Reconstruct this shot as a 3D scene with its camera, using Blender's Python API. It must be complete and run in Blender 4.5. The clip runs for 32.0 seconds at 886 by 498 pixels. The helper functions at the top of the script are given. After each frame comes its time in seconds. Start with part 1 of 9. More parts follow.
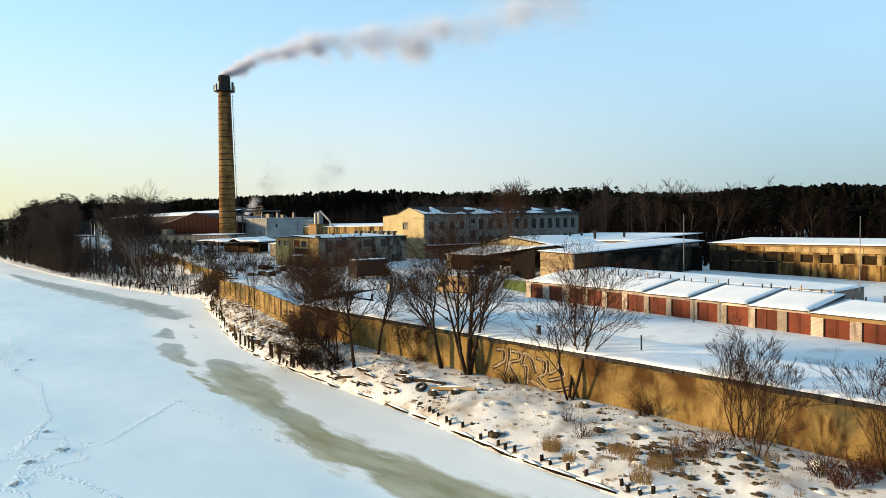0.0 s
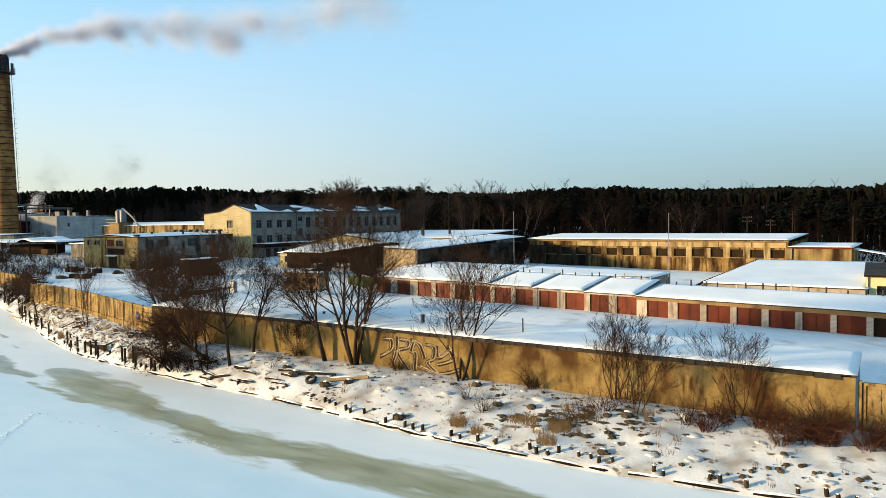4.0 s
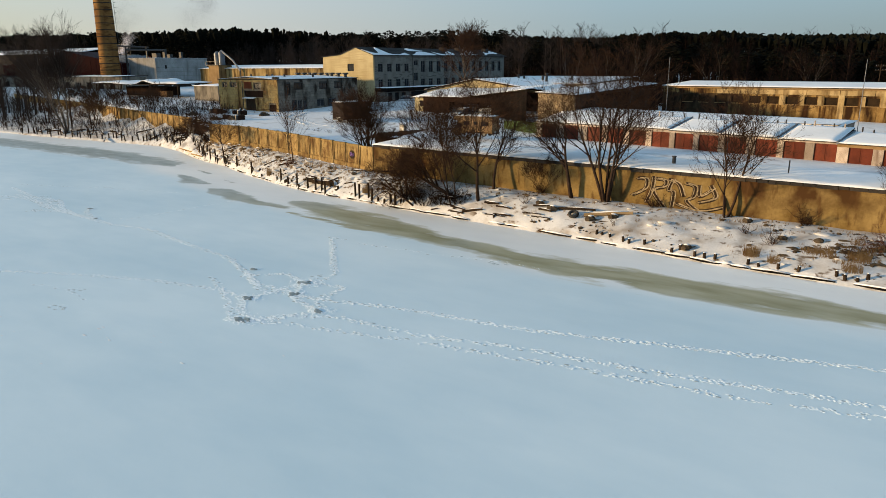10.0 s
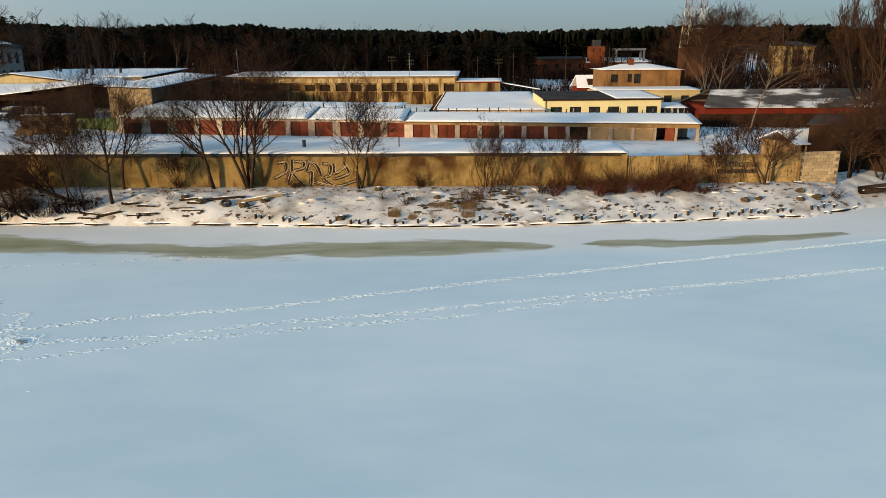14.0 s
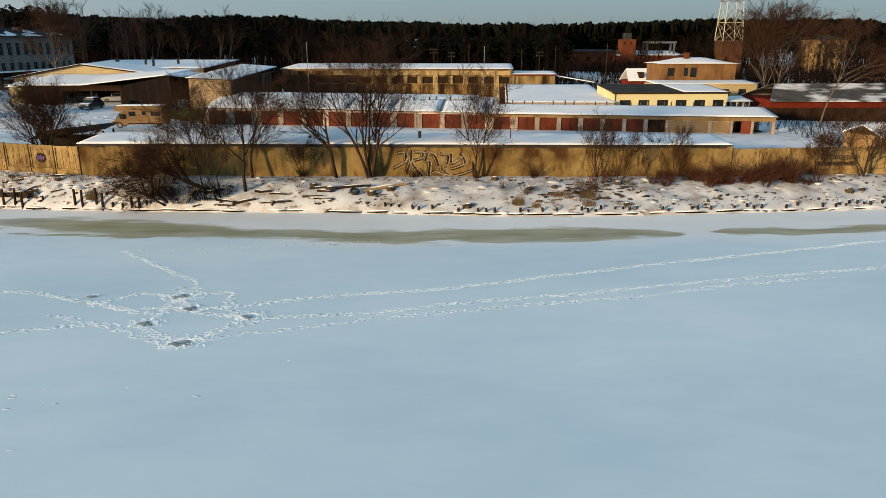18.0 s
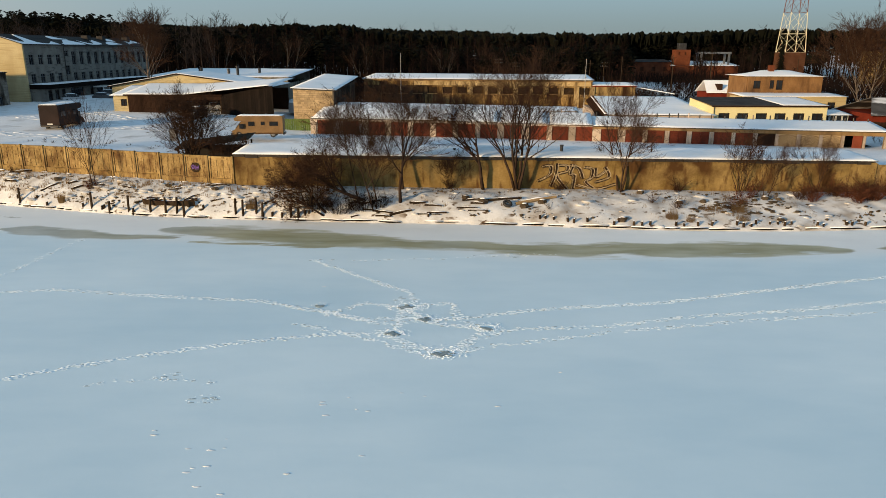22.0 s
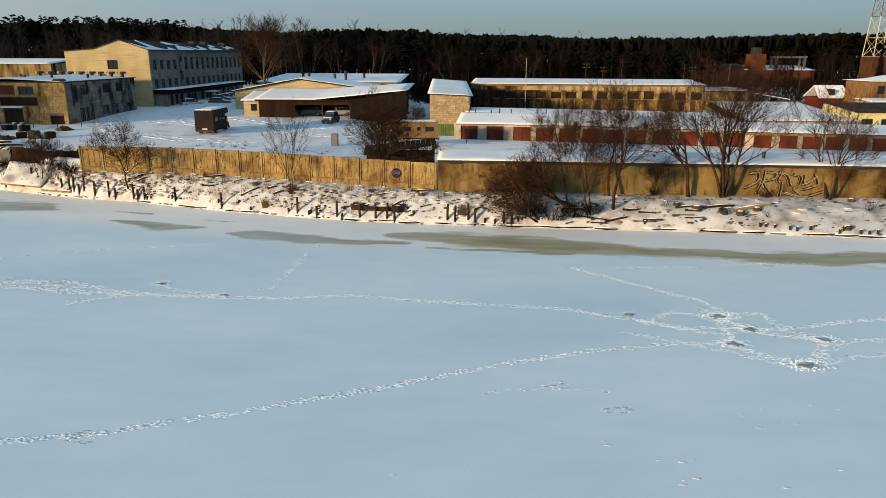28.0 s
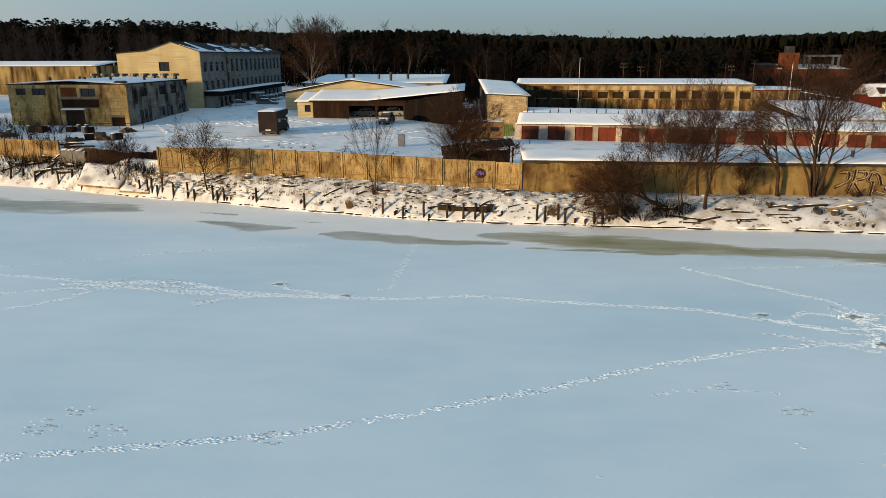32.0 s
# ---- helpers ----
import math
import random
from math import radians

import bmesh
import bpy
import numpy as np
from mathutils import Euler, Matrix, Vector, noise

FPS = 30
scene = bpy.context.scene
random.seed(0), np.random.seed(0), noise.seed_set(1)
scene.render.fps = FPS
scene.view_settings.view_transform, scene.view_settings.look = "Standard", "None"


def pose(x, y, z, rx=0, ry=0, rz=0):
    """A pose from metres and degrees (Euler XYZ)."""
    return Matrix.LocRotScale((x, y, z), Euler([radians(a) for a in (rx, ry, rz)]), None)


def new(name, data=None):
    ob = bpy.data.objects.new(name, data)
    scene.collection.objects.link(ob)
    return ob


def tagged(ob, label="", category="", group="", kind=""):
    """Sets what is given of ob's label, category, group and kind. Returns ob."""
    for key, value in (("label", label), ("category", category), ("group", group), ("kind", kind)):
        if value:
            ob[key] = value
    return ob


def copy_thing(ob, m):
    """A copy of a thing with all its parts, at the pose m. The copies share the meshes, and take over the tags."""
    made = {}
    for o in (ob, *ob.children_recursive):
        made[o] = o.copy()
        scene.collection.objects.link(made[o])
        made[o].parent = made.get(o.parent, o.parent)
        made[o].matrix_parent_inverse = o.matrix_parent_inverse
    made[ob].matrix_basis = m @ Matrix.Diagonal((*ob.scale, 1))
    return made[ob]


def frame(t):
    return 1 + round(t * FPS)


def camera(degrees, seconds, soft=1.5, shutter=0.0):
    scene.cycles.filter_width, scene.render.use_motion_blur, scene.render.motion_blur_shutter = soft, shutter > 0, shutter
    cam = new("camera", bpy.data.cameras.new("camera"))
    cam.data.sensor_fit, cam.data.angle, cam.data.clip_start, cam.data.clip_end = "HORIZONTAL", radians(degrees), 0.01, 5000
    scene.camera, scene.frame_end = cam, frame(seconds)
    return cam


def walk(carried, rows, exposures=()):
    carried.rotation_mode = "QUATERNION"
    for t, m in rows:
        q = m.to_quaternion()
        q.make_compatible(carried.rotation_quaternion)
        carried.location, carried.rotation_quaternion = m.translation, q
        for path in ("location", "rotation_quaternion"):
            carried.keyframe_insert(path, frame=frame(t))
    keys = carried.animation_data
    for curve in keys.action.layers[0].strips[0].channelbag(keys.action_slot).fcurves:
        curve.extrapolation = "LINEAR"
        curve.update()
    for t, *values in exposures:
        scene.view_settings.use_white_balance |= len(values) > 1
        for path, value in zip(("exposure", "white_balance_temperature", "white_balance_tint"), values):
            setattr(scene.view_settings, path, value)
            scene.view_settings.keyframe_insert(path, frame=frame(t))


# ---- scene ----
cam = camera(65.0, 32.0, 0.8)
METRES, EYE, TURN = 82.5, 13.86, 48.6
ROWS = [
    (0.0, 0.0, 0.0, 0.0, -0.03, -2.18, 0.84),
    (0.5, -0.0061, -0.0028, 0.0004, 0.17, -2.14, 0.84),
    (1.0, -0.0121, -0.0057, 0.0007, -1.75, -2.15, 0.9),
    (1.5, -0.0201, -0.0089, 0.0, -8.71, -2.28, 1.02),
    (2.0, -0.0311, -0.0119, -0.0003, -16.39, -2.49, 1.09),
    (2.5, -0.0435, -0.0143, -0.0005, -17.29, -2.53, 1.07),
    (3.0, -0.0555, -0.0162, -0.0009, -16.97, -2.53, 0.98),
    (3.5, -0.0683, -0.0175, -0.0017, -16.66, -2.51, 0.93),
    (5.5, -0.1291, -0.0194, -0.0051, -15.45, -2.41, 0.63),
    (6.0, -0.1491, -0.0189, -0.0051, -15.17, -2.38, 0.57),
    (6.5, -0.1701, -0.0182, -0.0053, -14.91, -2.36, 0.52),
    (7.0, -0.1906, -0.0173, -0.0058, -14.66, -3.18, 0.48),
    (7.5, -0.2106, -0.0164, -0.0062, -14.39, -5.38, 0.42),
    (8.0, -0.2298, -0.0149, -0.0057, -14.12, -8.15, 0.43),
    (8.5, -0.2484, -0.0138, -0.0057, -13.83, -10.92, 0.39),
    (9.0, -0.2665, -0.0124, -0.0051, -13.55, -13.43, 0.37),
    (9.5, -0.2842, -0.011, -0.0048, -13.3, -14.64, 0.34),
    (10.0, -0.3016, -0.0092, -0.0044, -13.07, -14.78, 0.32),
    (10.5, -0.3187, -0.0071, -0.0039, -12.85, -14.82, 0.31),
    (11.0, -0.3355, -0.0053, -0.0037, -12.64, -14.83, 0.26),
    (11.5, -0.3514, -0.0041, -0.003, -12.61, -14.86, 0.25),
    (12.0, -0.3663, -0.0028, -0.0024, -14.66, -14.92, 0.28),
    (12.5, -0.3803, -0.0018, -0.0022, -21.15, -15.02, 0.3),
    (13.0, -0.3947, -0.0002, -0.0023, -31.52, -15.19, 0.33),
    (13.5, -0.4106, 0.0041, -0.0021, -43.43, -15.47, 0.35),
    (14.0, -0.4255, 0.0083, -0.0019, -50.97, -15.67, 0.3),
    (14.5, -0.4417, 0.0157, -0.0014, -52.66, -15.81, 0.2),
    (16.5, -0.4957, 0.0484, 0.0014, -51.41, -15.98, 0.1),
    (17.0, -0.5075, 0.0606, 0.0018, -51.18, -15.97, 0.06),
    (17.5, -0.5188, 0.0729, 0.0024, -50.95, -15.97, 0.06),
    (18.0, -0.5304, 0.0856, 0.0023, -50.75, -16.34, 0.03),
    (18.5, -0.5423, 0.0988, 0.0033, -50.56, -17.54, -0.07),
    (19.0, -0.5541, 0.1117, 0.0045, -50.32, -17.8, -0.16),
    (19.5, -0.5664, 0.1242, 0.0054, -50.09, -17.82, -0.2),
    (20.0, -0.579, 0.1367, 0.006, -49.87, -17.74, -0.19),
    (20.5, -0.5921, 0.149, 0.008, -49.65, -16.7, -0.23),
    (21.0, -0.6055, 0.1622, 0.0085, -49.46, -15.81, -0.3),
    (21.5, -0.6191, 0.1755, 0.0094, -49.29, -15.79, -0.26),
    (22.0, -0.6324, 0.1895, 0.0108, -49.1, -15.8, -0.26),
    (22.5, -0.6452, 0.2034, 0.0121, -48.92, -15.79, -0.25),
    (23.0, -0.6572, 0.2166, 0.0128, -48.71, -15.66, -0.19),
    (23.5, -0.6689, 0.2293, 0.0129, -48.51, -15.63, -0.22),
    (24.0, -0.6802, 0.2422, 0.013, -48.33, -15.63, -0.2),
    (24.5, -0.6914, 0.2552, 0.0131, -48.16, -15.62, -0.15),
    (25.0, -0.7025, 0.2681, 0.0132, -48.0, -15.55, -0.13),
    (25.5, -0.7139, 0.2814, 0.0131, -47.86, -15.51, -0.13),
    (27.5, -0.7588, 0.3343, 0.0129, -47.37, -15.52, -0.21),
    (28.0, -0.7705, 0.3472, 0.0127, -47.27, -15.51, -0.2),
    (28.5, -0.7821, 0.36, 0.0126, -47.17, -15.51, -0.17),
    (29.0, -0.7939, 0.3726, 0.0123, -47.08, -15.49, -0.15),
    (29.5, -0.8056, 0.3849, 0.012, -46.96, -15.46, -0.13),
    (30.0, -0.8145, 0.3945, 0.0118, -46.9, -15.43, -0.07),
    (30.5, -0.821, 0.4019, 0.0115, -46.81, -15.43, 0.02),
    (31.0, -0.8247, 0.407, 0.0115, -46.7, -15.43, 0.05),
    (31.5, -0.8267, 0.4102, 0.0114, -46.58, -15.44, 0.09),
    (32.0, -0.8279, 0.4124, 0.0114, -46.45, -15.44, 0.1),
]
EXPOSURES = [(0.0, 1.28, 5880.0, -1.4), (3.0, 1.25, 5740.0, -3.6), (6.5, 1.17, 5700.0, -3.2), (9.5, 0.81, 5920.0, 1.7), (32.0, 0.70, 5880.0, 1.2)]
walk(cam, [(t, pose(0, 0, EYE, 0, 0, TURN) @ pose(METRES * x, METRES * y, METRES * z, 90 + pitch, roll, yaw)) for t, x, y, z, yaw, pitch, roll in ROWS], EXPOSURES)

# ---- sky and sun ----
SUN_ELEV = radians(8.5)
SUN_FROM = Vector((-0.78, -0.62, 0)).normalized()
world = bpy.data.worlds.new("sky")
scene.world = world
world.use_nodes = True
wn = world.node_tree.nodes
sky = wn.new("ShaderNodeTexSky")
sky.sky_type = "NISHITA"
sky.sun_disc = False
sky.sun_elevation = SUN_ELEV
sky.sun_rotation = math.atan2(SUN_FROM.x, SUN_FROM.y)
sky.air_density, sky.dust_density, sky.ozone_density = 0.6, 0.1, 1.0
# winter haze painted over the clear sky: an even grey-teal layer low over the horizon
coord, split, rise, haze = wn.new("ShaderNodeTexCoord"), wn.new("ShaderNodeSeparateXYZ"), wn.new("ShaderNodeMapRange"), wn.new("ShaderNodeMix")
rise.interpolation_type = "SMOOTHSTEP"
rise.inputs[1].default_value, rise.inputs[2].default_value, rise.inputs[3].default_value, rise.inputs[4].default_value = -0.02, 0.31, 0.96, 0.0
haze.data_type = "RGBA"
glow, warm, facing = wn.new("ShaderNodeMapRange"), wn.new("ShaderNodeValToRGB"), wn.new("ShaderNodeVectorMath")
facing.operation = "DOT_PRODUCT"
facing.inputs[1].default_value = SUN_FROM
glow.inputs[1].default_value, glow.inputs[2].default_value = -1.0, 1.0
# painted haze: grey away from the sun, rosy white across, straw yellow towards it
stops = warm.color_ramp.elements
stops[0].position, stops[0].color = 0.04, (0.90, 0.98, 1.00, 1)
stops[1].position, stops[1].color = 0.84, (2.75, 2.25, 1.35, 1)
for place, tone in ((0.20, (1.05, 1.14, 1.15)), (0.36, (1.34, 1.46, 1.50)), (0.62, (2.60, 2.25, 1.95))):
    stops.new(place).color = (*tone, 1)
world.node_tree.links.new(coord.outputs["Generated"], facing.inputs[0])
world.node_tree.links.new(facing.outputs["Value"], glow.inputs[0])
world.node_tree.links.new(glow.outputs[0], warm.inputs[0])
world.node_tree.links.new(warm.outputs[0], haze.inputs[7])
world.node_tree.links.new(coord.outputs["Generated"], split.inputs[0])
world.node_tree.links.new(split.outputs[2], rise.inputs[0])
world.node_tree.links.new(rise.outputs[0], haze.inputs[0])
# pale blue veil painted over the whole sky to brighten it
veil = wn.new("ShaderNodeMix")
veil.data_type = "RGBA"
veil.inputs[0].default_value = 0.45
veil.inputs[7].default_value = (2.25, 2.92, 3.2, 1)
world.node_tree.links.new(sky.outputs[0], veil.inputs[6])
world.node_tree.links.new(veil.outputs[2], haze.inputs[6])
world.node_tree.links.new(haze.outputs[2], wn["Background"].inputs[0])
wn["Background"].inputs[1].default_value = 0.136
sun_data = bpy.data.lights.new("sun", "SUN")
sun_data.energy, sun_data.angle, sun_data.color = 4.5, radians(3.6), (1.0, 0.63, 0.31)
sun = new("sun", sun_data)
to_sun = Vector((SUN_FROM.x * math.cos(SUN_ELEV), SUN_FROM.y * math.cos(SUN_ELEV), math.sin(SUN_ELEV)))
sun.matrix_world = Matrix.Translation((-100, -100, 120)) @ to_sun.to_track_quat("Z", "Y").to_matrix().to_4x4()


# ---- materials ----
def material(name, colours, rough=0.85, scale=1.0, fine=12.0, bump=0.3, metal=0.0, stretch=(1, 1, 1), vary=0.0, spec=0.3, dist=0.02, stain=None, stain_scale=0.6, stain_stretch=(1, 1, 0.25), stain_lo=0.5, stain_hi=0.72, streak=None, streak_scale=4.0, streak_stretch=(1, 1, 0.3), streak_lo=0.52, streak_hi=0.66):
    """Noise at two scales between colours; stain: a colour laid on in vertical runs; streak: a finer layer of the same."""
    m = bpy.data.materials.new(name)
    m.use_nodes = True
    n, l = m.node_tree.nodes, m.node_tree.links
    b = n["Principled BSDF"]
    geo = n.new("ShaderNodeNewGeometry")
    mp = n.new("ShaderNodeMapping")
    mp.inputs["Scale"].default_value = stretch
    l.new(geo.outputs["Position"], mp.inputs[0])

    def noise_of(s, det=4.0, src=mp):
        t = n.new("ShaderNodeTexNoise")
        t.inputs["Scale"].default_value, t.inputs["Detail"].default_value = s, det
        l.new(src.outputs[0], t.inputs["Vector"])
        return t
    big, small = noise_of(scale, 5.0), noise_of(fine, 4.0)
    mix = n.new("ShaderNodeMath")
    mix.operation = "MULTIPLY_ADD"
    l.new(small.outputs[0], mix.inputs[0])
    mix.inputs[1].default_value = 0.45
    l.new(big.outputs[0], mix.inputs[2])
    ramp = n.new("ShaderNodeValToRGB")
    e = ramp.color_ramp.elements
    k = len(colours)
    for i, c in enumerate(colours):
        p = 0.5 + 0.45 * (i / max(1, k - 1)) if k > 1 else 0.5
        if i < 2 and i < len(e):
            e[i].position, e[i].color = p, (*c, 1)
        else:
            q = e.new(p)
            q.color = (*c, 1)
    l.new(mix.outputs[0], ramp.inputs[0])
    out = ramp.outputs[0]
    for tone, s_, stretch_, lo, hi in ((stain, stain_scale, stain_stretch, stain_lo, stain_hi), (streak, streak_scale, streak_stretch, streak_lo, streak_hi)):
        if tone is None:
            continue
        mp2 = n.new("ShaderNodeMapping")
        mp2.inputs["Scale"].default_value = stretch_
        l.new(geo.outputs["Position"], mp2.inputs[0])
        st = noise_of(s_, 6.0, mp2)
        r2 = n.new("ShaderNodeValToRGB")
        r2.color_ramp.elements[0].position, r2.color_ramp.elements[1].position = lo, hi
        l.new(st.outputs[0], r2.inputs[0])
        mx = n.new("ShaderNodeMix")
        mx.data_type = "RGBA"
        l.new(r2.outputs[0], mx.inputs[0])
        l.new(out, mx.inputs[6])
        mx.inputs[7].default_value = (*tone, 1)
        out = mx.outputs[2]
    if vary:
        oi = n.new("ShaderNodeObjectInfo")
        hs = n.new("ShaderNodeHueSaturation")
        mr = n.new("ShaderNodeMapRange")
        mr.inputs[3].default_value, mr.inputs[4].default_value = 1 - vary, 1 + vary
        l.new(oi.outputs["Random"], mr.inputs[0])
        l.new(mr.outputs[0], hs.inputs["Value"])
        l.new(out, hs.inputs["Color"])
        out = hs.outputs[0]
    l.new(out, b.inputs["Base Color"])
    b.inputs["Roughness"].default_value, b.inputs["Metallic"].default_value = rough, metal
    b.inputs["Specular IOR Level"].default_value = spec
    if bump:
        bp = n.new("ShaderNodeBump")
        bp.inputs["Strength"].default_value, bp.inputs["Distance"].default_value = bump, dist
        l.new(mix.outputs[0], bp.inputs["Height"])
        l.new(bp.outputs[0], b.inputs["Normal"])
    return m


SNOW = material("snow", [(0.62, 0.64, 0.67), (0.78, 0.79, 0.82)], 0.7, 0.5, 6.0, 0.35, dist=0.08)
ROOF_SNOW = material("roof_snow", [(0.68, 0.71, 0.75), (0.79, 0.81, 0.85)], 0.65, 0.25, 3.0, 0.25, dist=0.05)
CONCRETE = material("yellowed_concrete", [(0.178, 0.120, 0.045), (0.320, 0.232, 0.102)], 0.9, 0.9, 9.0, 0.45, stain=(0.085, 0.044, 0.020), vary=0.16, stain_scale=1.1, stain_stretch=(1, 1, 0.5), stain_lo=0.48, stain_hi=0.76, streak=(0.070, 0.036, 0.016), streak_scale=5.0, streak_stretch=(1.2, 1.2, 0.35), streak_lo=0.52, streak_hi=0.72, spec=0.03)
PLASTER = material("ochre_plaster", [(0.130, 0.085, 0.027), (0.258, 0.183, 0.072)], 0.9, 0.55, 5.0, 0.3, stain=(0.054, 0.028, 0.011), stain_scale=0.55, stain_stretch=(0.7, 1, 0.6), stain_lo=0.47, stain_hi=0.64, streak=(0.075, 0.040, 0.016), streak_scale=2.2, streak_stretch=(1.0, 1, 0.25), streak_lo=0.55, streak_hi=0.70, spec=0.03)
OLD_CONCRETE = material("stained_concrete", [(0.1900, 0.1300, 0.0500), (0.3300, 0.2450, 0.1100)], 0.92, 0.3, 6.0, 0.4, stain=(0.028, 0.015, 0.007), stain_scale=0.7, stain_stretch=(1, 1, 0.16), stain_lo=0.42, stain_hi=0.64, spec=0.03)
WORKSHOP_WALL = material("stained_ochre_block", [(0.250, 0.165, 0.060), (0.420, 0.302, 0.125)], 0.92, 0.4, 6.0, 0.4, vary=0.12, stain=(0.050, 0.026, 0.012), stain_scale=0.5, stain_stretch=(1, 1, 0.28), stain_lo=0.54, stain_hi=0.68, streak=(0.17, 0.095, 0.038), streak_scale=2.0, streak_stretch=(1, 1, 0.5), streak_lo=0.55, streak_hi=0.68, spec=0.03)
HALL_WALL = material("sooty_hall_render", [(0.150, 0.088, 0.028), (0.300, 0.205, 0.080)], 0.92, 0.5, 5.0, 0.4, stain=(0.026, 0.014, 0.007), stain_scale=0.55, stain_stretch=(1, 1, 0.35), stain_lo=0.43, stain_hi=0.60, streak=(0.040, 0.020, 0.009), streak_scale=1.8, streak_stretch=(1, 1, 0.14), streak_lo=0.50, streak_hi=0.64, spec=0.03)
HALL_PIER = material("pale_hall_pier", [(0.240, 0.170, 0.075), (0.400, 0.310, 0.160)], 0.92, 0.5, 5.0, 0.4, vary=0.2, stain=(0.060, 0.034, 0.014), stain_scale=1.0, stain_stretch=(1, 1, 0.2), stain_lo=0.50, stain_hi=0.70, spec=0.03)
DARK_CONCRETE = material("near_black_concrete", [(0.025, 0.022, 0.019), (0.060, 0.052, 0.044)], 0.95, 0.5, 6.0, 0.4, spec=0.03)
# office brick lowered from its pale tone; the flank's shade is in the colour
OFFICE_WALL = material("shaded_office_brick", [(0.135, 0.128, 0.114), (0.205, 0.194, 0.172)], 0.9, 0.6, 10.0, 0.3, stain=(0.115, 0.106, 0.094), stain_scale=0.5, stain_lo=0.50, stain_hi=0.72, streak=(0.085, 0.078, 0.070), streak_scale=2.0, streak_stretch=(0.3, 0.3, 1.2), streak_lo=0.55, streak_hi=0.68, spec=0.03)
OFFICE_FRAME = material("dull_window_frame", [(0.085, 0.085, 0.085), (0.150, 0.150, 0.148)], 0.6, 1.0, 9.0, 0.1)
GREY_BRICK = material("grey_brick", [(0.150, 0.135, 0.110), (0.250, 0.225, 0.185)], 0.9, 0.6, 10.0, 0.3, stain=(0.045, 0.04, 0.034), stain_scale=0.6, stain_stretch=(1, 1, 0.4), stain_lo=0.46, stain_hi=0.7, spec=0.03)
# workshop side blocks: grime, with the side's shade darkened into the colour
SHADED_GRIMY_WALL = material("shaded_grimy_block", [(0.110, 0.096, 0.080), (0.210, 0.185, 0.155)], 0.92, 0.5, 8.0, 0.35, vary=0.16, stain=(0.030, 0.024, 0.019), stain_scale=0.5, stain_stretch=(1, 1, 0.5), stain_lo=0.52, stain_hi=0.64, spec=0.03)
MAST_RED = material("faded_red_mast_paint", [(0.090, 0.032, 0.020), (0.150, 0.060, 0.038)], 0.7, 1.0, 9.0, 0.1)
MAST_CREAM = material("yellowed_mast_paint", [(0.42, 0.38, 0.26), (0.58, 0.53, 0.38)], 0.7, 1.0, 9.0, 0.1)
MAST_BRICK = material("brown_mast_brick", [(0.040, 0.018, 0.010), (0.080, 0.038, 0.022)], 0.92, 0.6, 9.0, 0.35, spec=0.03)
YELLOW_WALL = material("pale_yellow_brick", [(0.350, 0.290, 0.155), (0.450, 0.380, 0.220)], 0.85, 0.3, 6.0, 0.15, stain=(0.28, 0.22, 0.11), stain_scale=0.5, stain_lo=0.5, stain_hi=0.8, streak=(0.30, 0.24, 0.12), streak_scale=2.0, streak_stretch=(0.12, 0.12, 3.5), streak_lo=0.48, streak_hi=0.66)
CREAM = material("bright_yellow_render", [(0.5200, 0.4650, 0.2500), (0.6000, 0.5450, 0.3100)], 0.8, 0.3, 6.0, 0.1)
OCHRE_BRICK = material("ochre_brick", [(0.170, 0.105, 0.040), (0.260, 0.170, 0.075)], 0.92, 0.5, 8.0, 0.4, stain=(0.06, 0.035, 0.015), stain_scale=0.6, stain_lo=0.5, stain_hi=0.75)
BLOCK = material("stone_block", [(0.270, 0.198, 0.108), (0.400, 0.305, 0.180)], 0.92, 1.0, 9.0, 0.4, vary=0.22)
MORTAR = material("dark_mortar", [(0.12, 0.09, 0.06), (0.2, 0.16, 0.11)], 0.95, 2.0, 12.0, 0.3)
SILICATE = material("sand_lime_brick", [(0.300, 0.245, 0.200), (0.440, 0.375, 0.315)], 0.9, 1.0, 14.0, 0.35, vary=0.4, stain=(0.12, 0.075, 0.05), stain_scale=1.5, stain_lo=0.55, stain_hi=0.8, spec=0.05)
RED_DOOR = material("red_oxide_paint", [(0.0780, 0.0170, 0.0085), (0.1300, 0.0310, 0.0150)], 0.6, 0.9, 7.0, 0.2, vary=0.3, stain=(0.055, 0.018, 0.01), stain_scale=0.9, stain_lo=0.5, stain_hi=0.75, spec=0.1)
BARE_WOOD = material("bare_planks", [(0.220, 0.150, 0.075), (0.330, 0.240, 0.130)], 0.85, 1.0, 14.0, 0.4, stretch=(1, 1, 0.2), vary=0.2)
OLD_WOOD = material("weathered_wood", [(0.0200, 0.0135, 0.0090), (0.0480, 0.0345, 0.0230)], 0.9, 2.0, 18.0, 0.5, stretch=(1, 1, 0.25), vary=0.25, spec=0.03)
BROWN_WOOD = material("dark_brown_boards", [(0.016, 0.009, 0.006), (0.032, 0.018, 0.012)], 0.85, 1.0, 12.0, 0.35, stretch=(1, 1, 0.15), vary=0.15, spec=0.03)
BARK = material("bark", [(0.022, 0.014, 0.010), (0.055, 0.036, 0.025)], 0.95, 3.0, 20.0, 0.4, spec=0.03)
TWIG = material("twigs", [(0.030, 0.016, 0.010), (0.066, 0.036, 0.021)], 0.9, 3.0, 20.0, 0.2, spec=0.03)
RED_TWIG = material("reddish_shoots", [(0.0560, 0.0215, 0.0125), (0.1080, 0.0430, 0.0240)], 0.9, 3.0, 20.0, 0.2, spec=0.03)
BIRCH = material("birch_bark", [(0.046, 0.037, 0.031), (0.155, 0.130, 0.108)], 0.8, 2.5, 9.0, 0.3, spec=0.03)
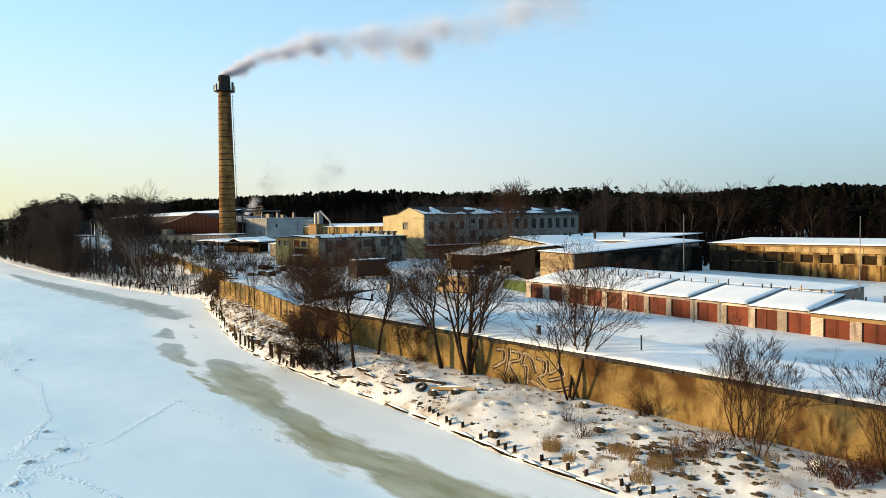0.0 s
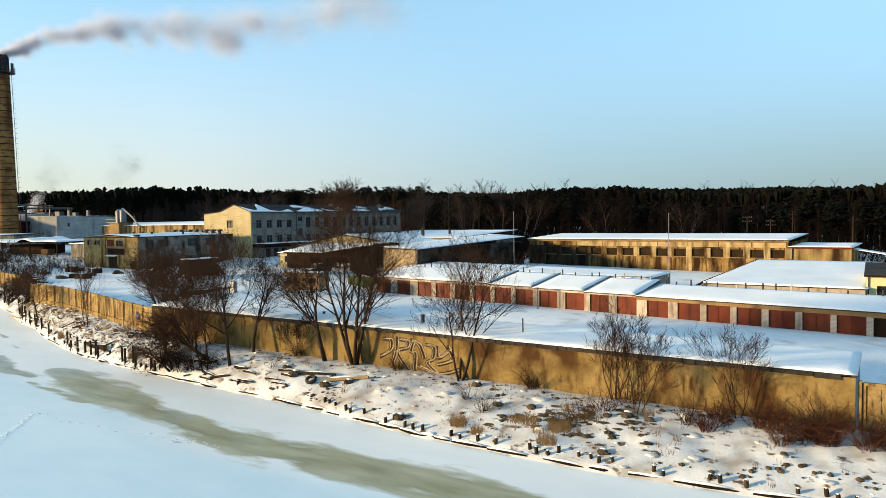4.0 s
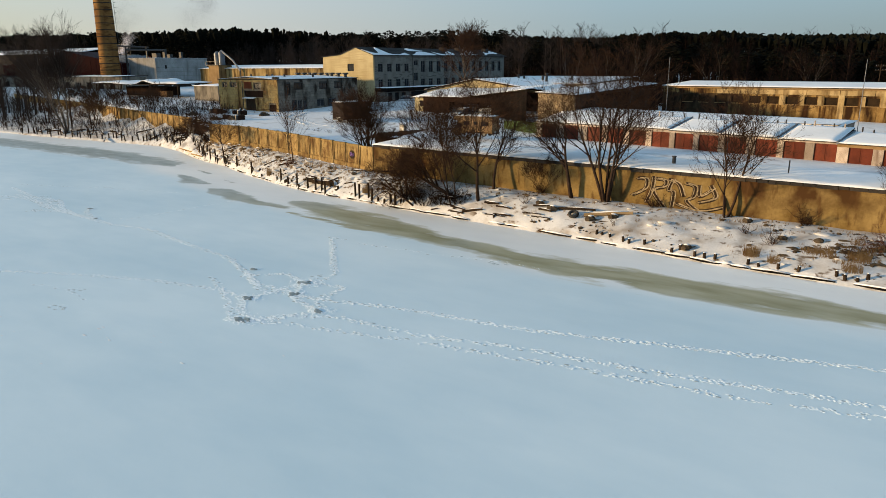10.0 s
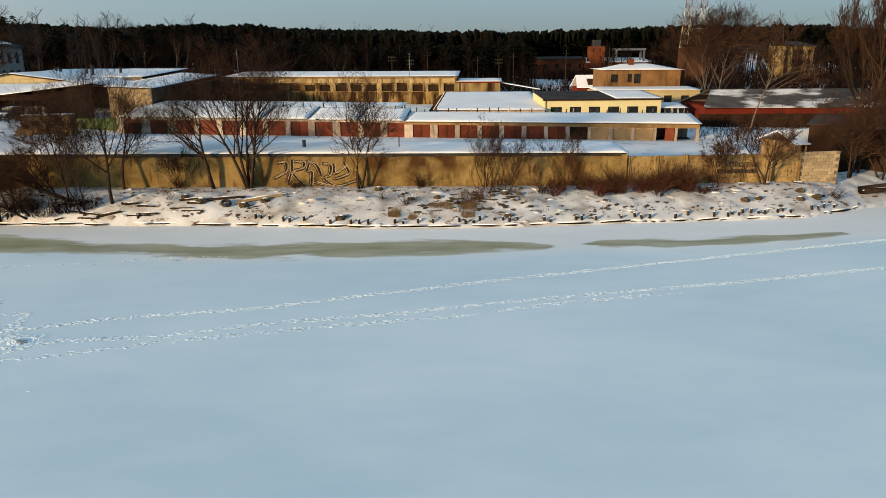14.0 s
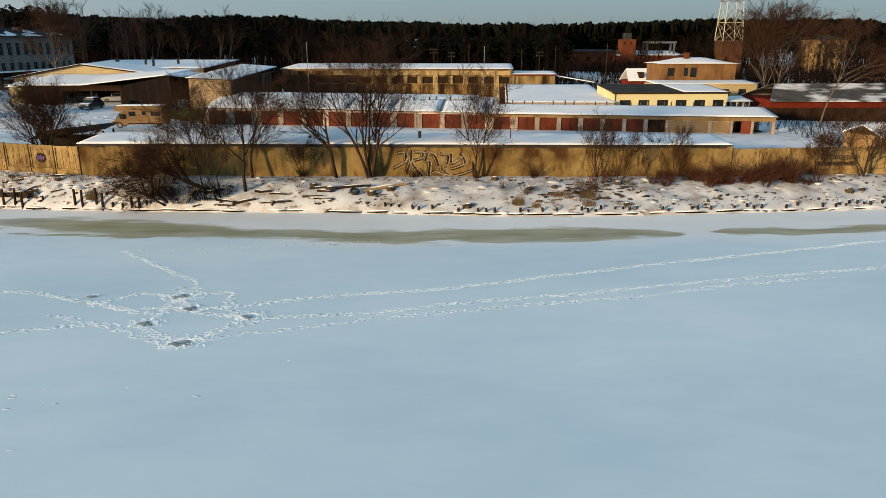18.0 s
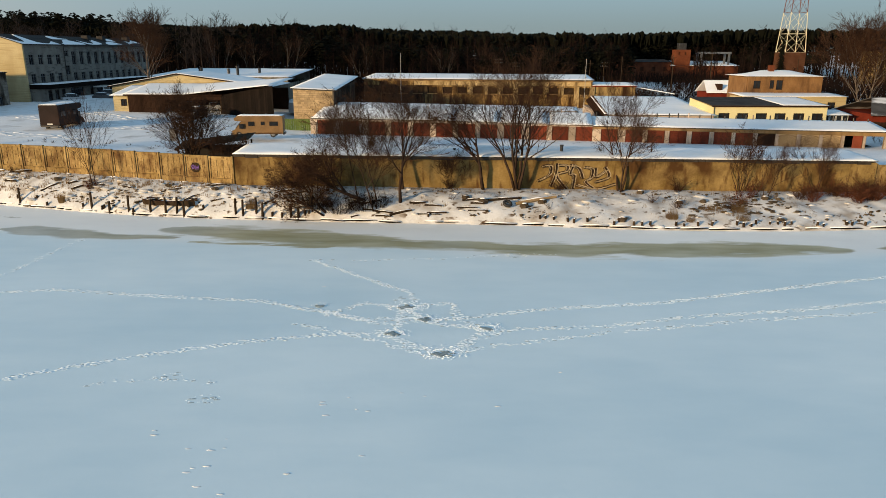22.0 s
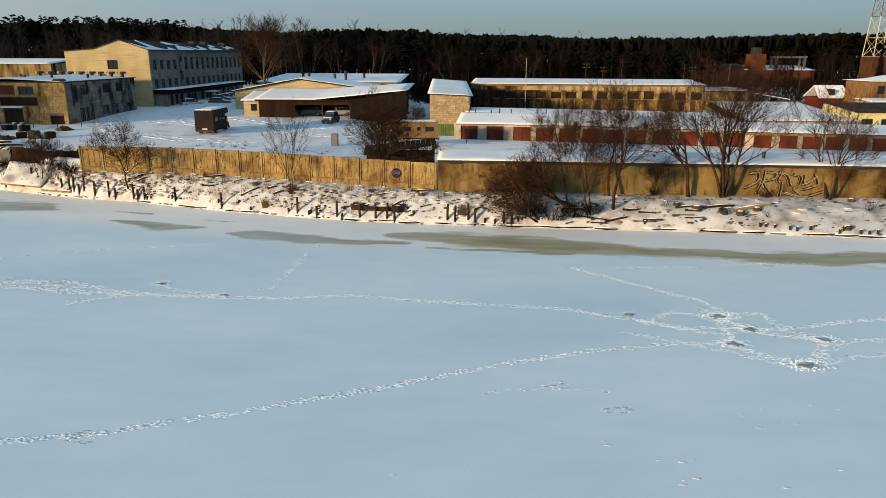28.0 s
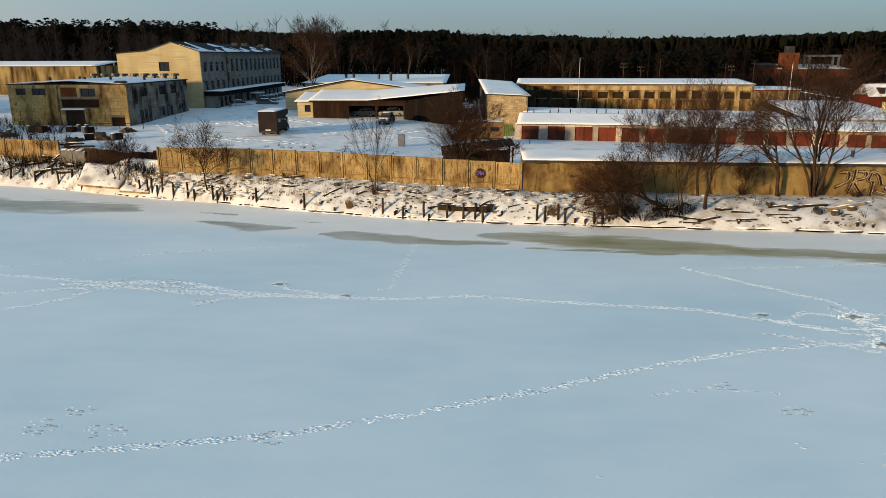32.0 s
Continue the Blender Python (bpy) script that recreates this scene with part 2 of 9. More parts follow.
DRY_GRASS = material("dry_grass", [(0.160, 0.090, 0.035), (0.270, 0.175, 0.075)], 0.9, 3.0, 20.0, 0.2)
# pine and brush near black: the woods' deep shade is in these tones
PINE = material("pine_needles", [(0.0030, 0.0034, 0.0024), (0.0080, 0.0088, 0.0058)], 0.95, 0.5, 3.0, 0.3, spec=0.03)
BRUSH = material("far_brush", [(0.0090, 0.0056, 0.0044), (0.0200, 0.0122, 0.0092)], 0.95, 0.4, 3.0, 0.3, spec=0.03)
# twigs greyed and lightened: distance haze put into their colour
HAZY_BRUSH = material("hazed_grey_brown_twigs", [(0.024, 0.018, 0.015), (0.052, 0.039, 0.033)], 0.95, 0.4, 3.0, 0.3, spec=0.03)
DARK_METAL = material("dark_metal", [(0.03, 0.03, 0.032), (0.07, 0.068, 0.066)], 0.5, 2.0, 14.0, 0.2, metal=0.6)
BLACK_WOOD = material("black_wood", [(0.005, 0.0045, 0.004), (0.013, 0.010, 0.009)], 0.9, 1.0, 12.0, 0.35, stretch=(1, 1, 0.15), vary=0.2, spec=0.03)
GALV = material("galvanised_steel", [(0.180, 0.185, 0.190), (0.270, 0.275, 0.280)], 0.45, 2.0, 14.0, 0.15, metal=0.8)
TAR = material("roof_felt", [(0.028, 0.027, 0.027), (0.056, 0.054, 0.053)], 0.9, 0.6, 8.0, 0.3, spec=0.03)
FLASHING = material("grey_sheet_metal", [(0.100, 0.110, 0.130), (0.160, 0.175, 0.200)], 0.5, 1.0, 9.0, 0.2, metal=0.3)
# maroon set darker than the sheet, the works' shade put into it
MAROON = material("maroon_sheet", [(0.018, 0.0034, 0.0044), (0.030, 0.0056, 0.0060)], 0.6, 0.6, 6.0, 0.2, spec=0.03)
RED_WOOD = material("falun_red_boards", [(0.080, 0.013, 0.008), (0.120, 0.022, 0.012)], 0.85, 0.8, 9.0, 0.3, spec=0.03)
RED_BRICK = material("red_brick", [(0.075, 0.024, 0.012), (0.130, 0.045, 0.022)], 0.92, 0.6, 9.0, 0.3, spec=0.03)
ORANGE_WALL = material("orange_plaster", [(0.130, 0.068, 0.024), (0.220, 0.125, 0.050)], 0.9, 0.5, 7.0, 0.3, stain=(0.06, 0.03, 0.012), stain_scale=0.8, stain_lo=0.48, stain_hi=0.7)
CHIMNEY = material("chimney_brick", [(0.160, 0.076, 0.024), (0.260, 0.146, 0.052)], 0.92, 0.25, 4.0, 0.4, stain=(0.055, 0.026, 0.012), stain_scale=0.3, stain_lo=0.48, stain_hi=0.70, streak=(0.080, 0.040, 0.016), streak_scale=0.9, streak_stretch=(0.4, 0.4, 1.6), streak_lo=0.50, streak_hi=0.64, spec=0.03)
SOOT = material("soot_black", [(0.015, 0.014, 0.013), (0.04, 0.038, 0.035)], 0.9, 1.0, 6.0, 0.3, spec=0.03)
WHITE_PAINT = material("white_paint", [(0.420, 0.420, 0.410), (0.520, 0.520, 0.500)], 0.6, 1.0, 9.0, 0.1)
WHITEWASH = material("grey_whitewash", [(0.225, 0.222, 0.215), (0.350, 0.345, 0.335)], 0.85, 0.4, 6.0, 0.2, stain=(0.12, 0.11, 0.10), stain_scale=0.5, stain_lo=0.5, stain_hi=0.75)
GREEN = material("green_paint", [(0.045, 0.080, 0.012), (0.075, 0.115, 0.022)], 0.75, 1.0, 9.0, 0.2, vary=0.15)
# clods tinted blue to offset the warm sunlight on them
TRACK_SNOW = material("bluish_snow_clods", [(0.78, 0.87, 0.95), (0.86, 0.93, 0.98)], 0.6, 0.5, 6.0, 0.2)
SHADOW_SOOT_WALL = material("shadowed_sooty_hall_wall", [(0.018, 0.013, 0.009), (0.060, 0.042, 0.024)], 0.95, 0.5, 5.0, 0.4, stain=(0.008, 0.006, 0.005), stain_scale=0.6, stain_stretch=(1, 1, 0.3), stain_lo=0.46, stain_hi=0.62, streak=(0.10, 0.065, 0.028), streak_scale=1.4, streak_stretch=(1, 1, 0.12), streak_lo=0.62, streak_hi=0.72, spec=0.03)
RUBBER = material("rubber", [(0.015, 0.015, 0.015), (0.03, 0.03, 0.03)], 0.8, 2.0, 12.0, 0.2)
ROCK = material("dark_rock", [(0.035, 0.026, 0.018), (0.095, 0.075, 0.052)], 0.95, 1.5, 9.0, 0.5, spec=0.03)
VOID = material("dark_interior", [(0.02, 0.018, 0.016), (0.035, 0.032, 0.03)], 0.95, 1.0, 6.0, 0.1, spec=0.03)
GRAF_DARK = material("dark_spray_paint", [(0.026, 0.015, 0.008), (0.052, 0.030, 0.015)], 0.8, 1.0, 9.0, 0.05)
GRAF_LIGHT = material("pale_spray_paint", [(0.40, 0.31, 0.18), (0.54, 0.43, 0.27)], 0.8, 1.0, 9.0, 0.05)
PURPLE = material("violet_spray_paint", [(0.12, 0.06, 0.28), (0.22, 0.12, 0.42)], 0.7, 1.0, 9.0, 0.05)
GLASS = material("window_glass", [(0.012, 0.014, 0.017), (0.022, 0.025, 0.03)], 0.1, 1.0, 6.0, 0.0, spec=0.3)
SLUSH = material("grey_slush", [(0.12, 0.16, 0.18), (0.28, 0.34, 0.37)], 0.5, 2.0, 9.0, 0.4)


def ice_material():
    """Wind-packed snow on ice; the attribute wet turns it to olive refrozen slush."""
    m = bpy.data.materials.new("snow_on_ice")
    m.use_nodes = True
    n, l = m.node_tree.nodes, m.node_tree.links
    b = n["Principled BSDF"]
    geo = n.new("ShaderNodeNewGeometry")

    def nz(s, det, stretch=(1, 1, 1)):
        mp = n.new("ShaderNodeMapping")
        mp.inputs["Scale"].default_value = stretch
        l.new(geo.outputs["Position"], mp.inputs[0])
        t = n.new("ShaderNodeTexNoise")
        t.inputs["Scale"].default_value, t.inputs["Detail"].default_value = s, det
        l.new(mp.outputs[0], t.inputs["Vector"])
        return t
    big, small, wetn = nz(0.09, 5, (0.5, 1, 1)), nz(2.2, 6), nz(0.8, 8, (0.3, 1, 1))

    def ramp(src, c0, c1, p0=0.35, p1=0.68):
        r = n.new("ShaderNodeValToRGB")
        r.color_ramp.elements[0].position, r.color_ramp.elements[1].position = p0, p1
        r.color_ramp.elements[0].color, r.color_ramp.elements[1].color = (*c0, 1), (*c1, 1)
        l.new(src, r.inputs[0])
        return r.outputs[0]
    patch = n.new("ShaderNodeMath")
    patch.operation = "MULTIPLY_ADD"
    streak = nz(0.6, 6, (0.4, 1, 1))
    l.new(streak.outputs[0], patch.inputs[0])
    patch.inputs[1].default_value = 0.35
    l.new(big.outputs[0], patch.inputs[2])
    thin = ramp(patch.outputs[0], (0.535, 0.672, 0.765), (0.660, 0.772, 0.842), 0.5, 0.85)
    edge = ramp(patch.outputs[0], (0.72, 0.75, 0.77), (0.82, 0.84, 0.85), 0.5, 0.85)
    off = n.new("ShaderNodeAttribute")
    off.attribute_name = "offshore"
    blend = n.new("ShaderNodeMix")
    blend.data_type = "RGBA"
    l.new(off.outputs["Fac"], blend.inputs[0])
    l.new(edge, blend.inputs[6])
    l.new(thin, blend.inputs[7])
    dry = blend.outputs[2]
    wet = ramp(wetn.outputs[0], (0.26, 0.255, 0.150), (0.42, 0.415, 0.30))
    grey = ramp(wetn.outputs[0], (0.27, 0.31, 0.32), (0.44, 0.49, 0.51))
    tone = n.new("ShaderNodeMix")
    tone.data_type = "RGBA"
    upriver, sep, most = n.new("ShaderNodeMapRange"), n.new("ShaderNodeSeparateXYZ"), n.new("ShaderNodeMath")
    l.new(geo.outputs["Position"], sep.inputs[0])
    l.new(sep.outputs[0], upriver.inputs[0])
    upriver.inputs[1].default_value, upriver.inputs[2].default_value, upriver.inputs[3].default_value, upriver.inputs[4].default_value = -80.0, -66.0, 0.75, 0.0
    most.operation = "MAXIMUM"
    l.new(ramp(nz(0.045, 3).outputs[0], (0, 0, 0), (1, 1, 1), 0.52, 0.68), most.inputs[0])
    l.new(upriver.outputs[0], most.inputs[1])
    l.new(most.outputs[0], tone.inputs[0])
    l.new(wet, tone.inputs[6])
    l.new(grey, tone.inputs[7])
    wet = tone.outputs[2]
    at = n.new("ShaderNodeAttribute")
    at.attribute_name = "wet"
    ad = n.new("ShaderNodeMath")
    ad.operation = "MULTIPLY_ADD"
    sub = n.new("ShaderNodeMath")
    sub.operation = "SUBTRACT"
    l.new(wetn.outputs[0], sub.inputs[0])
    sub.inputs[1].default_value = 0.5
    l.new(sub.outputs[0], ad.inputs[0])
    ad.inputs[1].default_value = 1.15
    l.new(at.outputs["Fac"], ad.inputs[2])
    fac = ramp(ad.outputs[0], (0, 0, 0), (1, 1, 1), 0.42, 0.66)
    mx = n.new("ShaderNodeMix")
    mx.data_type = "RGBA"
    l.new(fac, mx.inputs[0])
    l.new(dry, mx.inputs[6])
    l.new(wet, mx.inputs[7])
    l.new(mx.outputs[2], b.inputs["Base Color"])
    rg = n.new("ShaderNodeMapRange")
    rg.inputs[3].default_value, rg.inputs[4].default_value = 0.6, 0.42
    l.new(fac, rg.inputs[0])
    l.new(rg.outputs[0], b.inputs["Roughness"])
    b.inputs["Specular IOR Level"].default_value = 0.35
    bp = n.new("ShaderNodeBump")
    bp.inputs["Strength"].default_value, bp.inputs["Distance"].default_value = 0.12, 0.04
    l.new(small.outputs[0], bp.inputs["Height"])
    l.new(bp.outputs[0], b.inputs["Normal"])
    return m


GROUND = material("bank_snow", [(0.42, 0.43, 0.45), (0.62, 0.63, 0.65)], 0.75, 0.6, 7.0, 0.3, dist=0.08, stain=(0.085, 0.055, 0.030), stain_scale=1.7, stain_stretch=(0.7, 1.2, 1), stain_lo=0.60, stain_hi=0.68, streak=(0.30, 0.27, 0.24), streak_scale=0.5, streak_stretch=(1, 1, 1), streak_lo=0.50, streak_hi=0.70)
YARD_SNOW = material("yard_snow", [(0.60, 0.63, 0.67), (0.75, 0.77, 0.81)], 0.75, 0.35, 5.0, 0.3, dist=0.08, stain=(0.42, 0.43, 0.45), stain_scale=0.35, stain_stretch=(1, 1, 1), stain_lo=0.52, stain_hi=0.72)
ICE = ice_material()


# ---- mesh helpers ----
class Build:
    """Collects verts and faces; local coordinates of the thing it goes under."""

    def __init__(self):
        self.v, self.f = [], []

    def add(self, vs, fs):
        k = len(self.v)
        self.v.extend([tuple(p) for p in vs])
        self.f.extend([tuple(i + k for i in f) for f in fs])
        return self

    def box(self, x0, x1, y0, y1, z0, z1, m=None):
        vs = [(x, y, z) for z in (z0, z1) for x, y in ((x0, y0), (x1, y0), (x1, y1), (x0, y1))]
        if m is not None:
            vs = [m @ Vector(p) for p in vs]
        return self.add(vs, [(3, 2, 1, 0), (4, 5, 6, 7), (0, 1, 5, 4), (1, 2, 6, 5), (2, 3, 7, 6), (3, 0, 4, 7)])

    def chip(self, x0, x1, y0, y1, z0, z1, b=0.02, m=None):
        """A box with its four upright and top edges cut."""
        vs = []
        for z, i in ((z0, 0), (z1 - b, 0), (z1, b)):
            for x, y in ((x0 + b + i, y0 + i), (x1 - b - i, y0 + i), (x1 - i, y0 + b + i), (x1 - i, y1 - b - i), (x1 - b - i, y1 - i), (x0 + b + i, y1 - i), (x0 + i, y1 - b - i), (x0 + i, y0 + b + i)):
                vs.append((x, y, z))
        if m is not None:
            vs = [m @ Vector(p) for p in vs]
        fs = [tuple(range(7, -1, -1)), tuple(range(16, 24))]
        for r in (0, 8):
            fs += [(r + i, r + (i + 1) % 8, r + 8 + (i + 1) % 8, r + 8 + i) for i in range(8)]
        return self.add(vs, fs)

    def prism(self, pts, z0, z1):
        k = len(pts)
        vs = [(x, y, z0) for x, y in pts] + [(x, y, z1) for x, y in pts]
        return self.add(vs, [tuple(range(k - 1, -1, -1)), tuple(range(k, 2 * k))] + [(i, (i + 1) % k, k + (i + 1) % k, k + i) for i in range(k)])

    def slab(self, top, thick):
        """A sheet over three or four top corners, thick downwards."""
        k = len(top)
        vs = [tuple(p) for p in top] + [(p[0], p[1], p[2] - thick) for p in top]
        return self.add(vs, [tuple(range(k)), tuple(range(2 * k - 1, k - 1, -1))] + [(i, k + i, k + (i + 1) % k, (i + 1) % k) for i in range(k)])

    def tube(self, pts, radii, n=6, cap=True):
        pts = [Vector(p) for p in pts]
        k0 = len(self.v)
        ref = None
        for i, p in enumerate(pts):
            d = (pts[min(i + 1, len(pts) - 1)] - pts[max(i - 1, 0)]).normalized()
            if ref is None:
                ref = Vector((1, 0, 0)) if abs(d.x) < 0.9 else Vector((0, 1, 0))
            a = (ref - d * ref.dot(d)).normalized()
            ref = a
            c = d.cross(a)
            for j in range(n):
                w = 2 * math.pi * j / n
                self.v.append(tuple(p + (a * math.cos(w) + c * math.sin(w)) * radii[i]))
        for i in range(len(pts) - 1):
            for j in range(n):
                a0, a1 = k0 + i * n + j, k0 + i * n + (j + 1) % n
                self.f.append((a0, a1, a1 + n, a0 + n))
        if cap:
            self.f.append(tuple(k0 + j for j in range(n - 1, -1, -1)))
            e = k0 + (len(pts) - 1) * n
            self.f.append(tuple(e + j for j in range(n)))
        return self

    def lump(self, c, r, seed=0, rough=0.25):
        """A rough stone or clod: a coarse ball with uneven corners."""
        rr = random.Random(seed)
        vs, fs = [(0, 0, 1)], []
        for th in (0.7, 1.45, 2.2):
            for j in range(7):
                ph = 2 * math.pi * (j + 0.5 * (th > 1)) / 7
                vs.append((math.sin(th) * math.cos(ph), math.sin(th) * math.sin(ph), math.cos(th)))
        vs = [(c[0] + x * r[0] * (1 + rr.uniform(-rough, rough)), c[1] + y * r[1] * (1 + rr.uniform(-rough, rough)), c[2] + z * r[2] * (1 + rr.uniform(-rough, rough))) for x, y, z in vs]
        fs += [(0, 1 + j, 1 + (j + 1) % 7) for j in range(7)]
        for q in (1, 8):
            fs += [(q + j, q + 7 + j, q + 7 + (j + 1) % 7, q + (j + 1) % 7) for j in range(7)]
        fs.append(tuple(15 + j for j in range(6, -1, -1)))
        return self.add(vs, fs)

    def mesh(self, name, mat, smooth=False):
        me = bpy.data.meshes.new(name)
        me.from_pydata(self.v, [], self.f)
        me.materials.append(mat)
        if smooth:
            me.polygons.foreach_set("use_smooth", [True] * len(me.polygons))
        me.update()
        return me


def thing(name, x, y, z, rz=0.0, label="", category="", group="", kind=""):
    ob = new(name)
    ob.empty_display_size = 0.2
    ob.matrix_basis = pose(x, y, z, 0, 0, rz)
    return tagged(ob, label, category, group, kind)


def part(name, b, mat, parent=None, label="", smooth=False, m=None):
    """One mesh object from a Build (or a mesh already made), under a thing or a part."""
    me = b if isinstance(b, bpy.types.Mesh) else b.mesh(name, mat, smooth)
    ob = new(name, me)
    if parent is not None:
        ob.parent = parent
    if m is not None:
        ob.matrix_basis = m
    if label:
        ob["label"] = label
    return ob


def solo(name, b, mat, label, category, group="", kind="", smooth=False, m=None):
    return tagged(part(name, b, mat, None, "", smooth, m), label, category, group, kind)


def holed(a0, a1, z0, z1, thick, holes, along="x", at=0.0):
    """A wall from a0 to a1 with its outer face at `at` and its thickness inwards, with holes (a0, a1, z0, z1) right through."""
    us = sorted({round(u, 4) for u in (a0, a1, *[h[0] for h in holes], *[h[1] for h in holes])})
    zs = sorted({round(z, 4) for z in (z0, z1, *[h[2] for h in holes], *[h[3] for h in holes])})
    full = {}
    for i in range(len(us) - 1):
        for j in range(len(zs) - 1):
            mu, mz = (us[i] + us[i + 1]) / 2, (zs[j] + zs[j + 1]) / 2
            full[i, j] = not any(h[0] < mu < h[1] and h[2] < mz < h[3] for h in holes)
    b, seen = Build(), {}

    def vert(i, j, back):
        if (i, j, back) not in seen:
            seen[i, j, back] = len(b.v)
            w = thick if back else 0.0
            b.v.append((us[i], at + w, zs[j]) if along == "x" else (at - w, us[i], zs[j]))
        return seen[i, j, back]
    for (i, j), solid in full.items():
        if not solid:
            continue
        b.f.append((vert(i, j, 0), vert(i + 1, j, 0), vert(i + 1, j + 1, 0), vert(i, j + 1, 0)))
        b.f.append((vert(i, j, 1), vert(i, j + 1, 1), vert(i + 1, j + 1, 1), vert(i + 1, j, 1)))
        for (di, dj), (p, q) in (((-1, 0), ((i, j), (i, j + 1))), ((1, 0), ((i + 1, j + 1), (i + 1, j))), ((0, -1), ((i + 1, j), (i, j))), ((0, 1), ((i, j + 1), (i + 1, j + 1)))):
            if not full.get((i + di, j + dj), False):
                b.f.append((vert(*p, 0), vert(*q, 0), vert(*q, 1), vert(*p, 1)))
    return b


WINDOW_MESHES = {}


def window(parent, a0, a1, z0, z1, at, along="x", bars=1, frame_mat=None, cross=True, glass=None, depth=0.12):
    """A window frame with its pane, set back in its hole. along y: the wall faces +x."""
    frame_mat, glass = frame_mat or WHITE_PAINT, glass or GLASS
    w, h = round(a1 - a0, 2), round(z1 - z0, 2)
    key = (w, h, bars, cross, frame_mat.name, glass.name)
    if key not in WINDOW_MESHES:
        t = 0.07
        us = [t] + [w * (i + 1) / (bars + 1) for i in range(bars)] + [w - t]
        zs = [t, h * 0.70, h - t] if cross else [t, h - t]
        holes = [(us[i] + (0.03 if i else 0), us[i + 1] - (0.03 if i < bars else 0), zs[j] + (0.025 if j else 0), zs[j + 1] - (0.025 if j < len(zs) - 2 else 0)) for i in range(bars + 1) for j in range(len(zs) - 1)]
        b = holed(0, w, 0, h, 0.08, holes)
        g = Build().box(0.03, w - 0.03, 0.035, 0.05, 0.03, h - 0.03)
        WINDOW_MESHES[key] = (b.mesh("window", frame_mat), g.mesh("pane", glass))
    fm, gm = WINDOW_MESHES[key]
    m = pose(a0, at + depth, z0) if along == "x" else pose(at - depth, a0, z0, 0, 0, 90)
    ob = part("window", fm, None, parent, m=m)
    part("pane", gm, None, ob)
    return ob


# ---- the lie of the land ----
SHORE_X = (-1500, -350, -250, -219, -167, -144, -128, -118, -111.3, -107.3, -103.4, -96.6, -92.4, -86.4, -80.4, -74.5, -70.8, -64, -59, -54, -40, -27, -15.5, -6, 2, 9.5, 21, 60, 200, 1500)
SHORE_Y = (75, 54.5, 50, 48.6, 49.0, 50.8, 52.0, 49.2, 46.4, 44.9, 43.6, 41.9, 40.1, 37.9, 36.1, 34.5, 33.8, 32.9, 32.5, 31.9, 31, 29.2, 29, 29.8, 30.1, 30.8, 35.8, 55, 100, 250)
FENCE_X = (-1500, -250, -182, -122, -104.4, -95, -85, -75, -65.5, -4.4, 12, 16.3, 40, 200, 1500)
FENCE_Y = (140, 85, 68, 53.5, 45.4, 44.2, 42.0, 39.6, 37.4, 36.5, 36.9, 40.2, 52, 112, 262)


def shore(x):
    return float(np.interp(x, SHORE_X, SHORE_Y))


def fence_y(x):
    return float(np.interp(x, FENCE_X, FENCE_Y))


def smooth(t):
    t = min(1.0, max(0.0, t))
    return t * t * (3 - 2 * t)


def bump_at(x, y, s, a):
    return a * noise.noise(Vector((x * s, y * s, 0.3)))


def land(x, y):
    """Height of the ground."""
    s, f = shore(x), fence_y(x)
    foot = float(np.interp(x, (-120, -104, -85, -66, -45, -20, -4, 16, 60), (2.5, 2.75, 2.78, 2.40, 2.22, 2.08, 2.0, 2.05, 2.6)))
    d = y - s
    if d < 0:
        return -0.9 + 0.9 * smooth(1 + d / 0.8) - 0.25
    k = min(1.0, d / max(0.5, f - s))
    bank = 0.22 + (foot - 0.22) * (1 - (1 - k) ** float(np.interp(x, (-75, -60, -42, -30), (1.7, 3.0, 3.0, 1.7))))
    bank += (bump_at(x, y, 0.45, 0.2) + bump_at(x, y, 1.1, 0.11) + bump_at(x, y, 2.6, 0.05)) * smooth(d / 1.2) * (1 - 0.75 * smooth((k - 0.7) / 0.3))
    yard = 4.45 - 0.0135 * (max(-260, min(60, x)) + 99) + 0.032 * (min(y, 110) - 67)
    yard -= 0.55 * smooth((x + 82) / 16)
    yard += 0.85 * smooth((x - 10) / 8) * smooth((y - 54) / 12)
    yard += bump_at(x, y, 0.12, 0.12) + bump_at(x, y, 0.5, 0.05)
    gx = (x + 64.0) / 76.5
    if -0.1 < gx < 1.1:
        gap = abs(y - (71.8 - 10.8 * gx) + 3.0)
        yard += (3.44 - 0.54 * gx - yard) * (1 - smooth((gap - 3.5) / 7.0)) * smooth((0.1 + gx) / 0.08) * smooth((1.1 - gx) / 0.08)
    far = smooth((y - 170) / 300) * 4
    return bank + (yard + far - bank) * smooth((y - f - 0.15) / 0.6)


def grid_lines(*runs):
    out = []
    for a, b, step in runs:
        k = max(1, round((b - a) / step))
        out += [a + (b - a) * i / k for i in range(k)]
    return out + [runs[-1][1]]


def sheet(xs, ys, zf):
    v = [(x, y, zf(x, y)) for y in ys for x in xs]
    nx = len(xs)
    f = [(j * nx + i, j * nx + i + 1, (j + 1) * nx + i + 1, (j + 1) * nx + i) for j in range(len(ys) - 1) for i in range(nx - 1)]
    b = Build()
    b.v, b.f = v, f
    return b


ground = solo("ground", sheet(grid_lines((-2500, -400, 150), (-400, -130, 6), (-130, 25, 0.45), (25, 80, 4), (80, 400, 30), (400, 2500, 150)),
                              grid_lines((20, 27, 2), (27, 54, 0.3), (54, 110, 2.5), (110, 400, 20), (400, 3000, 200)), land), GROUND,
              "snow-covered river bank and factory yard", "ground", kind="structure", smooth=True)

ground.data.materials.append(YARD_SNOW)
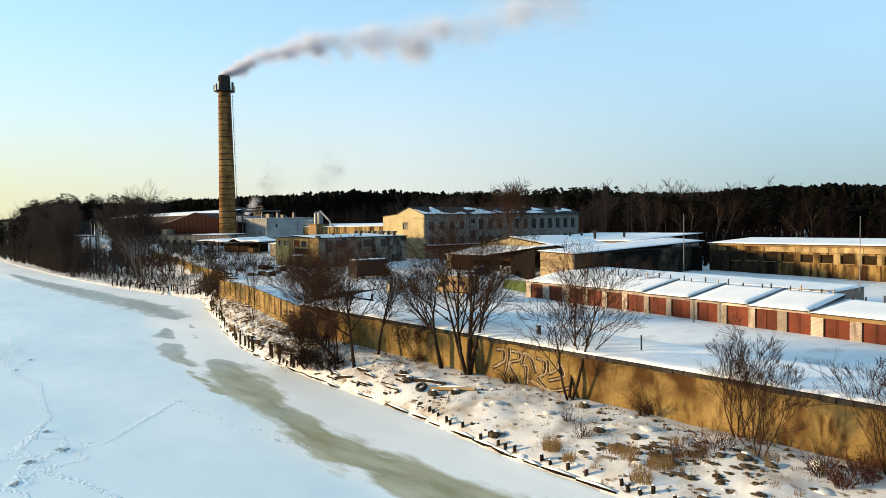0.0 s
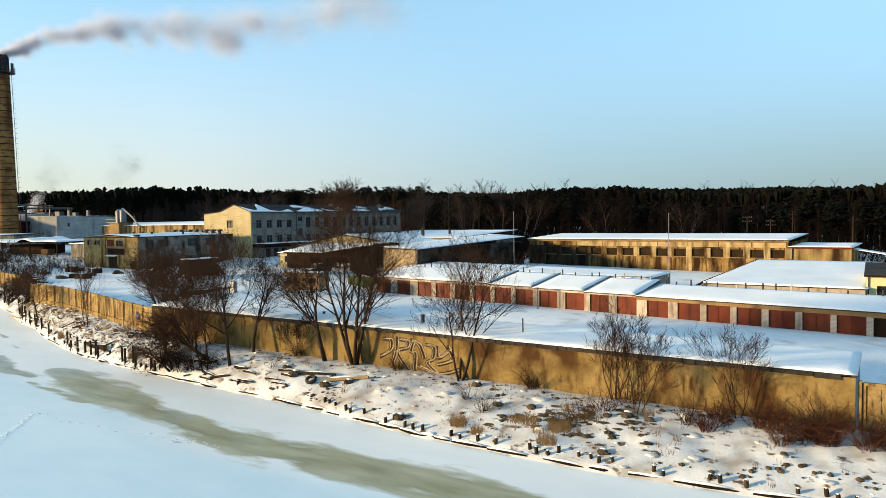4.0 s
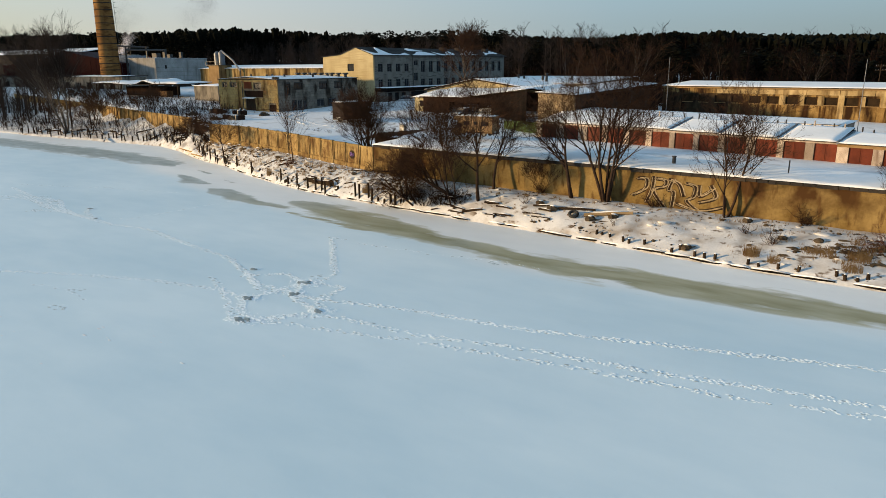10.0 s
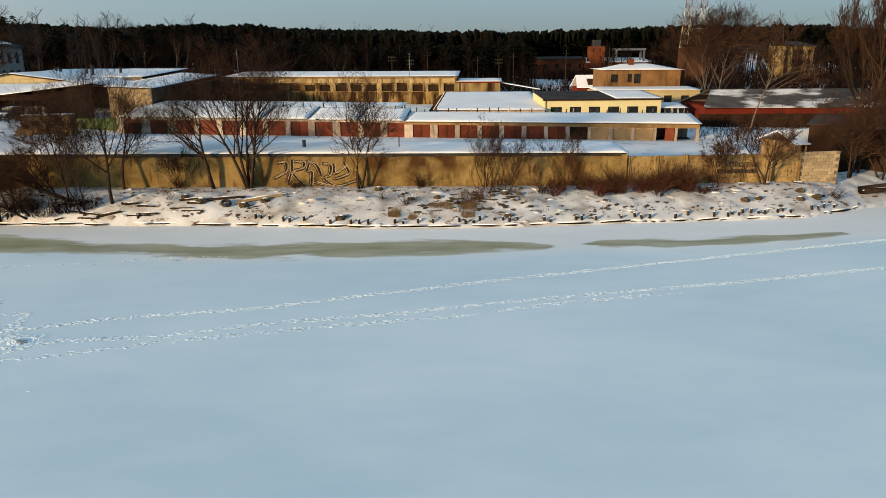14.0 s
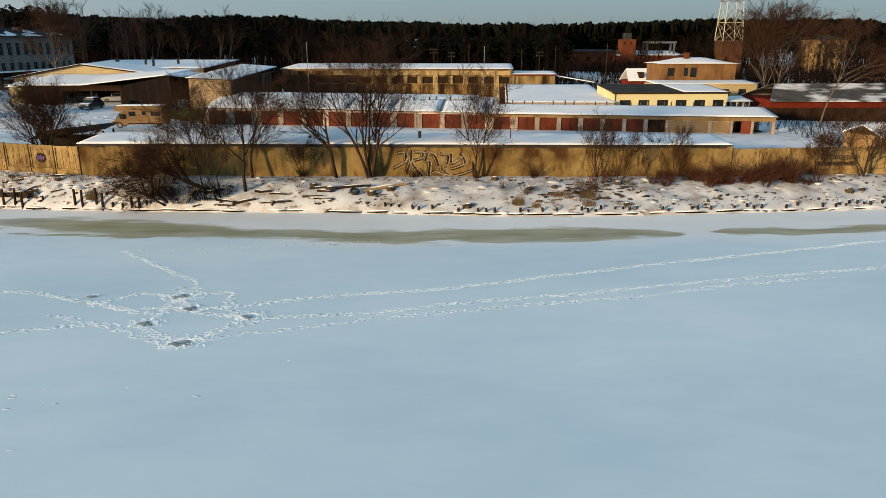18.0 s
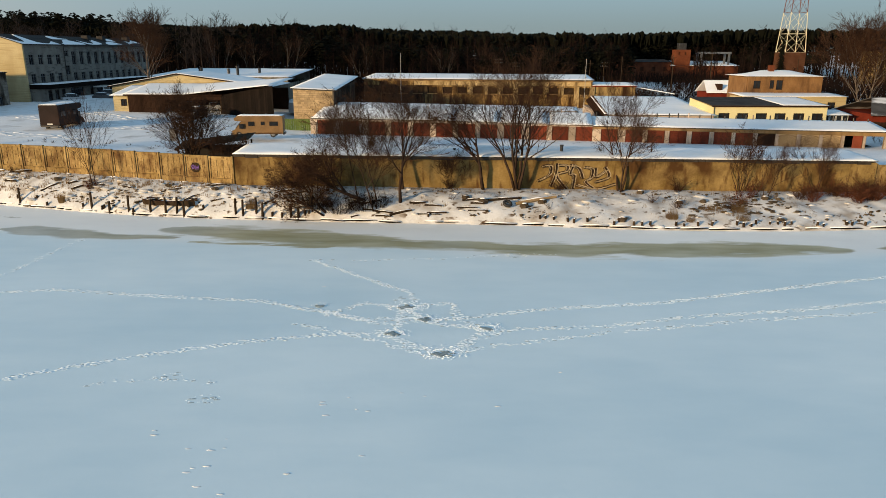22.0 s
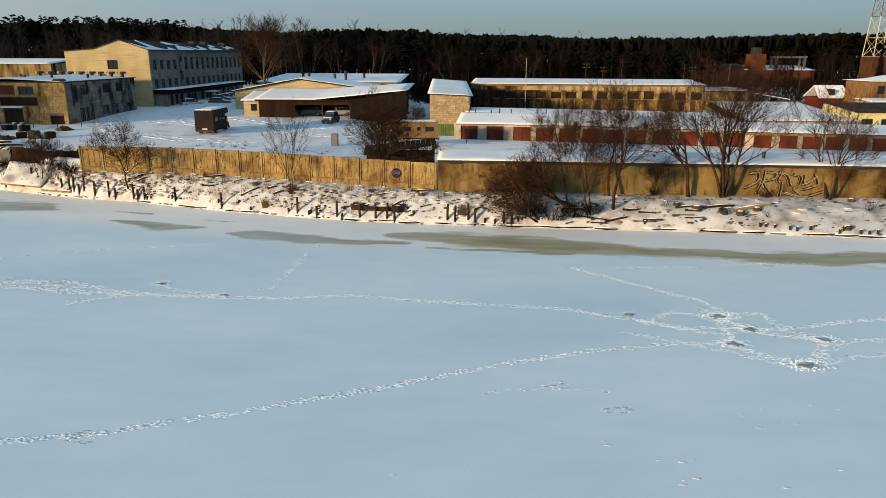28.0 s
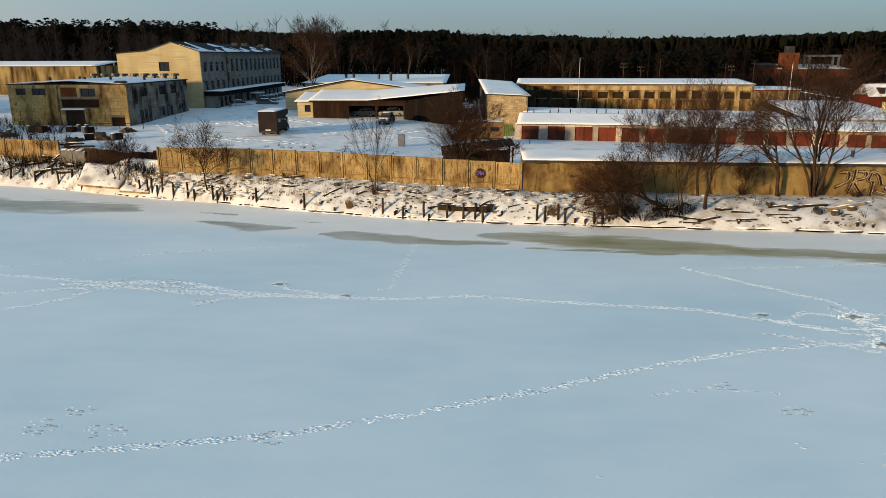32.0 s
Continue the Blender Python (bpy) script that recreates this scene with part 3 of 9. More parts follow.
for poly in ground.data.polygons:
    poly.material_index = 1 if poly.center.y > fence_y(poly.center.x) + 0.3 else 0

# wet strips on the ice: centre line, half width
WET = [(((-69, 29.4), (-66, 28.9), (-62, 27.8), (-56, 26.4), (-50, 25.2), (-45.4, 24.4), (-39, 23.4), (-34, 23.2), (-28, 23.2), (-22, 23.4), (-17.7, 23.7), (-14, 23.0)), (0.9, 1.7, 2.3, 2.2, 1.6, 1.2, 1.6, 1.9, 2.1, 2.2, 1.3, 0.6)),
       (((-11.5, 23.6), (-9.7, 23.7), (-5.8, 23.6), (-1.6, 23.7), (3, 24.4), (10, 25.6)), (0.3, 0.9, 1.15, 1.1, 1.0, 0.4)),
       (((-83.6, 29.4), (-81.0, 29.1), (-76.0, 27.6), (-72.0, 26.9), (-67.8, 26.6)), (0.3, 1.5, 1.3, 0.9, 0.4)), (((-66, 25.2), (-60, 24.6), (-55, 23.8)), (0.2, 0.3, 0.4)),
       (((-96.1, 33.9), (-93.0, 33.0), (-90.0, 31.4), (-86.3, 31.3)), (0.3, 0.9, 1.2, 0.4)), (((-97.7, 37.8), (-93.3, 36.7)), (0.25, 0.35)), (((-88, 34.6), (-84, 33.4)), (0.2, 0.3)),
       (((-103.8, 38.2), (-106.5, 39.4), (-110.0, 39.9), (-115.0, 40.2), (-121.0, 40.6), (-132.0, 40.6), (-147.0, 40.2), (-175.0, 40.2), (-200.0, 39.8), (-245.0, 41.0)), (0.4, 2.0, 2.7, 3.0, 3.2, 3.5, 3.3, 2.9, 2.4, 0.8))]


def wetness(x, y):
    best = 0.0
    for line, wide in WET:
        if not (min(p[0] for p in line) - 4 < x < max(p[0] for p in line) + 4):
            continue
        for (p, q), (w0, w1) in zip(zip(line, line[1:]), zip(wide, wide[1:])):
            vx, vy = q[0] - p[0], q[1] - p[1]
            t = min(1, max(0, ((x - p[0]) * vx + (y - p[1]) * vy) / (vx * vx + vy * vy)))
            d = math.hypot(x - p[0] - t * vx, y - p[1] - t * vy)
            best = max(best, 1 - 0.5 * d / (w0 + (w1 - w0) * t))
    return best if best > 0.02 else -1.0


ice_b = sheet(grid_lines((-2500, -400, 200), (-400, -130, 5), (-130, 25, 0.8), (25, 80, 5), (80, 400, 40), (400, 2500, 200)),
              grid_lines((-2500, -300, 200), (-300, -20, 20), (-20, 18, 2), (18, 54, 0.45), (54, 100, 5), (100, 260, 20)), lambda x, y: 0.03 * smooth((y - shore(x) + 1.5) / 1.5) + bump_at(x, y, 0.3, 0.012))
def offshore(x, y):
    """0 on the trodden snow beside the bank, 1 on the thin bluish crust beyond the wet strips."""
    line = float(np.interp(x, (-300, -135, -112, -100, -84, -70, -50, -37, -20, 0, 20, 60), (36, 38, 37, 33, 28.5, 26.5, 23.5, 21.4, 21.6, 22.0, 25.0, 30.0)))
    return smooth((line + 2.6 * noise.noise(Vector((x * 0.09, y * 0.2, 3.0))) - y + 2.5) / 5.0)


wet_values = [wetness(v[0], v[1]) if v[1] > 15 and -270 < v[0] < 15 else -1.0 for v in ice_b.v]
ice = solo("ice", ice_b, ICE, "frozen river under wind-packed snow with olive slush strips", "frozen river", kind="structure", smooth=True)
ice.data.attributes.new("offshore", "FLOAT", "POINT").data.foreach_set("value", [offshore(v[0], v[1]) for v in ice_b.v])
ice.data.attributes.new("wet", "FLOAT", "POINT").data.foreach_set("value", wet_values)

# ---- river wall: the blank backs of a shed row ----
WALL_RZ = math.degrees(math.atan2(36.5 - 37.4, 61.1))
WALL_LEN = math.hypot(61.1, 0.9)


def wall_top(u):
    return 5.36 - 0.36 * u / WALL_LEN


shed = thing("shed_row", -65.5, 37.4, 1.2, WALL_RZ, "long low shed row, blank ochre plaster wall, snowy roof", "shed")
part("rear_wall", Build().add([(0, 0, -0.4), (WALL_LEN, 0, -0.4), (WALL_LEN, 0, wall_top(WALL_LEN) - 1.36), (0, 0, wall_top(0) - 1.36), (0, 0.3, -0.4), (WALL_LEN, 0.3, -0.4), (WALL_LEN, 0.3, wall_top(WALL_LEN) - 1.36), (0, 0.3, wall_top(0) - 1.36)],
                              [(0, 1, 2, 3), (5, 4, 7, 6), (3, 2, 6, 7), (0, 3, 7, 4), (1, 5, 6, 2)]), PLASTER, shed)
# plaster patches scaled off near the top, dark base course
rr = random.Random(5)
u = 0.0
while u < WALL_LEN - 1:
    w = rr.uniform(0.5, 1.4)
    z = wall_top(u) - 1.2
    d = rr.uniform(0.0, 0.05)
    part("coping_slab", Build().chip(u, min(u + w, WALL_LEN), -0.10 - d, 0.32, z - 0.27 + rr.uniform(-0.07, 0.05), z - 0.04, 0.02), DARK_CONCRETE, shed)
    u += w + rr.uniform(0.01, 0.05)
for x in (0.0, WALL_LEN - 0.25):
    part("end_wall", Build().box(x, x + 0.25, 0.3, 5.4, -0.4, wall_top(x) - 1.22), FLASHING, shed, "grey end wall")
b = Build().box(0.25, WALL_LEN - 0.25, 5.0, 5.2, -0.4, 3.6)
part("front_wall", b, SILICATE, shed)


def snow_slab(nu, nv, corner, thick=0.12, wob=0.05, s=0.35, edge=0.06):
    """A lid of snow with a soft uneven top over (u, v) in 0..1; corner(u, v) gives the roof there."""
    top = []
    for j in range(nv + 1):
        for i in range(nu + 1):
            x, y, z = corner(i / nu, j / nv)
            rim = min(i, nu - i, j, nv - j)
            t = thick * (0.35 if rim == 0 else 0.85 if rim == 1 else 1.0) + (noise.noise(Vector((x * s, y * s, z))) * wob if rim else 0)
            top.append((x, y, z + max(0.02, t)))
    w = nu + 1
    b = Build().add(top, [(j * w + i, j * w + i + 1, (j + 1) * w + i + 1, (j + 1) * w + i) for j in range(nv) for i in range(nu)])
    ring = [i for i in range(w)] + [j * w + nu for j in range(1, nv + 1)] + [nv * w + i for i in range(nu - 1, -1, -1)] + [j * w for j in range(nv - 1, 0, -1)]
    base = len(b.v)
    for r in ring:
        x, y, z = top[r]
        b.v.append((x, y, corner((r % w) / nu, (r // w) / nv)[2]))
    k = len(ring)
    b.f += [(ring[i], base + i, base + (i + 1) % k, ring[(i + 1) % k]) for i in range(k)]
    return b


part("roof", Build().slab([(-0.1, -0.05, wall_top(0) - 1.24), (WALL_LEN + 0.1, -0.05, wall_top(WALL_LEN) - 1.24), (WALL_LEN + 0.1, 5.5, wall_top(WALL_LEN) - 0.95), (-0.1, 5.5, wall_top(0) - 0.95)], 0.02), TAR, shed)
part("roof_snow", snow_slab(120, 14, lambda u, v: (-0.1 + u * (WALL_LEN + 0.2), -0.08 + 5.6 * v, wall_top(u * WALL_LEN) - 1.2 + 0.28 * v), 0.16, 0.10), ROOF_SNOW, shed, smooth=True)
dp = Build()
dp.tube([(50.6, 4.6, wall_top(50) - 0.95), (53.0, 4.3, wall_top(53) - 0.97), (57.2, 4.0, wall_top(57) - 0.98)], [0.10, 0.12, 0.09], 7)
part("drain_pipe", dp, DARK_METAL, shed, "dark pipe lying on the roof snow")
# short flue stubs on the shed roof
for u, h, r in ((31.5, 0.75, 0.16), (40.3, 1.15, 0.05), (21.0, 0.3, 0.12), (47.5, 0.25, 0.1)):
    z = wall_top(u) - 1.1
    st = Build().tube([(u, 2.4, z - 0.1), (u, 2.4, z + h)], [r, r], 10)
    if r > 0.1:
        st.tube([(u, 2.4, z + h), (u, 2.4, z + h + 0.07)], [r * 1.25, r * 1.25], 10)
    part("flue", st, DARK_METAL, shed)
# ---- graffiti: letter shapes as strokes on the wall
def stroke(b, pts, w, off):
    for p, q in zip(pts, pts[1:]):
        d = Vector((q[0] - p[0], q[1] - p[1]))
        if d.length < 1e-4:
            continue
        d.normalize()
        nx, nz = -d.y * w, d.x * w
        ex, ez = d.x * w * 0.6, d.y * w * 0.6
        b.add([(p[0] - ex + nx, off, p[1] - ez + nz), (p[0] - ex - nx, off, p[1] - ez - nz), (q[0] + ex - nx, off, q[1] + ez - nz), (q[0] + ex + nx, off, q[1] + ez + nz)], [(0, 1, 2, 3), (3, 2, 1, 0)])


def curvy(pts, n=5):
    """A rounded line through the given corners."""
    out = []
    for i in range(len(pts) - 1):
        p0, p1, p2, p3 = pts[max(0, i - 1)], pts[i], pts[i + 1], pts[min(len(pts) - 1, i + 2)]
        for k in range(n):
            t = k / n
            out.append(tuple(0.5 * (2 * b + (c - a) * t + (2 * a - 5 * b + 4 * c - d) * t * t + (3 * b - a - 3 * c + d) * t ** 3) for a, b, c, d in zip(p0, p1, p2, p3)))
    return out + [pts[-1]]


LETTERS = [[(29.6, 3.2), (30.3, 3.2), (30.3, 2.5), (29.8, 2.1), (29.2, 1.8)], [(30.9, 3.4), (30.8, 2.4), (30.4, 1.3)],
           [(31.1, 3.3), (31.9, 3.2), (31.8, 2.7), (30.9, 2.3), (31.9, 1.0)], [(32.5, 3.3), (32.2, 2.5), (32.6, 2.3), (32.5, 1.1)],
           [(32.2, 3.3), (33.0, 3.0), (33.4, 2.1)], [(33.6, 3.1), (34.3, 2.9), (34.2, 2.1), (33.7, 1.7), (34.6, 1.0)],
           [(34.6, 3.0), (34.7, 2.2), (35.7, 2.9)], [(35.5, 3.1), (35.9, 2.2), (34.7, 1.7)], [(32.9, 1.4), (34.7, 1.0), (36.5, 1.5)]]
dark, pale = Build(), Build()
for L in LETTERS:
    sc = curvy(L)
    stroke(dark, [(x - 0.13, z - 0.05) for x, z in sc], 0.15, -0.006)
    stroke(dark, [(x - 0.34, z - 0.10) for x, z in sc], 0.03, -0.009)
    stroke(pale, sc, 0.05, -0.012)
    stroke(pale, [(x - 0.27, z - 0.06) for x, z in sc], 0.03, -0.014)
part("graffiti_shadow", dark, GRAF_DARK, shed, "dark brown spray-painted outlines")
part("graffiti_outline", pale, GRAF_LIGHT, shed, "pale sprayed lettering shapes")

# ---- concrete panel fence ----
PANEL_N, POST_H = 15, 2.75


def panel_mesh(w, h):
    """A cast panel: a field of shallow ribs in a raised rim over a thick plinth."""
    b = Build()
    b.box(0.0, w, 0.15, 0.19, -0.35, h - 0.05)
    b.box(0.14, w - 0.14, 0.07, 0.15, -0.35, h)
    b.chip(0.14, w - 0.14, -0.04, 0.15, -0.35, 0.50, 0.04)
    b.box(0.14, w - 0.14, -0.09, 0.15, 0.50, 0.58)
    b.box(0.14, w - 0.14, 0.0, 0.17, h - 0.16, h)
    b.box(0.14, 0.27, 0.0, 0.15, 0.58, h - 0.16)
    b.box(w - 0.27, w - 0.14, 0.0, 0.15, 0.58, h - 0.16)
    for k in range(5):
        z = 0.70 + k * (h - 0.95) / 5
        for j in range(3):
            x = 0.34 + j * (w - 0.68) / 3
            b.box(x, x + (w - 0.68) / 3 - 0.06, 0.035, 0.07, z, z + (h - 0.95) / 5 - 0.08)
    return b.mesh("panel", CONCRETE)


def post_mesh(h):
    return Build().chip(-0.10, 0.10, -0.08, 0.22, -0.4, h + 0.06, 0.025).mesh("post", CONCRETE)


def foot_mesh():
    b = Build().chip(-0.42, 0.42, -0.20, 0.4, -0.6, 0.06, 0.04)
    return b.mesh("footing", CONCRETE)


def foot_snow_mesh():
    return snow_slab(6, 5, lambda u, v: (-0.4 + 0.8 * u, -0.19 + 0.16 * v, 0.06), 0.07, 0.02).mesh("snow_cap", ROOF_SNOW, True)


PM, QM, FM, FS = panel_mesh(2.66, 2.7), post_mesh(2.72), foot_mesh(), foot_snow_mesh()


def fence_run(name, xs, ys, zs, label, step=2.66, lean=0.0, footings=True):
    """A panel fence along a polyline, one panel at a time."""
    seg = [math.hypot(xs[i + 1] - xs[i], ys[i + 1] - ys[i]) for i in range(len(xs) - 1)]
    cum = [0.0]
    for s in seg:
        cum.append(cum[-1] + s)
    k = round(cum[-1] / step)
    at = lambda d: (float(np.interp(d, cum, xs)), float(np.interp(d, cum, ys)), float(np.interp(d, cum, zs)))
    ob = thing(name, xs[0], ys[0], zs[0], 0, label, "fence")
    o = Vector((xs[0], ys[0], zs[0]))
    rr = random.Random(len(xs) + k)
    for i in range(k + 1):
        p, q = Vector(at(cum[-1] * i / k)), Vector(at(cum[-1] * min(k, i + 1) / k)) if i < k else None
        if q is not None:
            ang = math.degrees(math.atan2(q.y - p.y, q.x - p.x))
            m = Matrix.Translation(p - o) @ pose(0, 0, 0, lean + rr.uniform(-0.6, 0.6), 0, ang)
            pm = m @ Matrix.Diagonal(((q - p).length / 2.66, 1, 1, 1))
            part("panel", PM, None, ob, m=pm)
        part("post", QM, None, ob, m=m @ pose(0 if q is not None else (p - Vector(at(cum[-1] * (k - 1) / k))).length, 0, 0))
        if footings:
            mm = Matrix.Translation(p - o) @ pose(0, 0, 0, 0, 0, ang)
            f = part("footing", FM, None, ob, m=mm)
            part("snow_cap", FS, None, f)
    return ob


fence = fence_run("concrete_fence", [-104.4, -95, -85, -75, -65.7], [45.4, 44.2, 42.0, 39.6, 37.5], [2.70, 2.80, 2.70, 2.5, 2.3], "yellowed concrete panel fence with rust streaks on snow-capped footings")
fence_run("concrete_fence", [-260, -182, -150, -120], [86, 68, 60, 53], [2.9, 2.7, 2.6, 2.5], "distant leaning concrete panel fence along the bank", step=2.66, lean=-3, footings=False)
fence_right = fence_run("concrete_fence", [-4.2, 12.0], [36.7, 37.0], [1.9, 2.0], "concrete panel fence with faded paint marks beside bushes", step=2.7)
# round sprayed emblem on the last panels
em = Build()
for i in range(24):
    w0, w1 = 2 * math.pi * i / 24, 2 * math.pi * (i + 1) / 24
    em.add([(0, 0, 0), (0.48 * math.cos(w0), 0, 0.48 * math.sin(w0)), (0.48 * math.cos(w1), 0, 0.48 * math.sin(w1))], [(0, 1, 2), (2, 1, 0)])
emb = part("painted_disc", em, GRAF_DARK, fence, "dark round sprayed emblem")
fo = Vector((-104.4, 45.4, 2.70))
emb.matrix_basis = Matrix.Translation(Vector((-69.6, 38.36, 3.92)) - fo) @ pose(0, 0, 0, 0, 0, -14.5)
st = Build()
for pts in ([(-0.35, 0.1), (-0.2, 0.2), (-0.05, 0.0), (-0.3, -0.15), (-0.35, 0.1)], [(0.0, 0.2), (0.05, -0.2), (0.2, 0.1), (0.3, -0.15), (0.36, 0.15)]):
    stroke(st, pts, 0.05, -0.006)
part("scrawl", st, PURPLE, emb, "violet sprayed scrawl")
# faded paint bars on the fence past the bushes
pb = Build()
rr = random.Random(8)
x = 8.3
while x < 11.7:
    w = rr.uniform(0.18, 0.3)
    pb.box(x, x + w, -0.012, 0.0, 1.05, 1.05 + rr.uniform(0.32, 0.42))
    x += w + 0.12
word = bpy.data.curves.new("painted_word", "FONT")
word.body, word.size, word.extrude = "ПРОДАМ", 0.62, 0.004
word.materials.append(GRAF_DARK)
wob = new("painted_word", word)
wob.parent = fence_right
wob.matrix_basis = pose(9.4, -0.01, 1.62, 90, 0, 0)
part("faded_bars", pb, GRAF_DARK, fence_right, "faded brown painted marks")
# leaning boards between the two fences
sag = thing("sagging_wall", -119.4, 51.6, 2.4, 0, "sagging dark brown wall leaning back over the bank", "wall")
sag.matrix_basis = pose(-119.4, 51.6, 2.4, -12, 0, -19.5)
rr = random.Random(3)
for i in range(4, 15):
    part("slab", Build().chip(i * 1.02, i * 1.02 + 0.99, 0, 0.12, -0.3, 2.45 - 0.28 * math.sin((i - 4) / 10 * 3.1) + rr.uniform(-0.08, 0.08) - 0.45 * max(0, (5 - i) / 5), 0.02), BROWN_WOOD, sag)

leaf = thing("leaning_panel", -119.0, 51.6, 2.6, -19.0, "dark steel panel leaning in the fence gap", "panel")
part("sheet", Build().chip(0, 4.0, 0, 0.08, -0.2, 1.7, 0.02), DARK_METAL, leaf)
part("rib", Build().box(0.1, 0.2, -0.05, 0, 0, 1.6).box(1.9, 2.0, -0.05, 0, 0, 1.6).box(3.8, 3.9, -0.05, 0, 0, 1.6), DARK_METAL, leaf)

# ---- garages with red doors ----
GAR_RZ = math.degrees(math.atan2(61.0 - 71.8, 76.5))


def gar_z(i):
    return 3.40 - 0.027 * i


def gar_top(i):
    """Height of the front eave above the garage's own floor."""
    step = 0 if i < 6 else 1 if i < 8 else 2 if i < 10 else 3 if i < 12 else 4
    return 5.66 - 0.1 * step - (0.012 * (i - 12) if i >= 12 else 0) - gar_z(i)


def gar_origin(u, z):
    """The place u metres along the row, at height z."""
    m = pose(-64.0, 71.8, 0, 0, 0, GAR_RZ) @ pose(u, 0, z)
    return m.translation


def door_leaf(w, h, kind):
    b = Build()
    if kind == "steel":
        b.chip(0, w, 0, 0.05, 0, h, 0.006)
        for x in (0.04, w - 0.10):
            b.box(x, x + 0.06, -0.02, 0, 0.04, h - 0.04)
        for z in (0.05, h * 0.5, h - 0.1):
            b.box(0.1, w - 0.1, -0.02, 0, z, z + 0.05)
        b.add([(0.12, -0.012, 0.12), (0.2, -0.012, 0.12), (w - 0.12, -0.012, h - 0.12), (w - 0.2, -0.012, h - 0.12)], [(0, 1, 2, 3)])
    return b


def herring(w, h, flip, odd=None):
    """Slanted planks of one leaf, each with its own edge, cut off at the leaf's sides."""
    b = Build()
    if not odd:
        b.box(0, w, 0.03, 0.05, 0, h)
    pitch = 0.21
    k, turn = -w * 1.5, 0
    while k < h + w * 1.5:
        pts = []
        turn += 1
        if odd is not None and turn % 2 != odd:
            k += pitch
            continue
        for u, off in ((0, 0), (w, 0), (w, pitch - 0.03), (0, pitch - 0.03)):
            uu = w - u if flip else u
            pts.append((u, min(h, max(0, k + uu * 1.5 + off))))
        zs = [p[1] for p in pts]
        if max(zs) - min(zs) > 0.05 and (pts[3][1] - pts[0][1] > 0.004 or pts[2][1] - pts[1][1] > 0.004):
            b.add([(u, 0.0, z) for u, z in pts] + [(u, 0.03, z) for u, z in pts], [(0, 1, 2, 3), (0, 4, 5, 1), (1, 5, 6, 2), (2, 6, 7, 3), (3, 7, 4, 0)])
        k += pitch
    return b


DOOR_BROWN = material("brown_plank", [(0.090, 0.058, 0.028), (0.150, 0.100, 0.052)], 0.85, 1.0, 14.0, 0.4, spec=0.03)
PALE_PLANK = material("pale_plank", [(0.300, 0.220, 0.120), (0.420, 0.320, 0.190)], 0.85, 1.0, 14.0, 0.4, spec=0.03)
# where each door begins along the row, and its width
DOOR_AT = [0.75, 4.45, 8.25, 11.45, 14.65, 17.85, 20.95, 24.05, 27.35, 30.8, 33.9, 37.1, 40.5, 43.75, 46.65, 49.5, 52.4, 55.25, 58.0, 60.8, 63.45, 66.25, 68.95, 71.65, 74.25]
DOOR_W = [2.40 if i < 10 else 2.25 for i in range(25)]
BAY_AT = [0.0] + [a + w for a, w in zip(DOOR_AT, DOOR_W)]
BAY_AT[25] = 76.9
LEAVES, PILLARS = {}, {}


def leaves(kind, w, h):
    """The left and right leaf of a double door, made once for each kind and size."""
    key = (kind, w, h)
    if key not in LEAVES:
        if kind == "steel":
            LEAVES[key] = [door_leaf(w, h, "steel").mesh("door_leaf", RED_DOOR)] * 2
        elif kind == "wood":
            LEAVES[key] = [herring(w, h, f, 0).mesh("door_leaf", PALE_PLANK) for f in (False, True)]
        elif kind == "odd":
            LEAVES[key] = [herring(w, h, f, 1).mesh("dark_planks", DOOR_BROWN) for f in (False, True)]
        else:
            LEAVES[key] = [herring(w, h, f).mesh("door_leaf", BROWN_WOOD) for f in (True, False)]
    return LEAVES[key]


def pillar_mesh(w, h):
    """A brick pillar in real courses, its joints darker than its bricks."""
    if (w, h) in PILLARS:
        return PILLARS[w, h]
    b = Build().box(0.01, w - 0.01, 0.012, 0.4, -0.4, h)
    z, c = -0.16, 0
    while z < h - 0.04:
        x = 0.0
        first = True
        while x < w - 0.05:
            L = 0.125 if (c % 2 and first) else 0.25
            x1 = min(w, x + L)
            b.box(x + 0.008, x1 - 0.008, 0.0, 0.02, z + 0.008, min(h, z + 0.105))
            x, first = x1, False
        z, c = z + 0.115, c + 1
    me = b.mesh("pillar", SILICATE)
    me.materials.append(MORTAR)
    for f in range(6):
        me.polygons[f].material_index = 1
    PILLARS[w, h] = me
    return me


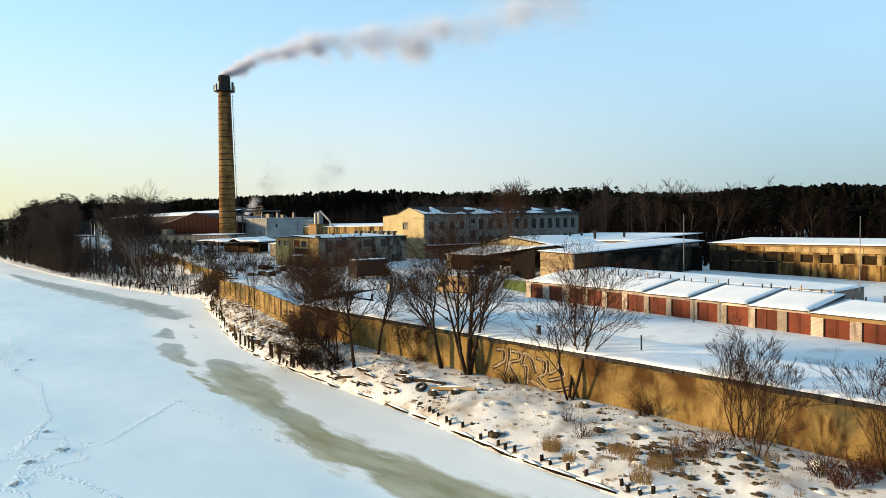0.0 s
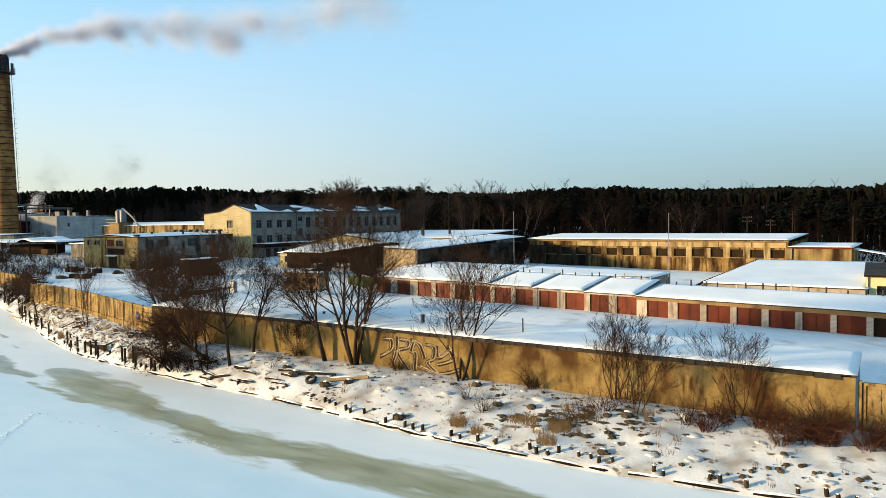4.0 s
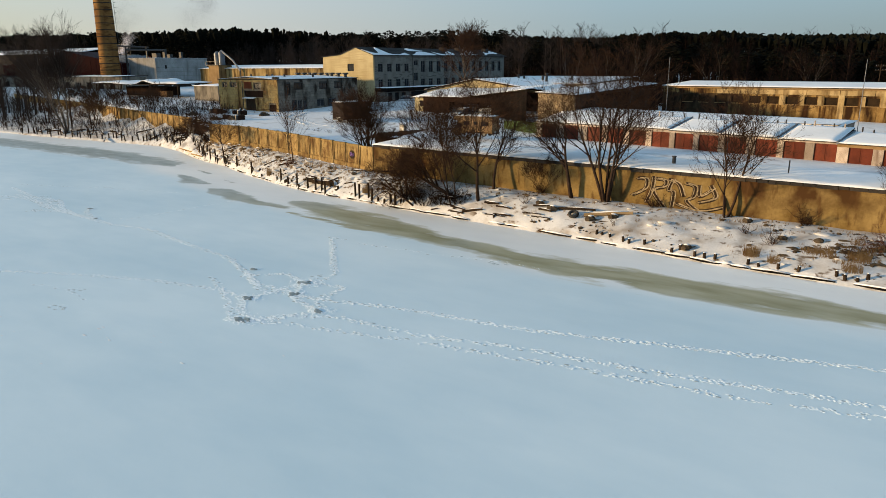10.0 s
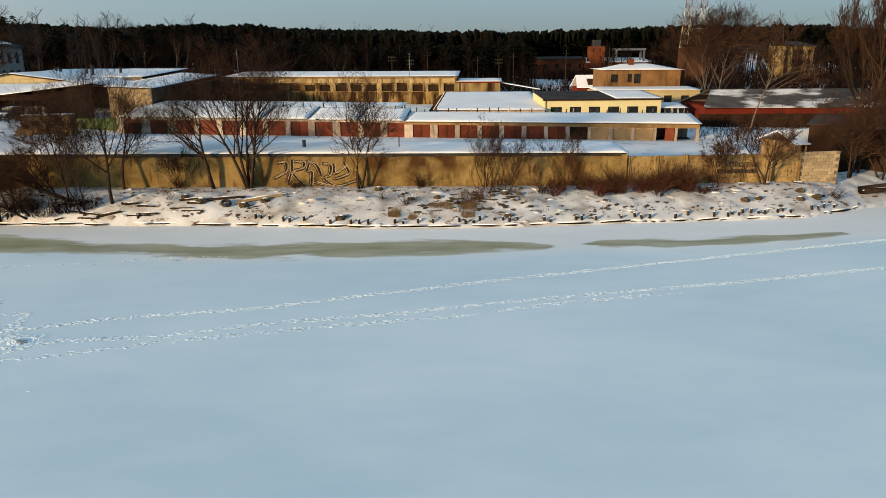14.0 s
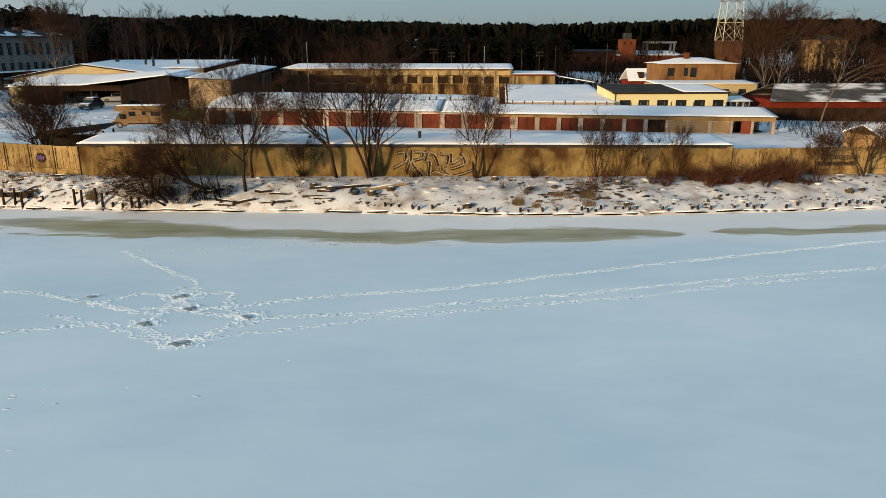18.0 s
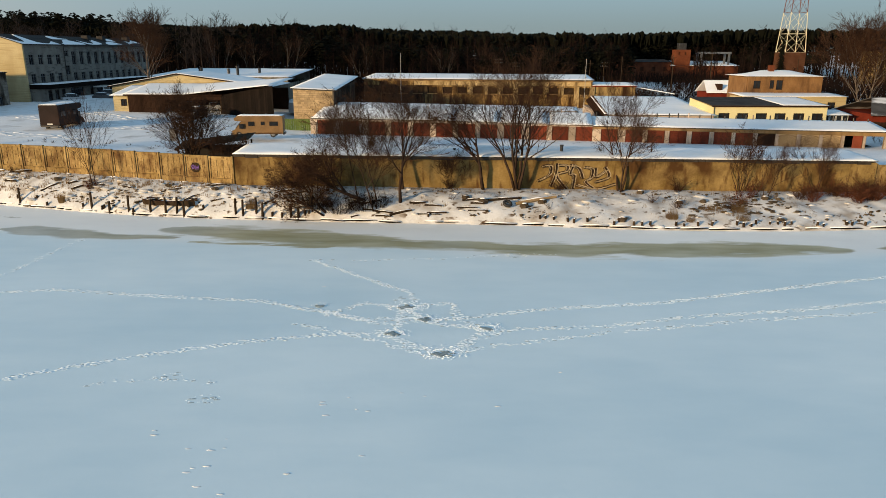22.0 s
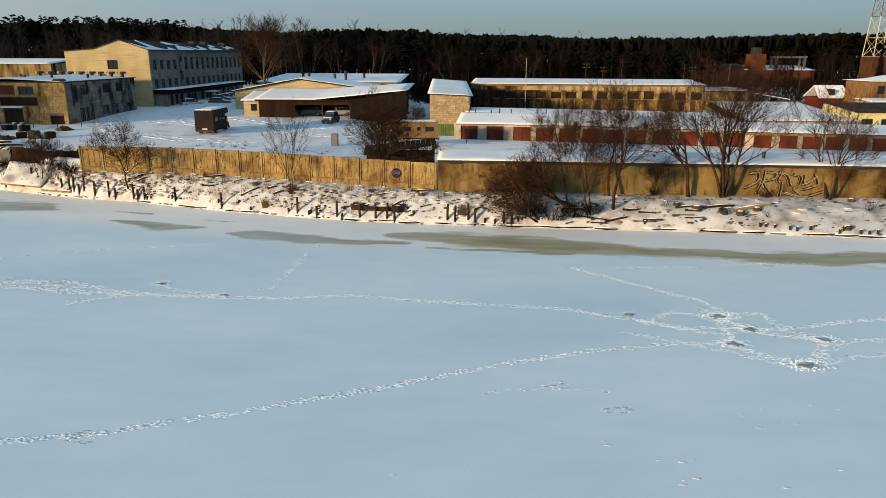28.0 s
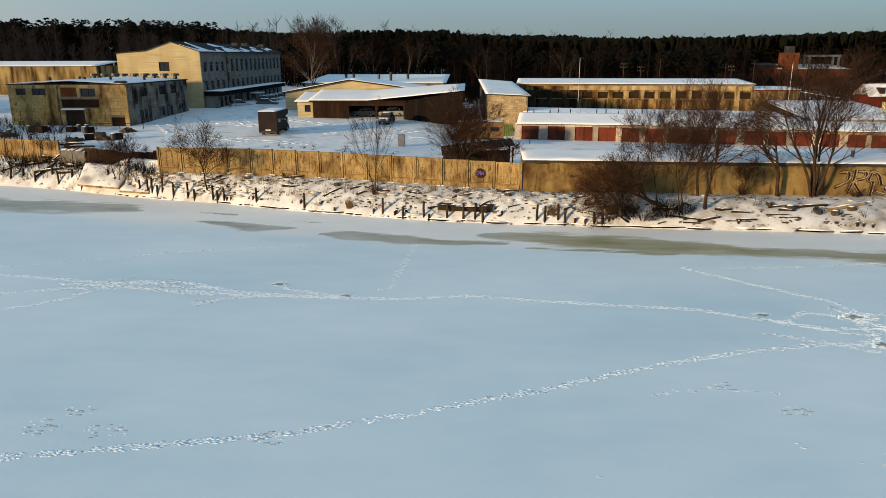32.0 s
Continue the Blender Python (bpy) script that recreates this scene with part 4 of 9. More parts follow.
for i in range(25):
    top = gar_top(i)
    x0, step = BAY_AT[i], round(BAY_AT[i + 1] - BAY_AT[i], 3)
    door_h = 1.95 if i < 12 else 1.74
    pw = round(DOOR_AT[i] - x0, 2)
    kind = "steel" if i < 19 else "dark" if i == 19 else "wood" if i < 23 else "open"
    lab = {"steel": "low brick garage with a rust-red steel double door", "dark": "brick garage with dark slanted-plank doors", "wood": "brick garage with bare herringbone plank doors", "open": "derelict brick garage with its door hanging open"}[kind]
    o = gar_origin(x0, gar_z(i))
    g = thing("garage", o.x, o.y, o.z, GAR_RZ, lab, "garage", "row of garages")
    part("pillar", pillar_mesh(pw, door_h + 0.02), None, g)
    part("lintel", Build().chip(0, step - 0.01, -0.02, 0.3, door_h + 0.02, top - 0.14, 0.01), SILICATE if i < 12 else OCHRE_BRICK, g)
    part("eave", Build().box(0, step - 0.004, -0.16, 0.3, top - 0.13, top - 0.02), SILICATE if i < 12 else OCHRE_BRICK, g, "pale eave board")
    part("side_wall", Build().box(0.01, 0.2, 0.41, 6.0, -0.4, top - 0.15), SILICATE, g)
    part("floor", Build().box(0.2, step, 0.41, 6.0, -0.35, 0.0), DARK_CONCRETE, g)
    part("back_wall", Build().box(0, step - 0.01, 6.0, 6.2, -0.4, top + (0.9 if i < 12 else 0.6)), SILICATE, g)
    leaf_w = round(DOOR_W[i] / 2 - 0.01, 3)
    if kind != "open":
        for s in (0, 1):
            dl = part("door_leaf", leaves(kind, leaf_w, door_h)[s], None, g, m=pose(pw + 0.005 + s * DOOR_W[i] / 2, 0.14, 0.01))
            if kind == "wood":
                part("dark_planks", leaves("odd", leaf_w, door_h)[s], None, dl, "browner alternate planks", m=pose(0, -0.002, 0))
    elif i == 23:
        part("door_leaf", leaves("steel", leaf_w, door_h)[0], None, g, "rusty leaf hanging open", m=pose(step - 0.05, 0.1, 0.01, 0, 0, 160))
part("end_pillar", pillar_mesh(0.4, 1.76), None, g, m=pose(BAY_AT[25] - x0 - 0.4, 0.002, 0))
# end wall of the row
o = gar_origin(0, gar_z(0))
solo("garage_end_wall", Build().box(-0.25, 0.0, 0.0, 6.2, -0.4, gar_top(0) + 0.1).box(-0.27, 0.02, 0.0, 6.2, gar_top(0) + 0.1, gar_top(0) + 0.16), SILICATE, "pale brick end wall of the garage row", "wall", m=pose(o.x, o.y, o.z, 0, 0, GAR_RZ))
# roofs by run, each a little lower than the one before
for a, e in ((0, 6), (6, 8), (8, 10), (10, 12), (12, 25)):
    z = gar_z(a)
    o = gar_origin(BAY_AT[a], z)
    L = BAY_AT[e] - BAY_AT[a]
    top_a, top_e = gar_top(a), gar_top(e - 1) + gar_z(e - 1) - z
    rf = thing("garage_roof", o.x, o.y, o.z, GAR_RZ, "snow-covered sloping garage roof with a row of stub flues", "roof", "garage roofs")
    rise = 1.1 if a < 12 else 0.75
    if a == 12:
        L += 0.2
    part("deck", Build().slab([(0, -0.2, top_a), (L, -0.2, top_e), (L, 6.2, top_e + rise), (0, 6.2, top_a + rise)], 0.1), TAR, rf)
    part("snow", snow_slab(int(L * 1.3), 10, lambda u, v: (L * u, -0.22 + 6.4 * v, top_a + (top_e - top_a) * u + rise * v), 0.12, 0.05), ROOF_SNOW, rf, smooth=True)
    if a:
        part("parapet", Build().slab([(-0.07, -0.25, top_a + 0.2), (0.07, -0.25, top_a + 0.2), (0.07, 6.3, top_a + rise + 0.2), (-0.07, 6.3, top_a + rise + 0.2)], 0.3), FLASHING, rf, "grey raised roof divider")
    rr = random.Random(a)
    for k in range((e - a)):
        for off in (0.9, 2.3):
            x, h = k * L / (e - a) + off + rr.uniform(-0.4, 0.4), rr.uniform(0.45, 0.8)
            zz = top_a + (top_e - top_a) * x / L + rise * 0.9
            part("flue", Build().tube([(x, 5.7, zz), (x, 5.7, zz + h)], [0.085, 0.08], 7), DARK_METAL if rr.random() < 0.7 else SILICATE, rf)
# second row behind, its snowy roof
o = gar_origin(0, 3.4)
rf = thing("garage_roof", o.x, o.y, o.z, GAR_RZ, "flat snow-covered roof of the garages behind", "roof", "garage roofs")
part("wall", Build().box(0.5, 37.5, 6.4, 13.5, -0.5, 3.2), SILICATE, rf)
part("snow", snow_slab(50, 8, lambda u, v: (0.4 + 37.4 * u, 6.3 + 7.6 * v, 3.3 - 0.25 * u + 0.25 * v), 0.14, 0.08), ROOF_SNOW, rf, smooth=True)

# ---- block-built store, long stained hall ----
store = thing("block_store", -68.0, 79.2, 4.4, 1.0, "long dark store with a block-built gable and snowy roof", "store building")
part("front_wall", Build().box(0.02, 6.1, 0.06, 0.4, -0.5, 4.9), MORTAR, store)
BLOCK_MESHES = [Build().chip(0, L, 0, 0.06, 0, 0.30, 0.015).mesh("block", BLOCK) for L in (0.55, 0.62, 0.70, 0.42)]
rr = random.Random(11)
BLOCKS = []
for r in range(16):
    x = 0.0
    while x < 5.9:
        L = rr.choice((0, 0, 1, 1, 2, 3))
        w = (0.55, 0.62, 0.70, 0.42)[L]
        if x + w > 6.12:
            L, w = 3, 0.42
        if x + w > 6.14:
            break
        BLOCKS.append((L, x, r * 0.315 - 0.15, rr.uniform(-0.015, 0.015)))
        x += w + 0.025
# side wall far darker than the gable: shade painted in, plus sooty patches
part("right_wall", Build().box(5.75, 6.1, 0.4, 37.5, -0.5, 4.7), DARK_CONCRETE, store, "side wall darkened for shade and soot")
SHADED_SOOTY_BLOCK = material("shaded_sooty_block", [(0.020, 0.016, 0.012), (0.075, 0.060, 0.044)], 0.95, 0.3, 5.0, 0.4, vary=0.3, stain=(0.008, 0.007, 0.006), stain_scale=0.16, stain_stretch=(1, 1, 1), stain_lo=0.42, stain_hi=0.54, spec=0.03)
SIDE_BLOCKS = [Build().chip(0, L, 0, 0.05, 0, 0.55, 0.015).mesh("block", SHADED_SOOTY_BLOCK) for L in (1.1, 1.3, 0.8)]
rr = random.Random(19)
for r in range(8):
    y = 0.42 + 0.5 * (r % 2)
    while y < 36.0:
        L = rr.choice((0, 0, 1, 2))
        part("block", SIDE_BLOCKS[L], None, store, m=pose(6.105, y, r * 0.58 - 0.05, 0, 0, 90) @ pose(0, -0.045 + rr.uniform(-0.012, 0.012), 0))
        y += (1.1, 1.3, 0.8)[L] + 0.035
part("left_wall", Build().box(0, 0.35, 0.4, 37.5, -0.5, 4.9), DARK_CONCRETE, store)
part("inside", Build().box(0.5, 5.3, 0.6, 37.0, -0.4, 0.0), VOID, store)
part("roof", Build().slab([(-0.3, -0.3, 5.05), (6.5, -0.3, 4.75), (6.5, 38, 5.6), (-0.3, 38, 6.1)], 0.15), TAR, store)
part("roof_snow", snow_slab(10, 40, lambda u, v: (-0.35 + 6.9 * u, -0.35 + 38 * v, 5.05 - 0.3 * u + (1.0 - 0.2 * u) * v), 0.12, 0.06), ROOF_SNOW, store, smooth=True)

# infill far darker than the wall around it
DARK_INFILL = material("dark_window_infill", [(0.014, 0.010, 0.006), (0.036, 0.024, 0.013)], 0.95, 0.8, 7.0, 0.4, spec=0.03)
LONG_RZ = math.degrees(math.atan2(112.2 - 116.6, 45.6))
hall = thing("long_hall", -61.0, 116.6, 4.3, LONG_RZ, "long derelict concrete hall with water-stained ochre wall and bricked-in windows", "industrial hall")
wins = [(3.96 + 3.03 * k, 5.90 + 3.03 * k, 2.45, 3.72) for k in range(14)]
part("front_wall", holed(12.5, 45.8, -0.5, 4.9, 0.4, wins[3:], "x", 0.0), HALL_WALL, hall)
# black end: the store's shadow and soot painted into one material
part("burnt_wall", holed(0, 12.5, -0.5, 4.9, 0.4, wins[:3], "x", 0.0), SHADOW_SOOT_WALL, hall, "black end of the wall, shadow and soot in its colour")
part("cornice", Build().chip(-0.1, 45.9, -0.14, 0.3, 4.9, 5.15, 0.02), OCHRE_BRICK, hall)
rr = random.Random(6)
# piers step from black to pale, carrying the painted shadow's fade
for k in range(15):
    x = 2.98 + 3.03 * k
    part("pier", Build().chip(x, x + 0.93, -0.06, 0.0, 2.3 - 2.8 * (k % 4 == 1), 3.95 + rr.uniform(-0.1, 0.2), 0.02), HALL_PIER if k > 5 else HALL_WALL if k > 3 else SHADOW_SOOT_WALL, hall)
for k in range(9):
    part("wall_panel", Build().chip(0.15 + 5.05 * k, 5.12 + 5.05 * k, -0.035, 0.0, 4.05, 4.86, 0.015), HALL_PIER if k > 1 else HALL_WALL, hall, "pale stained strip below the eaves")
for h in wins:
    w = part("window", Build().box(h[0] - 0.05, h[1] + 0.05, -0.08, 0.05, h[2] - 0.12, h[2] - 0.004), OCHRE_BRICK, hall, "weathered window sill")
    part("infill", Build().box(h[0], h[1], 0.2, 0.34, h[2], h[3]), DARK_INFILL, w, "dark bricked-in opening")
part("end_wall", Build().box(45.4, 45.8, 0.4, 14, -0.5, 4.9).box(0, 0.4, 0.4, 14, -0.5, 4.9).box(0.4, 45.4, 13.6, 14, -0.5, 5.0), HALL_WALL, hall)
part("roof", Build().slab([(-0.3, -0.3, 5.28), (46.1, -0.3, 5.28), (46.1, 14.2, 5.9), (-0.3, 14.2, 5.9)], 0.12), TAR, hall)
part("roof_snow", snow_slab(60, 12, lambda u, v: (-0.3 + 46.4 * u, -0.35 + 14.5 * v, 5.28 + 0.62 * v), 0.13, 0.05), ROOF_SNOW, hall, smooth=True)
# boards added to darken the slit; no gate is known here
gate = thing("dark_gate", -62.6, 113.5, 4.2, 0.0, "dark boards added to fill the gap between the store and the hall", "gate")
for k in range(6):
    part("board", Build().chip(k * 0.32, k * 0.32 + 0.30, 0, 0.05, -0.6, 4.6, 0.01), BLACK_WOOD, gate)
annex = thing("hall_annex", -15.3, 112.1, 4.0, LONG_RZ, "low stained annex with a red roof edge at the hall's end", "annex")
part("wall", Build().box(0, 8.3, 0.3, 9, -0.5, 4.3), OLD_CONCRETE, annex)
part("eave", Build().box(-0.1, 8.6, 0.0, 0.3, 4.3, 4.55), RED_WOOD, annex, "red eave board")
part("roof_snow", snow_slab(12, 10, lambda u, v: (-0.1 + 8.8 * u, 0.0 + 9.2 * v, 4.56 + 0.3 * v), 0.12, 0.05), ROOF_SNOW, annex, smooth=True)
part("ramp_roof", Build().slab([(8.6, 1, 4.3), (16, 0, 3.1), (16, 3, 3.1), (8.6, 4, 4.3)], 0.12), ROOF_SNOW, annex, "snowy sloping gangway roof")

# broad low roof between the garages and the yellow house
low = thing("low_store", -21.5, 76.5, 3.0, -3.0, "low store under a wide snow-covered corrugated roof", "store building")
part("wall", Build().box(0.6, 16.8, 1.0, 23, -0.5, 2.7), SILICATE, low)
part("roof_snow", snow_slab(24, 20, lambda u, v: (0.5 + 16.6 * u + 1.5 * v * (1 - u), 0.5 + 23.5 * v, 2.85 + 1.35 * v), 0.1, 0.05), ROOF_SNOW, low, smooth=True)
cb = Build()
for k in range(26):
    cb.tube([(-0.4 + 0.058 * k, 0.5 + 0.9 * k, 2.2 + 0.052 * k), (0.9 + 0.058 * k, 0.5 + 0.9 * k, 2.98 + 0.052 * k)], [0.1, 0.1], 6)
part("corrugated_edge", cb, BROWN_WOOD, low, "rusty corrugated slope at the roof's end")

# ---- yellow house behind the garages ----
yel = thing("yellow_house", -4.6, 77.4, 3.0, 0.3, "bright yellow single-storey house with six dark windows", "house")
ywin = [(0.95 + 2.85 * k, 2.65 + 2.85 * k, 1.5, 3.1) for k in range(6)]
part("front_wall", holed(0, 17.4, -0.5, 4.0, 0.35, ywin, "x", 0.0), CREAM, yel)
sw = Build().add([(0, 0.36, -0.5), (0, 10, -0.5), (0, 10, 4.75), (0, 0.36, 4.02), (0.35, 0.36, -0.5), (0.35, 10, -0.5), (0.35, 10, 4.75), (0.35, 0.36, 4.02)], [(3, 2, 1, 0), (4, 5, 6, 7), (0, 1, 5, 4), (1, 2, 6, 5), (2, 3, 7, 6), (3, 0, 4, 7)])
part("gable_wall", sw, CREAM, yel)
part("back_wall", Build().box(0.36, 17.4, 9.7, 10, -0.5, 4.7).box(17.05, 17.4, 0.36, 9.7, -0.5, 4.1), CREAM, yel)
for h in ywin:
    window(yel, *h, 0.0, "x", 1, BROWN_WOOD, False)
part("eave", Build().box(-0.2, 17.7, -0.3, 0.1, 4.03, 4.2), BROWN_WOOD, yel, "dark eave board")
part("roof", Build().slab([(-0.2, -0.3, 4.28), (17.7, -0.3, 4.28), (17.7, 10.2, 4.9), (-0.2, 10.2, 4.9)], 0.06), TAR, yel)
part("roof_snow", snow_slab(14, 14, lambda u, v: (10.5 + 7 * u, -0.2 + 10.2 * v, 4.29 + 0.6 * v), 0.06, 0.06), ROOF_SNOW, yel, "snow left on part of the roof", smooth=True)
part("downpipe", Build().tube([(0.2, -0.08, 4.0), (0.2, -0.08, -0.3)], [0.05, 0.05], 6), DARK_METAL, yel)
porch = thing("porch", 12.9, 78.4, 3.0, 0.3, "low glazed porch with a snowy felt roof", "porch")
part("wall", Build().box(0, 3.9, 0, 3.5, -0.5, 1.6), CREAM, porch)
for k in range(4):
    window(porch, 0.05 + 0.98 * k, 0.93 + 0.98 * k, 1.6, 2.75, 0.0, "x", 0, WHITE_PAINT, False)
part("inside", Build().box(0.1, 3.8, 0.5, 3.4, 1.6, 2.7), VOID, porch)
part("roof_snow", snow_slab(8, 8, lambda u, v: (-0.2 + 4.4 * u, -0.4 + 4.2 * v, 2.8 + 0.5 * v), 0.08, 0.05), ROOF_SNOW, porch, smooth=True)
cream2 = thing("cream_house", 7.4, 95.0, 3.4, 0.0, "pale yellow low house with dark openings", "house")
cw = [(8.4, 9.8, 2.0, 3.4), (12.0, 13.4, 0.2, 3.2), (15.0, 16.4, 1.8, 3.2)]
part("front_wall", holed(0, 18.2, -0.5, 4.15, 0.35, cw, "x", 0.0), YELLOW_WALL, cream2)
for h in cw:
    window(cream2, *h, 0.0, "x", 1, BROWN_WOOD, False)
part("body", Build().box(0.02, 18.1, 0.6, 5.8, -0.5, 4.1), YELLOW_WALL, cream2)
part("roof_snow", snow_slab(16, 8, lambda u, v: (-0.2 + 18.6 * u, -0.3 + 6.4 * v, 4.17 + 0.3 * v), 0.1, 0.05), ROOF_SNOW, cream2, smooth=True)
orange = thing("orange_house", 10.7, 101.2, 3.4, 0.0, "old two-storey orange-brown house with a snowy hipped roof", "house")
ow = [(1.0, 2.3, 5.2, 6.6), (4.0, 4.8, 5.2, 6.7), (5.2, 6.4, 5.0, 6.7)]
part("front_wall", holed(0, 13.6, -0.5, 7.3, 0.35, ow, "x", 0.0), ORANGE_WALL, orange)
for h in ow:
    window(orange, *h, 0.0, "x", 1, BROWN_WOOD, True)
part("body", Build().box(0, 13.6, 0.62, 9, -0.5, 7.25), ORANGE_WALL, orange)
part("roof_snow", snow_slab(16, 10, lambda u, v: (-0.6 + 14.8 * u, -0.5 + 10 * v, 7.4 + 0.9 * min(1, 3 * min(u, 1 - u)) * min(1, 2.2 * min(v, 1 - v))), 0.1, 0.05), ROOF_SNOW, orange, smooth=True)
part("chimney", Build().chip(5.0, 5.9, 3, 3.9, 7.4, 9.3, 0.03), RED_BRICK, orange)
whouse = thing("small_house", 9.2, 117.0, 4.4, 0.0, "small house whose steep roof is thick with snow", "house")
part("wall", Build().box(0.3, 6.2, 0.4, 6, -0.5, 2.7), RED_WOOD, whouse)
part("roof", Build().slab([(0, -0.2, 2.7), (6.6, -0.2, 2.7), (6.2, 3.2, 5.0), (0.4, 3.2, 5.0)], 0.15).slab([(6.6, 6.5, 2.7), (0, 6.5, 2.7), (0.4, 3.2, 5.0), (6.2, 3.2, 5.0)], 0.15), ROOF_SNOW, whouse)
part("dormer", Build().box(2.4, 3.4, 0.4, 2.2, 3.0, 4.3), BROWN_WOOD, whouse)

# ---- car shed and hall behind ----
cshed = thing("open_car_shed", -96.6, 87.4, 5.0, 0.0, "dark brown boarded car shed with an open front and snowy roof", "car shed")
rr = random.Random(2)
for k in range(30):
    part("board", Build().chip(k * 0.2, k * 0.2 + 0.19, 0, 0.05, -0.4, 2.85 + rr.uniform(-0.02, 0.02), 0.008), BROWN_WOOD, cshed)
part("front_header", Build().box(6.02, 15.2, 0.0, 0.12, 2.05, 2.85), BROWN_WOOD, cshed)
part("corner_post", Build().chip(15.0, 15.25, 0, 0.25, -0.4, 2.0, 0.02), OLD_WOOD, cshed)
part("middle_post", Build().chip(10.4, 10.6, 0.0, 0.2, -0.4, 2.05, 0.02), OLD_WOOD, cshed)
# side boards near black, much darker than the front ones
for k in range(48):
    sb = Build()
    u0, u1 = k / 48, (k + 1) / 48 - 0.001
    p0, p1 = (15.2 + 9.6 * u0, -0.0 - 5.0 * u0), (15.2 + 9.6 * u1, -5.0 * u1)
    sb.add([(p0[0], p0[1], -0.9), (p1[0], p1[1], -0.9), (p1[0], p1[1], 2.85 + 1.75 * u1), (p0[0], p0[1], 2.85 + 1.75 * u0),
            (p0[0] + 0.02, p0[1] + 0.05, -0.9), (p1[0] + 0.02, p1[1] + 0.05, -0.9), (p1[0] + 0.02, p1[1] + 0.05, 2.85 + 1.75 * u1), (p0[0] + 0.02, p0[1] + 0.05, 2.85 + 1.75 * u0)],
           [(0, 1, 2, 3), (7, 6, 5, 4), (3, 2, 6, 7), (0, 3, 7, 4), (1, 5, 6, 2)])
    part("board", sb, BLACK_WOOD, cshed)
part("back_wall", Build().box(0, 24, 10.5, 10.7, -0.4, 3.6).box(0, 0.15, 0.06, 10.5, -0.4, 3.0), BROWN_WOOD, cshed)
part("fascia", Build().box(-0.5, 15.5, -0.5, -0.4, 2.75, 2.95), BROWN_WOOD, cshed)
part("roof_snow", snow_slab(26, 16, lambda u, v: (-0.6 + 16 * u + (9.7 * max(0, u - 0.62) / 0.38), (1 - v) * (-0.6 - 5.0 * max(0, u - 0.62) / 0.38) + v * 11, 2.97 + 1.8 * (1 - v) * max(0, u - 0.62) / 0.38 + v * (1.25 + 1.0 * max(0, u - 0.62) / 0.38)), 0.13, 0.05), ROOF_SNOW, cshed, smooth=True)
kiosk = thing("yellow_lean_to", -99.4, 88.4, 5.2, 0.0, "small pale yellow lean-to with a snowy roof", "lean-to")
part("wall", holed(0, 2.7, -0.5, 2.3, 0.2, [(1.2, 2.2, 0.8, 1.9)], "x", 0.0), YELLOW_WALL, kiosk)
window(kiosk, 1.2, 2.2, 0.8, 1.9, 0.0, "x", 1, BROWN_WOOD)
part("body", Build().box(0, 2.7, 0.35, 8, -0.5, 2.6), YELLOW_WALL, kiosk)
part("roof_snow", snow_slab(8, 10, lambda u, v: (-0.4 + 3.4 * u, -0.4 + 9 * v, 2.5 + 1.2 * v), 0.12, 0.04), ROOF_SNOW, kiosk, smooth=True)

ghall = thing("gabled_hall", -104.0, 98.6, 5.2, 0.0, "wide gabled hall with an ochre gable and blue-white snowy roof", "industrial hall")
gb = Build().add([(0, 0, -0.5), (28, 0, -0.5), (28, 0, 3.4), (11.7, 0, 5.55), (0, 0, 3.4), (0, 0.3, -0.5), (28, 0.3, -0.5), (28, 0.3, 3.4), (11.7, 0.3, 5.55), (0, 0.3, 3.4)],
                 [(0, 1, 2, 3, 4), (9, 8, 7, 6, 5), (4, 3, 8, 9), (3, 2, 7, 8), (0, 4, 9, 5), (1, 6, 7, 2)])
part("gable", gb, YELLOW_WALL, ghall)
for wall_box in ((0, 0.3, 0.3, 42, -0.5, 3.4), (27.7, 28, 0.3, 42, -0.5, 3.4), (0.3, 27.7, 42, 42.3, -0.5, 5.3)):
    part("wall", Build().box(*wall_box), GREY_BRICK, ghall)
part("verge", Build().slab([(-0.6, -0.5, 3.5), (11.7, -0.5, 5.75), (11.7, 0.0, 5.75), (-0.6, 0.0, 3.5)], 0.2).slab([(11.7, -0.5, 5.75), (28.6, -0.5, 3.5), (28.6, 0.0, 3.5), (11.7, 0.0, 5.75)], 0.2), BROWN_WOOD, ghall)
part("roof_snow", snow_slab(30, 20, lambda u, v: (-0.6 + 29.2 * u, -0.3 + 16 * v, 3.5 + 2.25 * (u / 0.42 if u < 0.42 else (1 - u) / 0.58)), 0.12, 0.08), ROOF_SNOW, ghall, smooth=True)
part("rear_roof_snow", snow_slab(30, 20, lambda u, v: (-0.6 + 29.2 * u, 15.8 + 27 * v, 4.6 + 1.0 * v), 0.12, 0.08), ROOF_SNOW, ghall, smooth=True)
part("rear_wall", Build().box(0, 28, 15.9, 16.1, 2.8, 4.55), GREY_BRICK, ghall)
for x, y, h in ((9, 22, 0.9), (14, 24, 0.7), (17, 20, 1.3), (20, 26, 0.8), (6, 30, 0.6)):
    part("roof_vent", Build().tube([(x, y, 4.8), (x, y, 5.2 + h)], [0.28, 0.28], 8).tube([(x, y, 5.2 + h), (x, y, 5.35 + h)], [0.4, 0.36], 8), DARK_METAL, ghall)

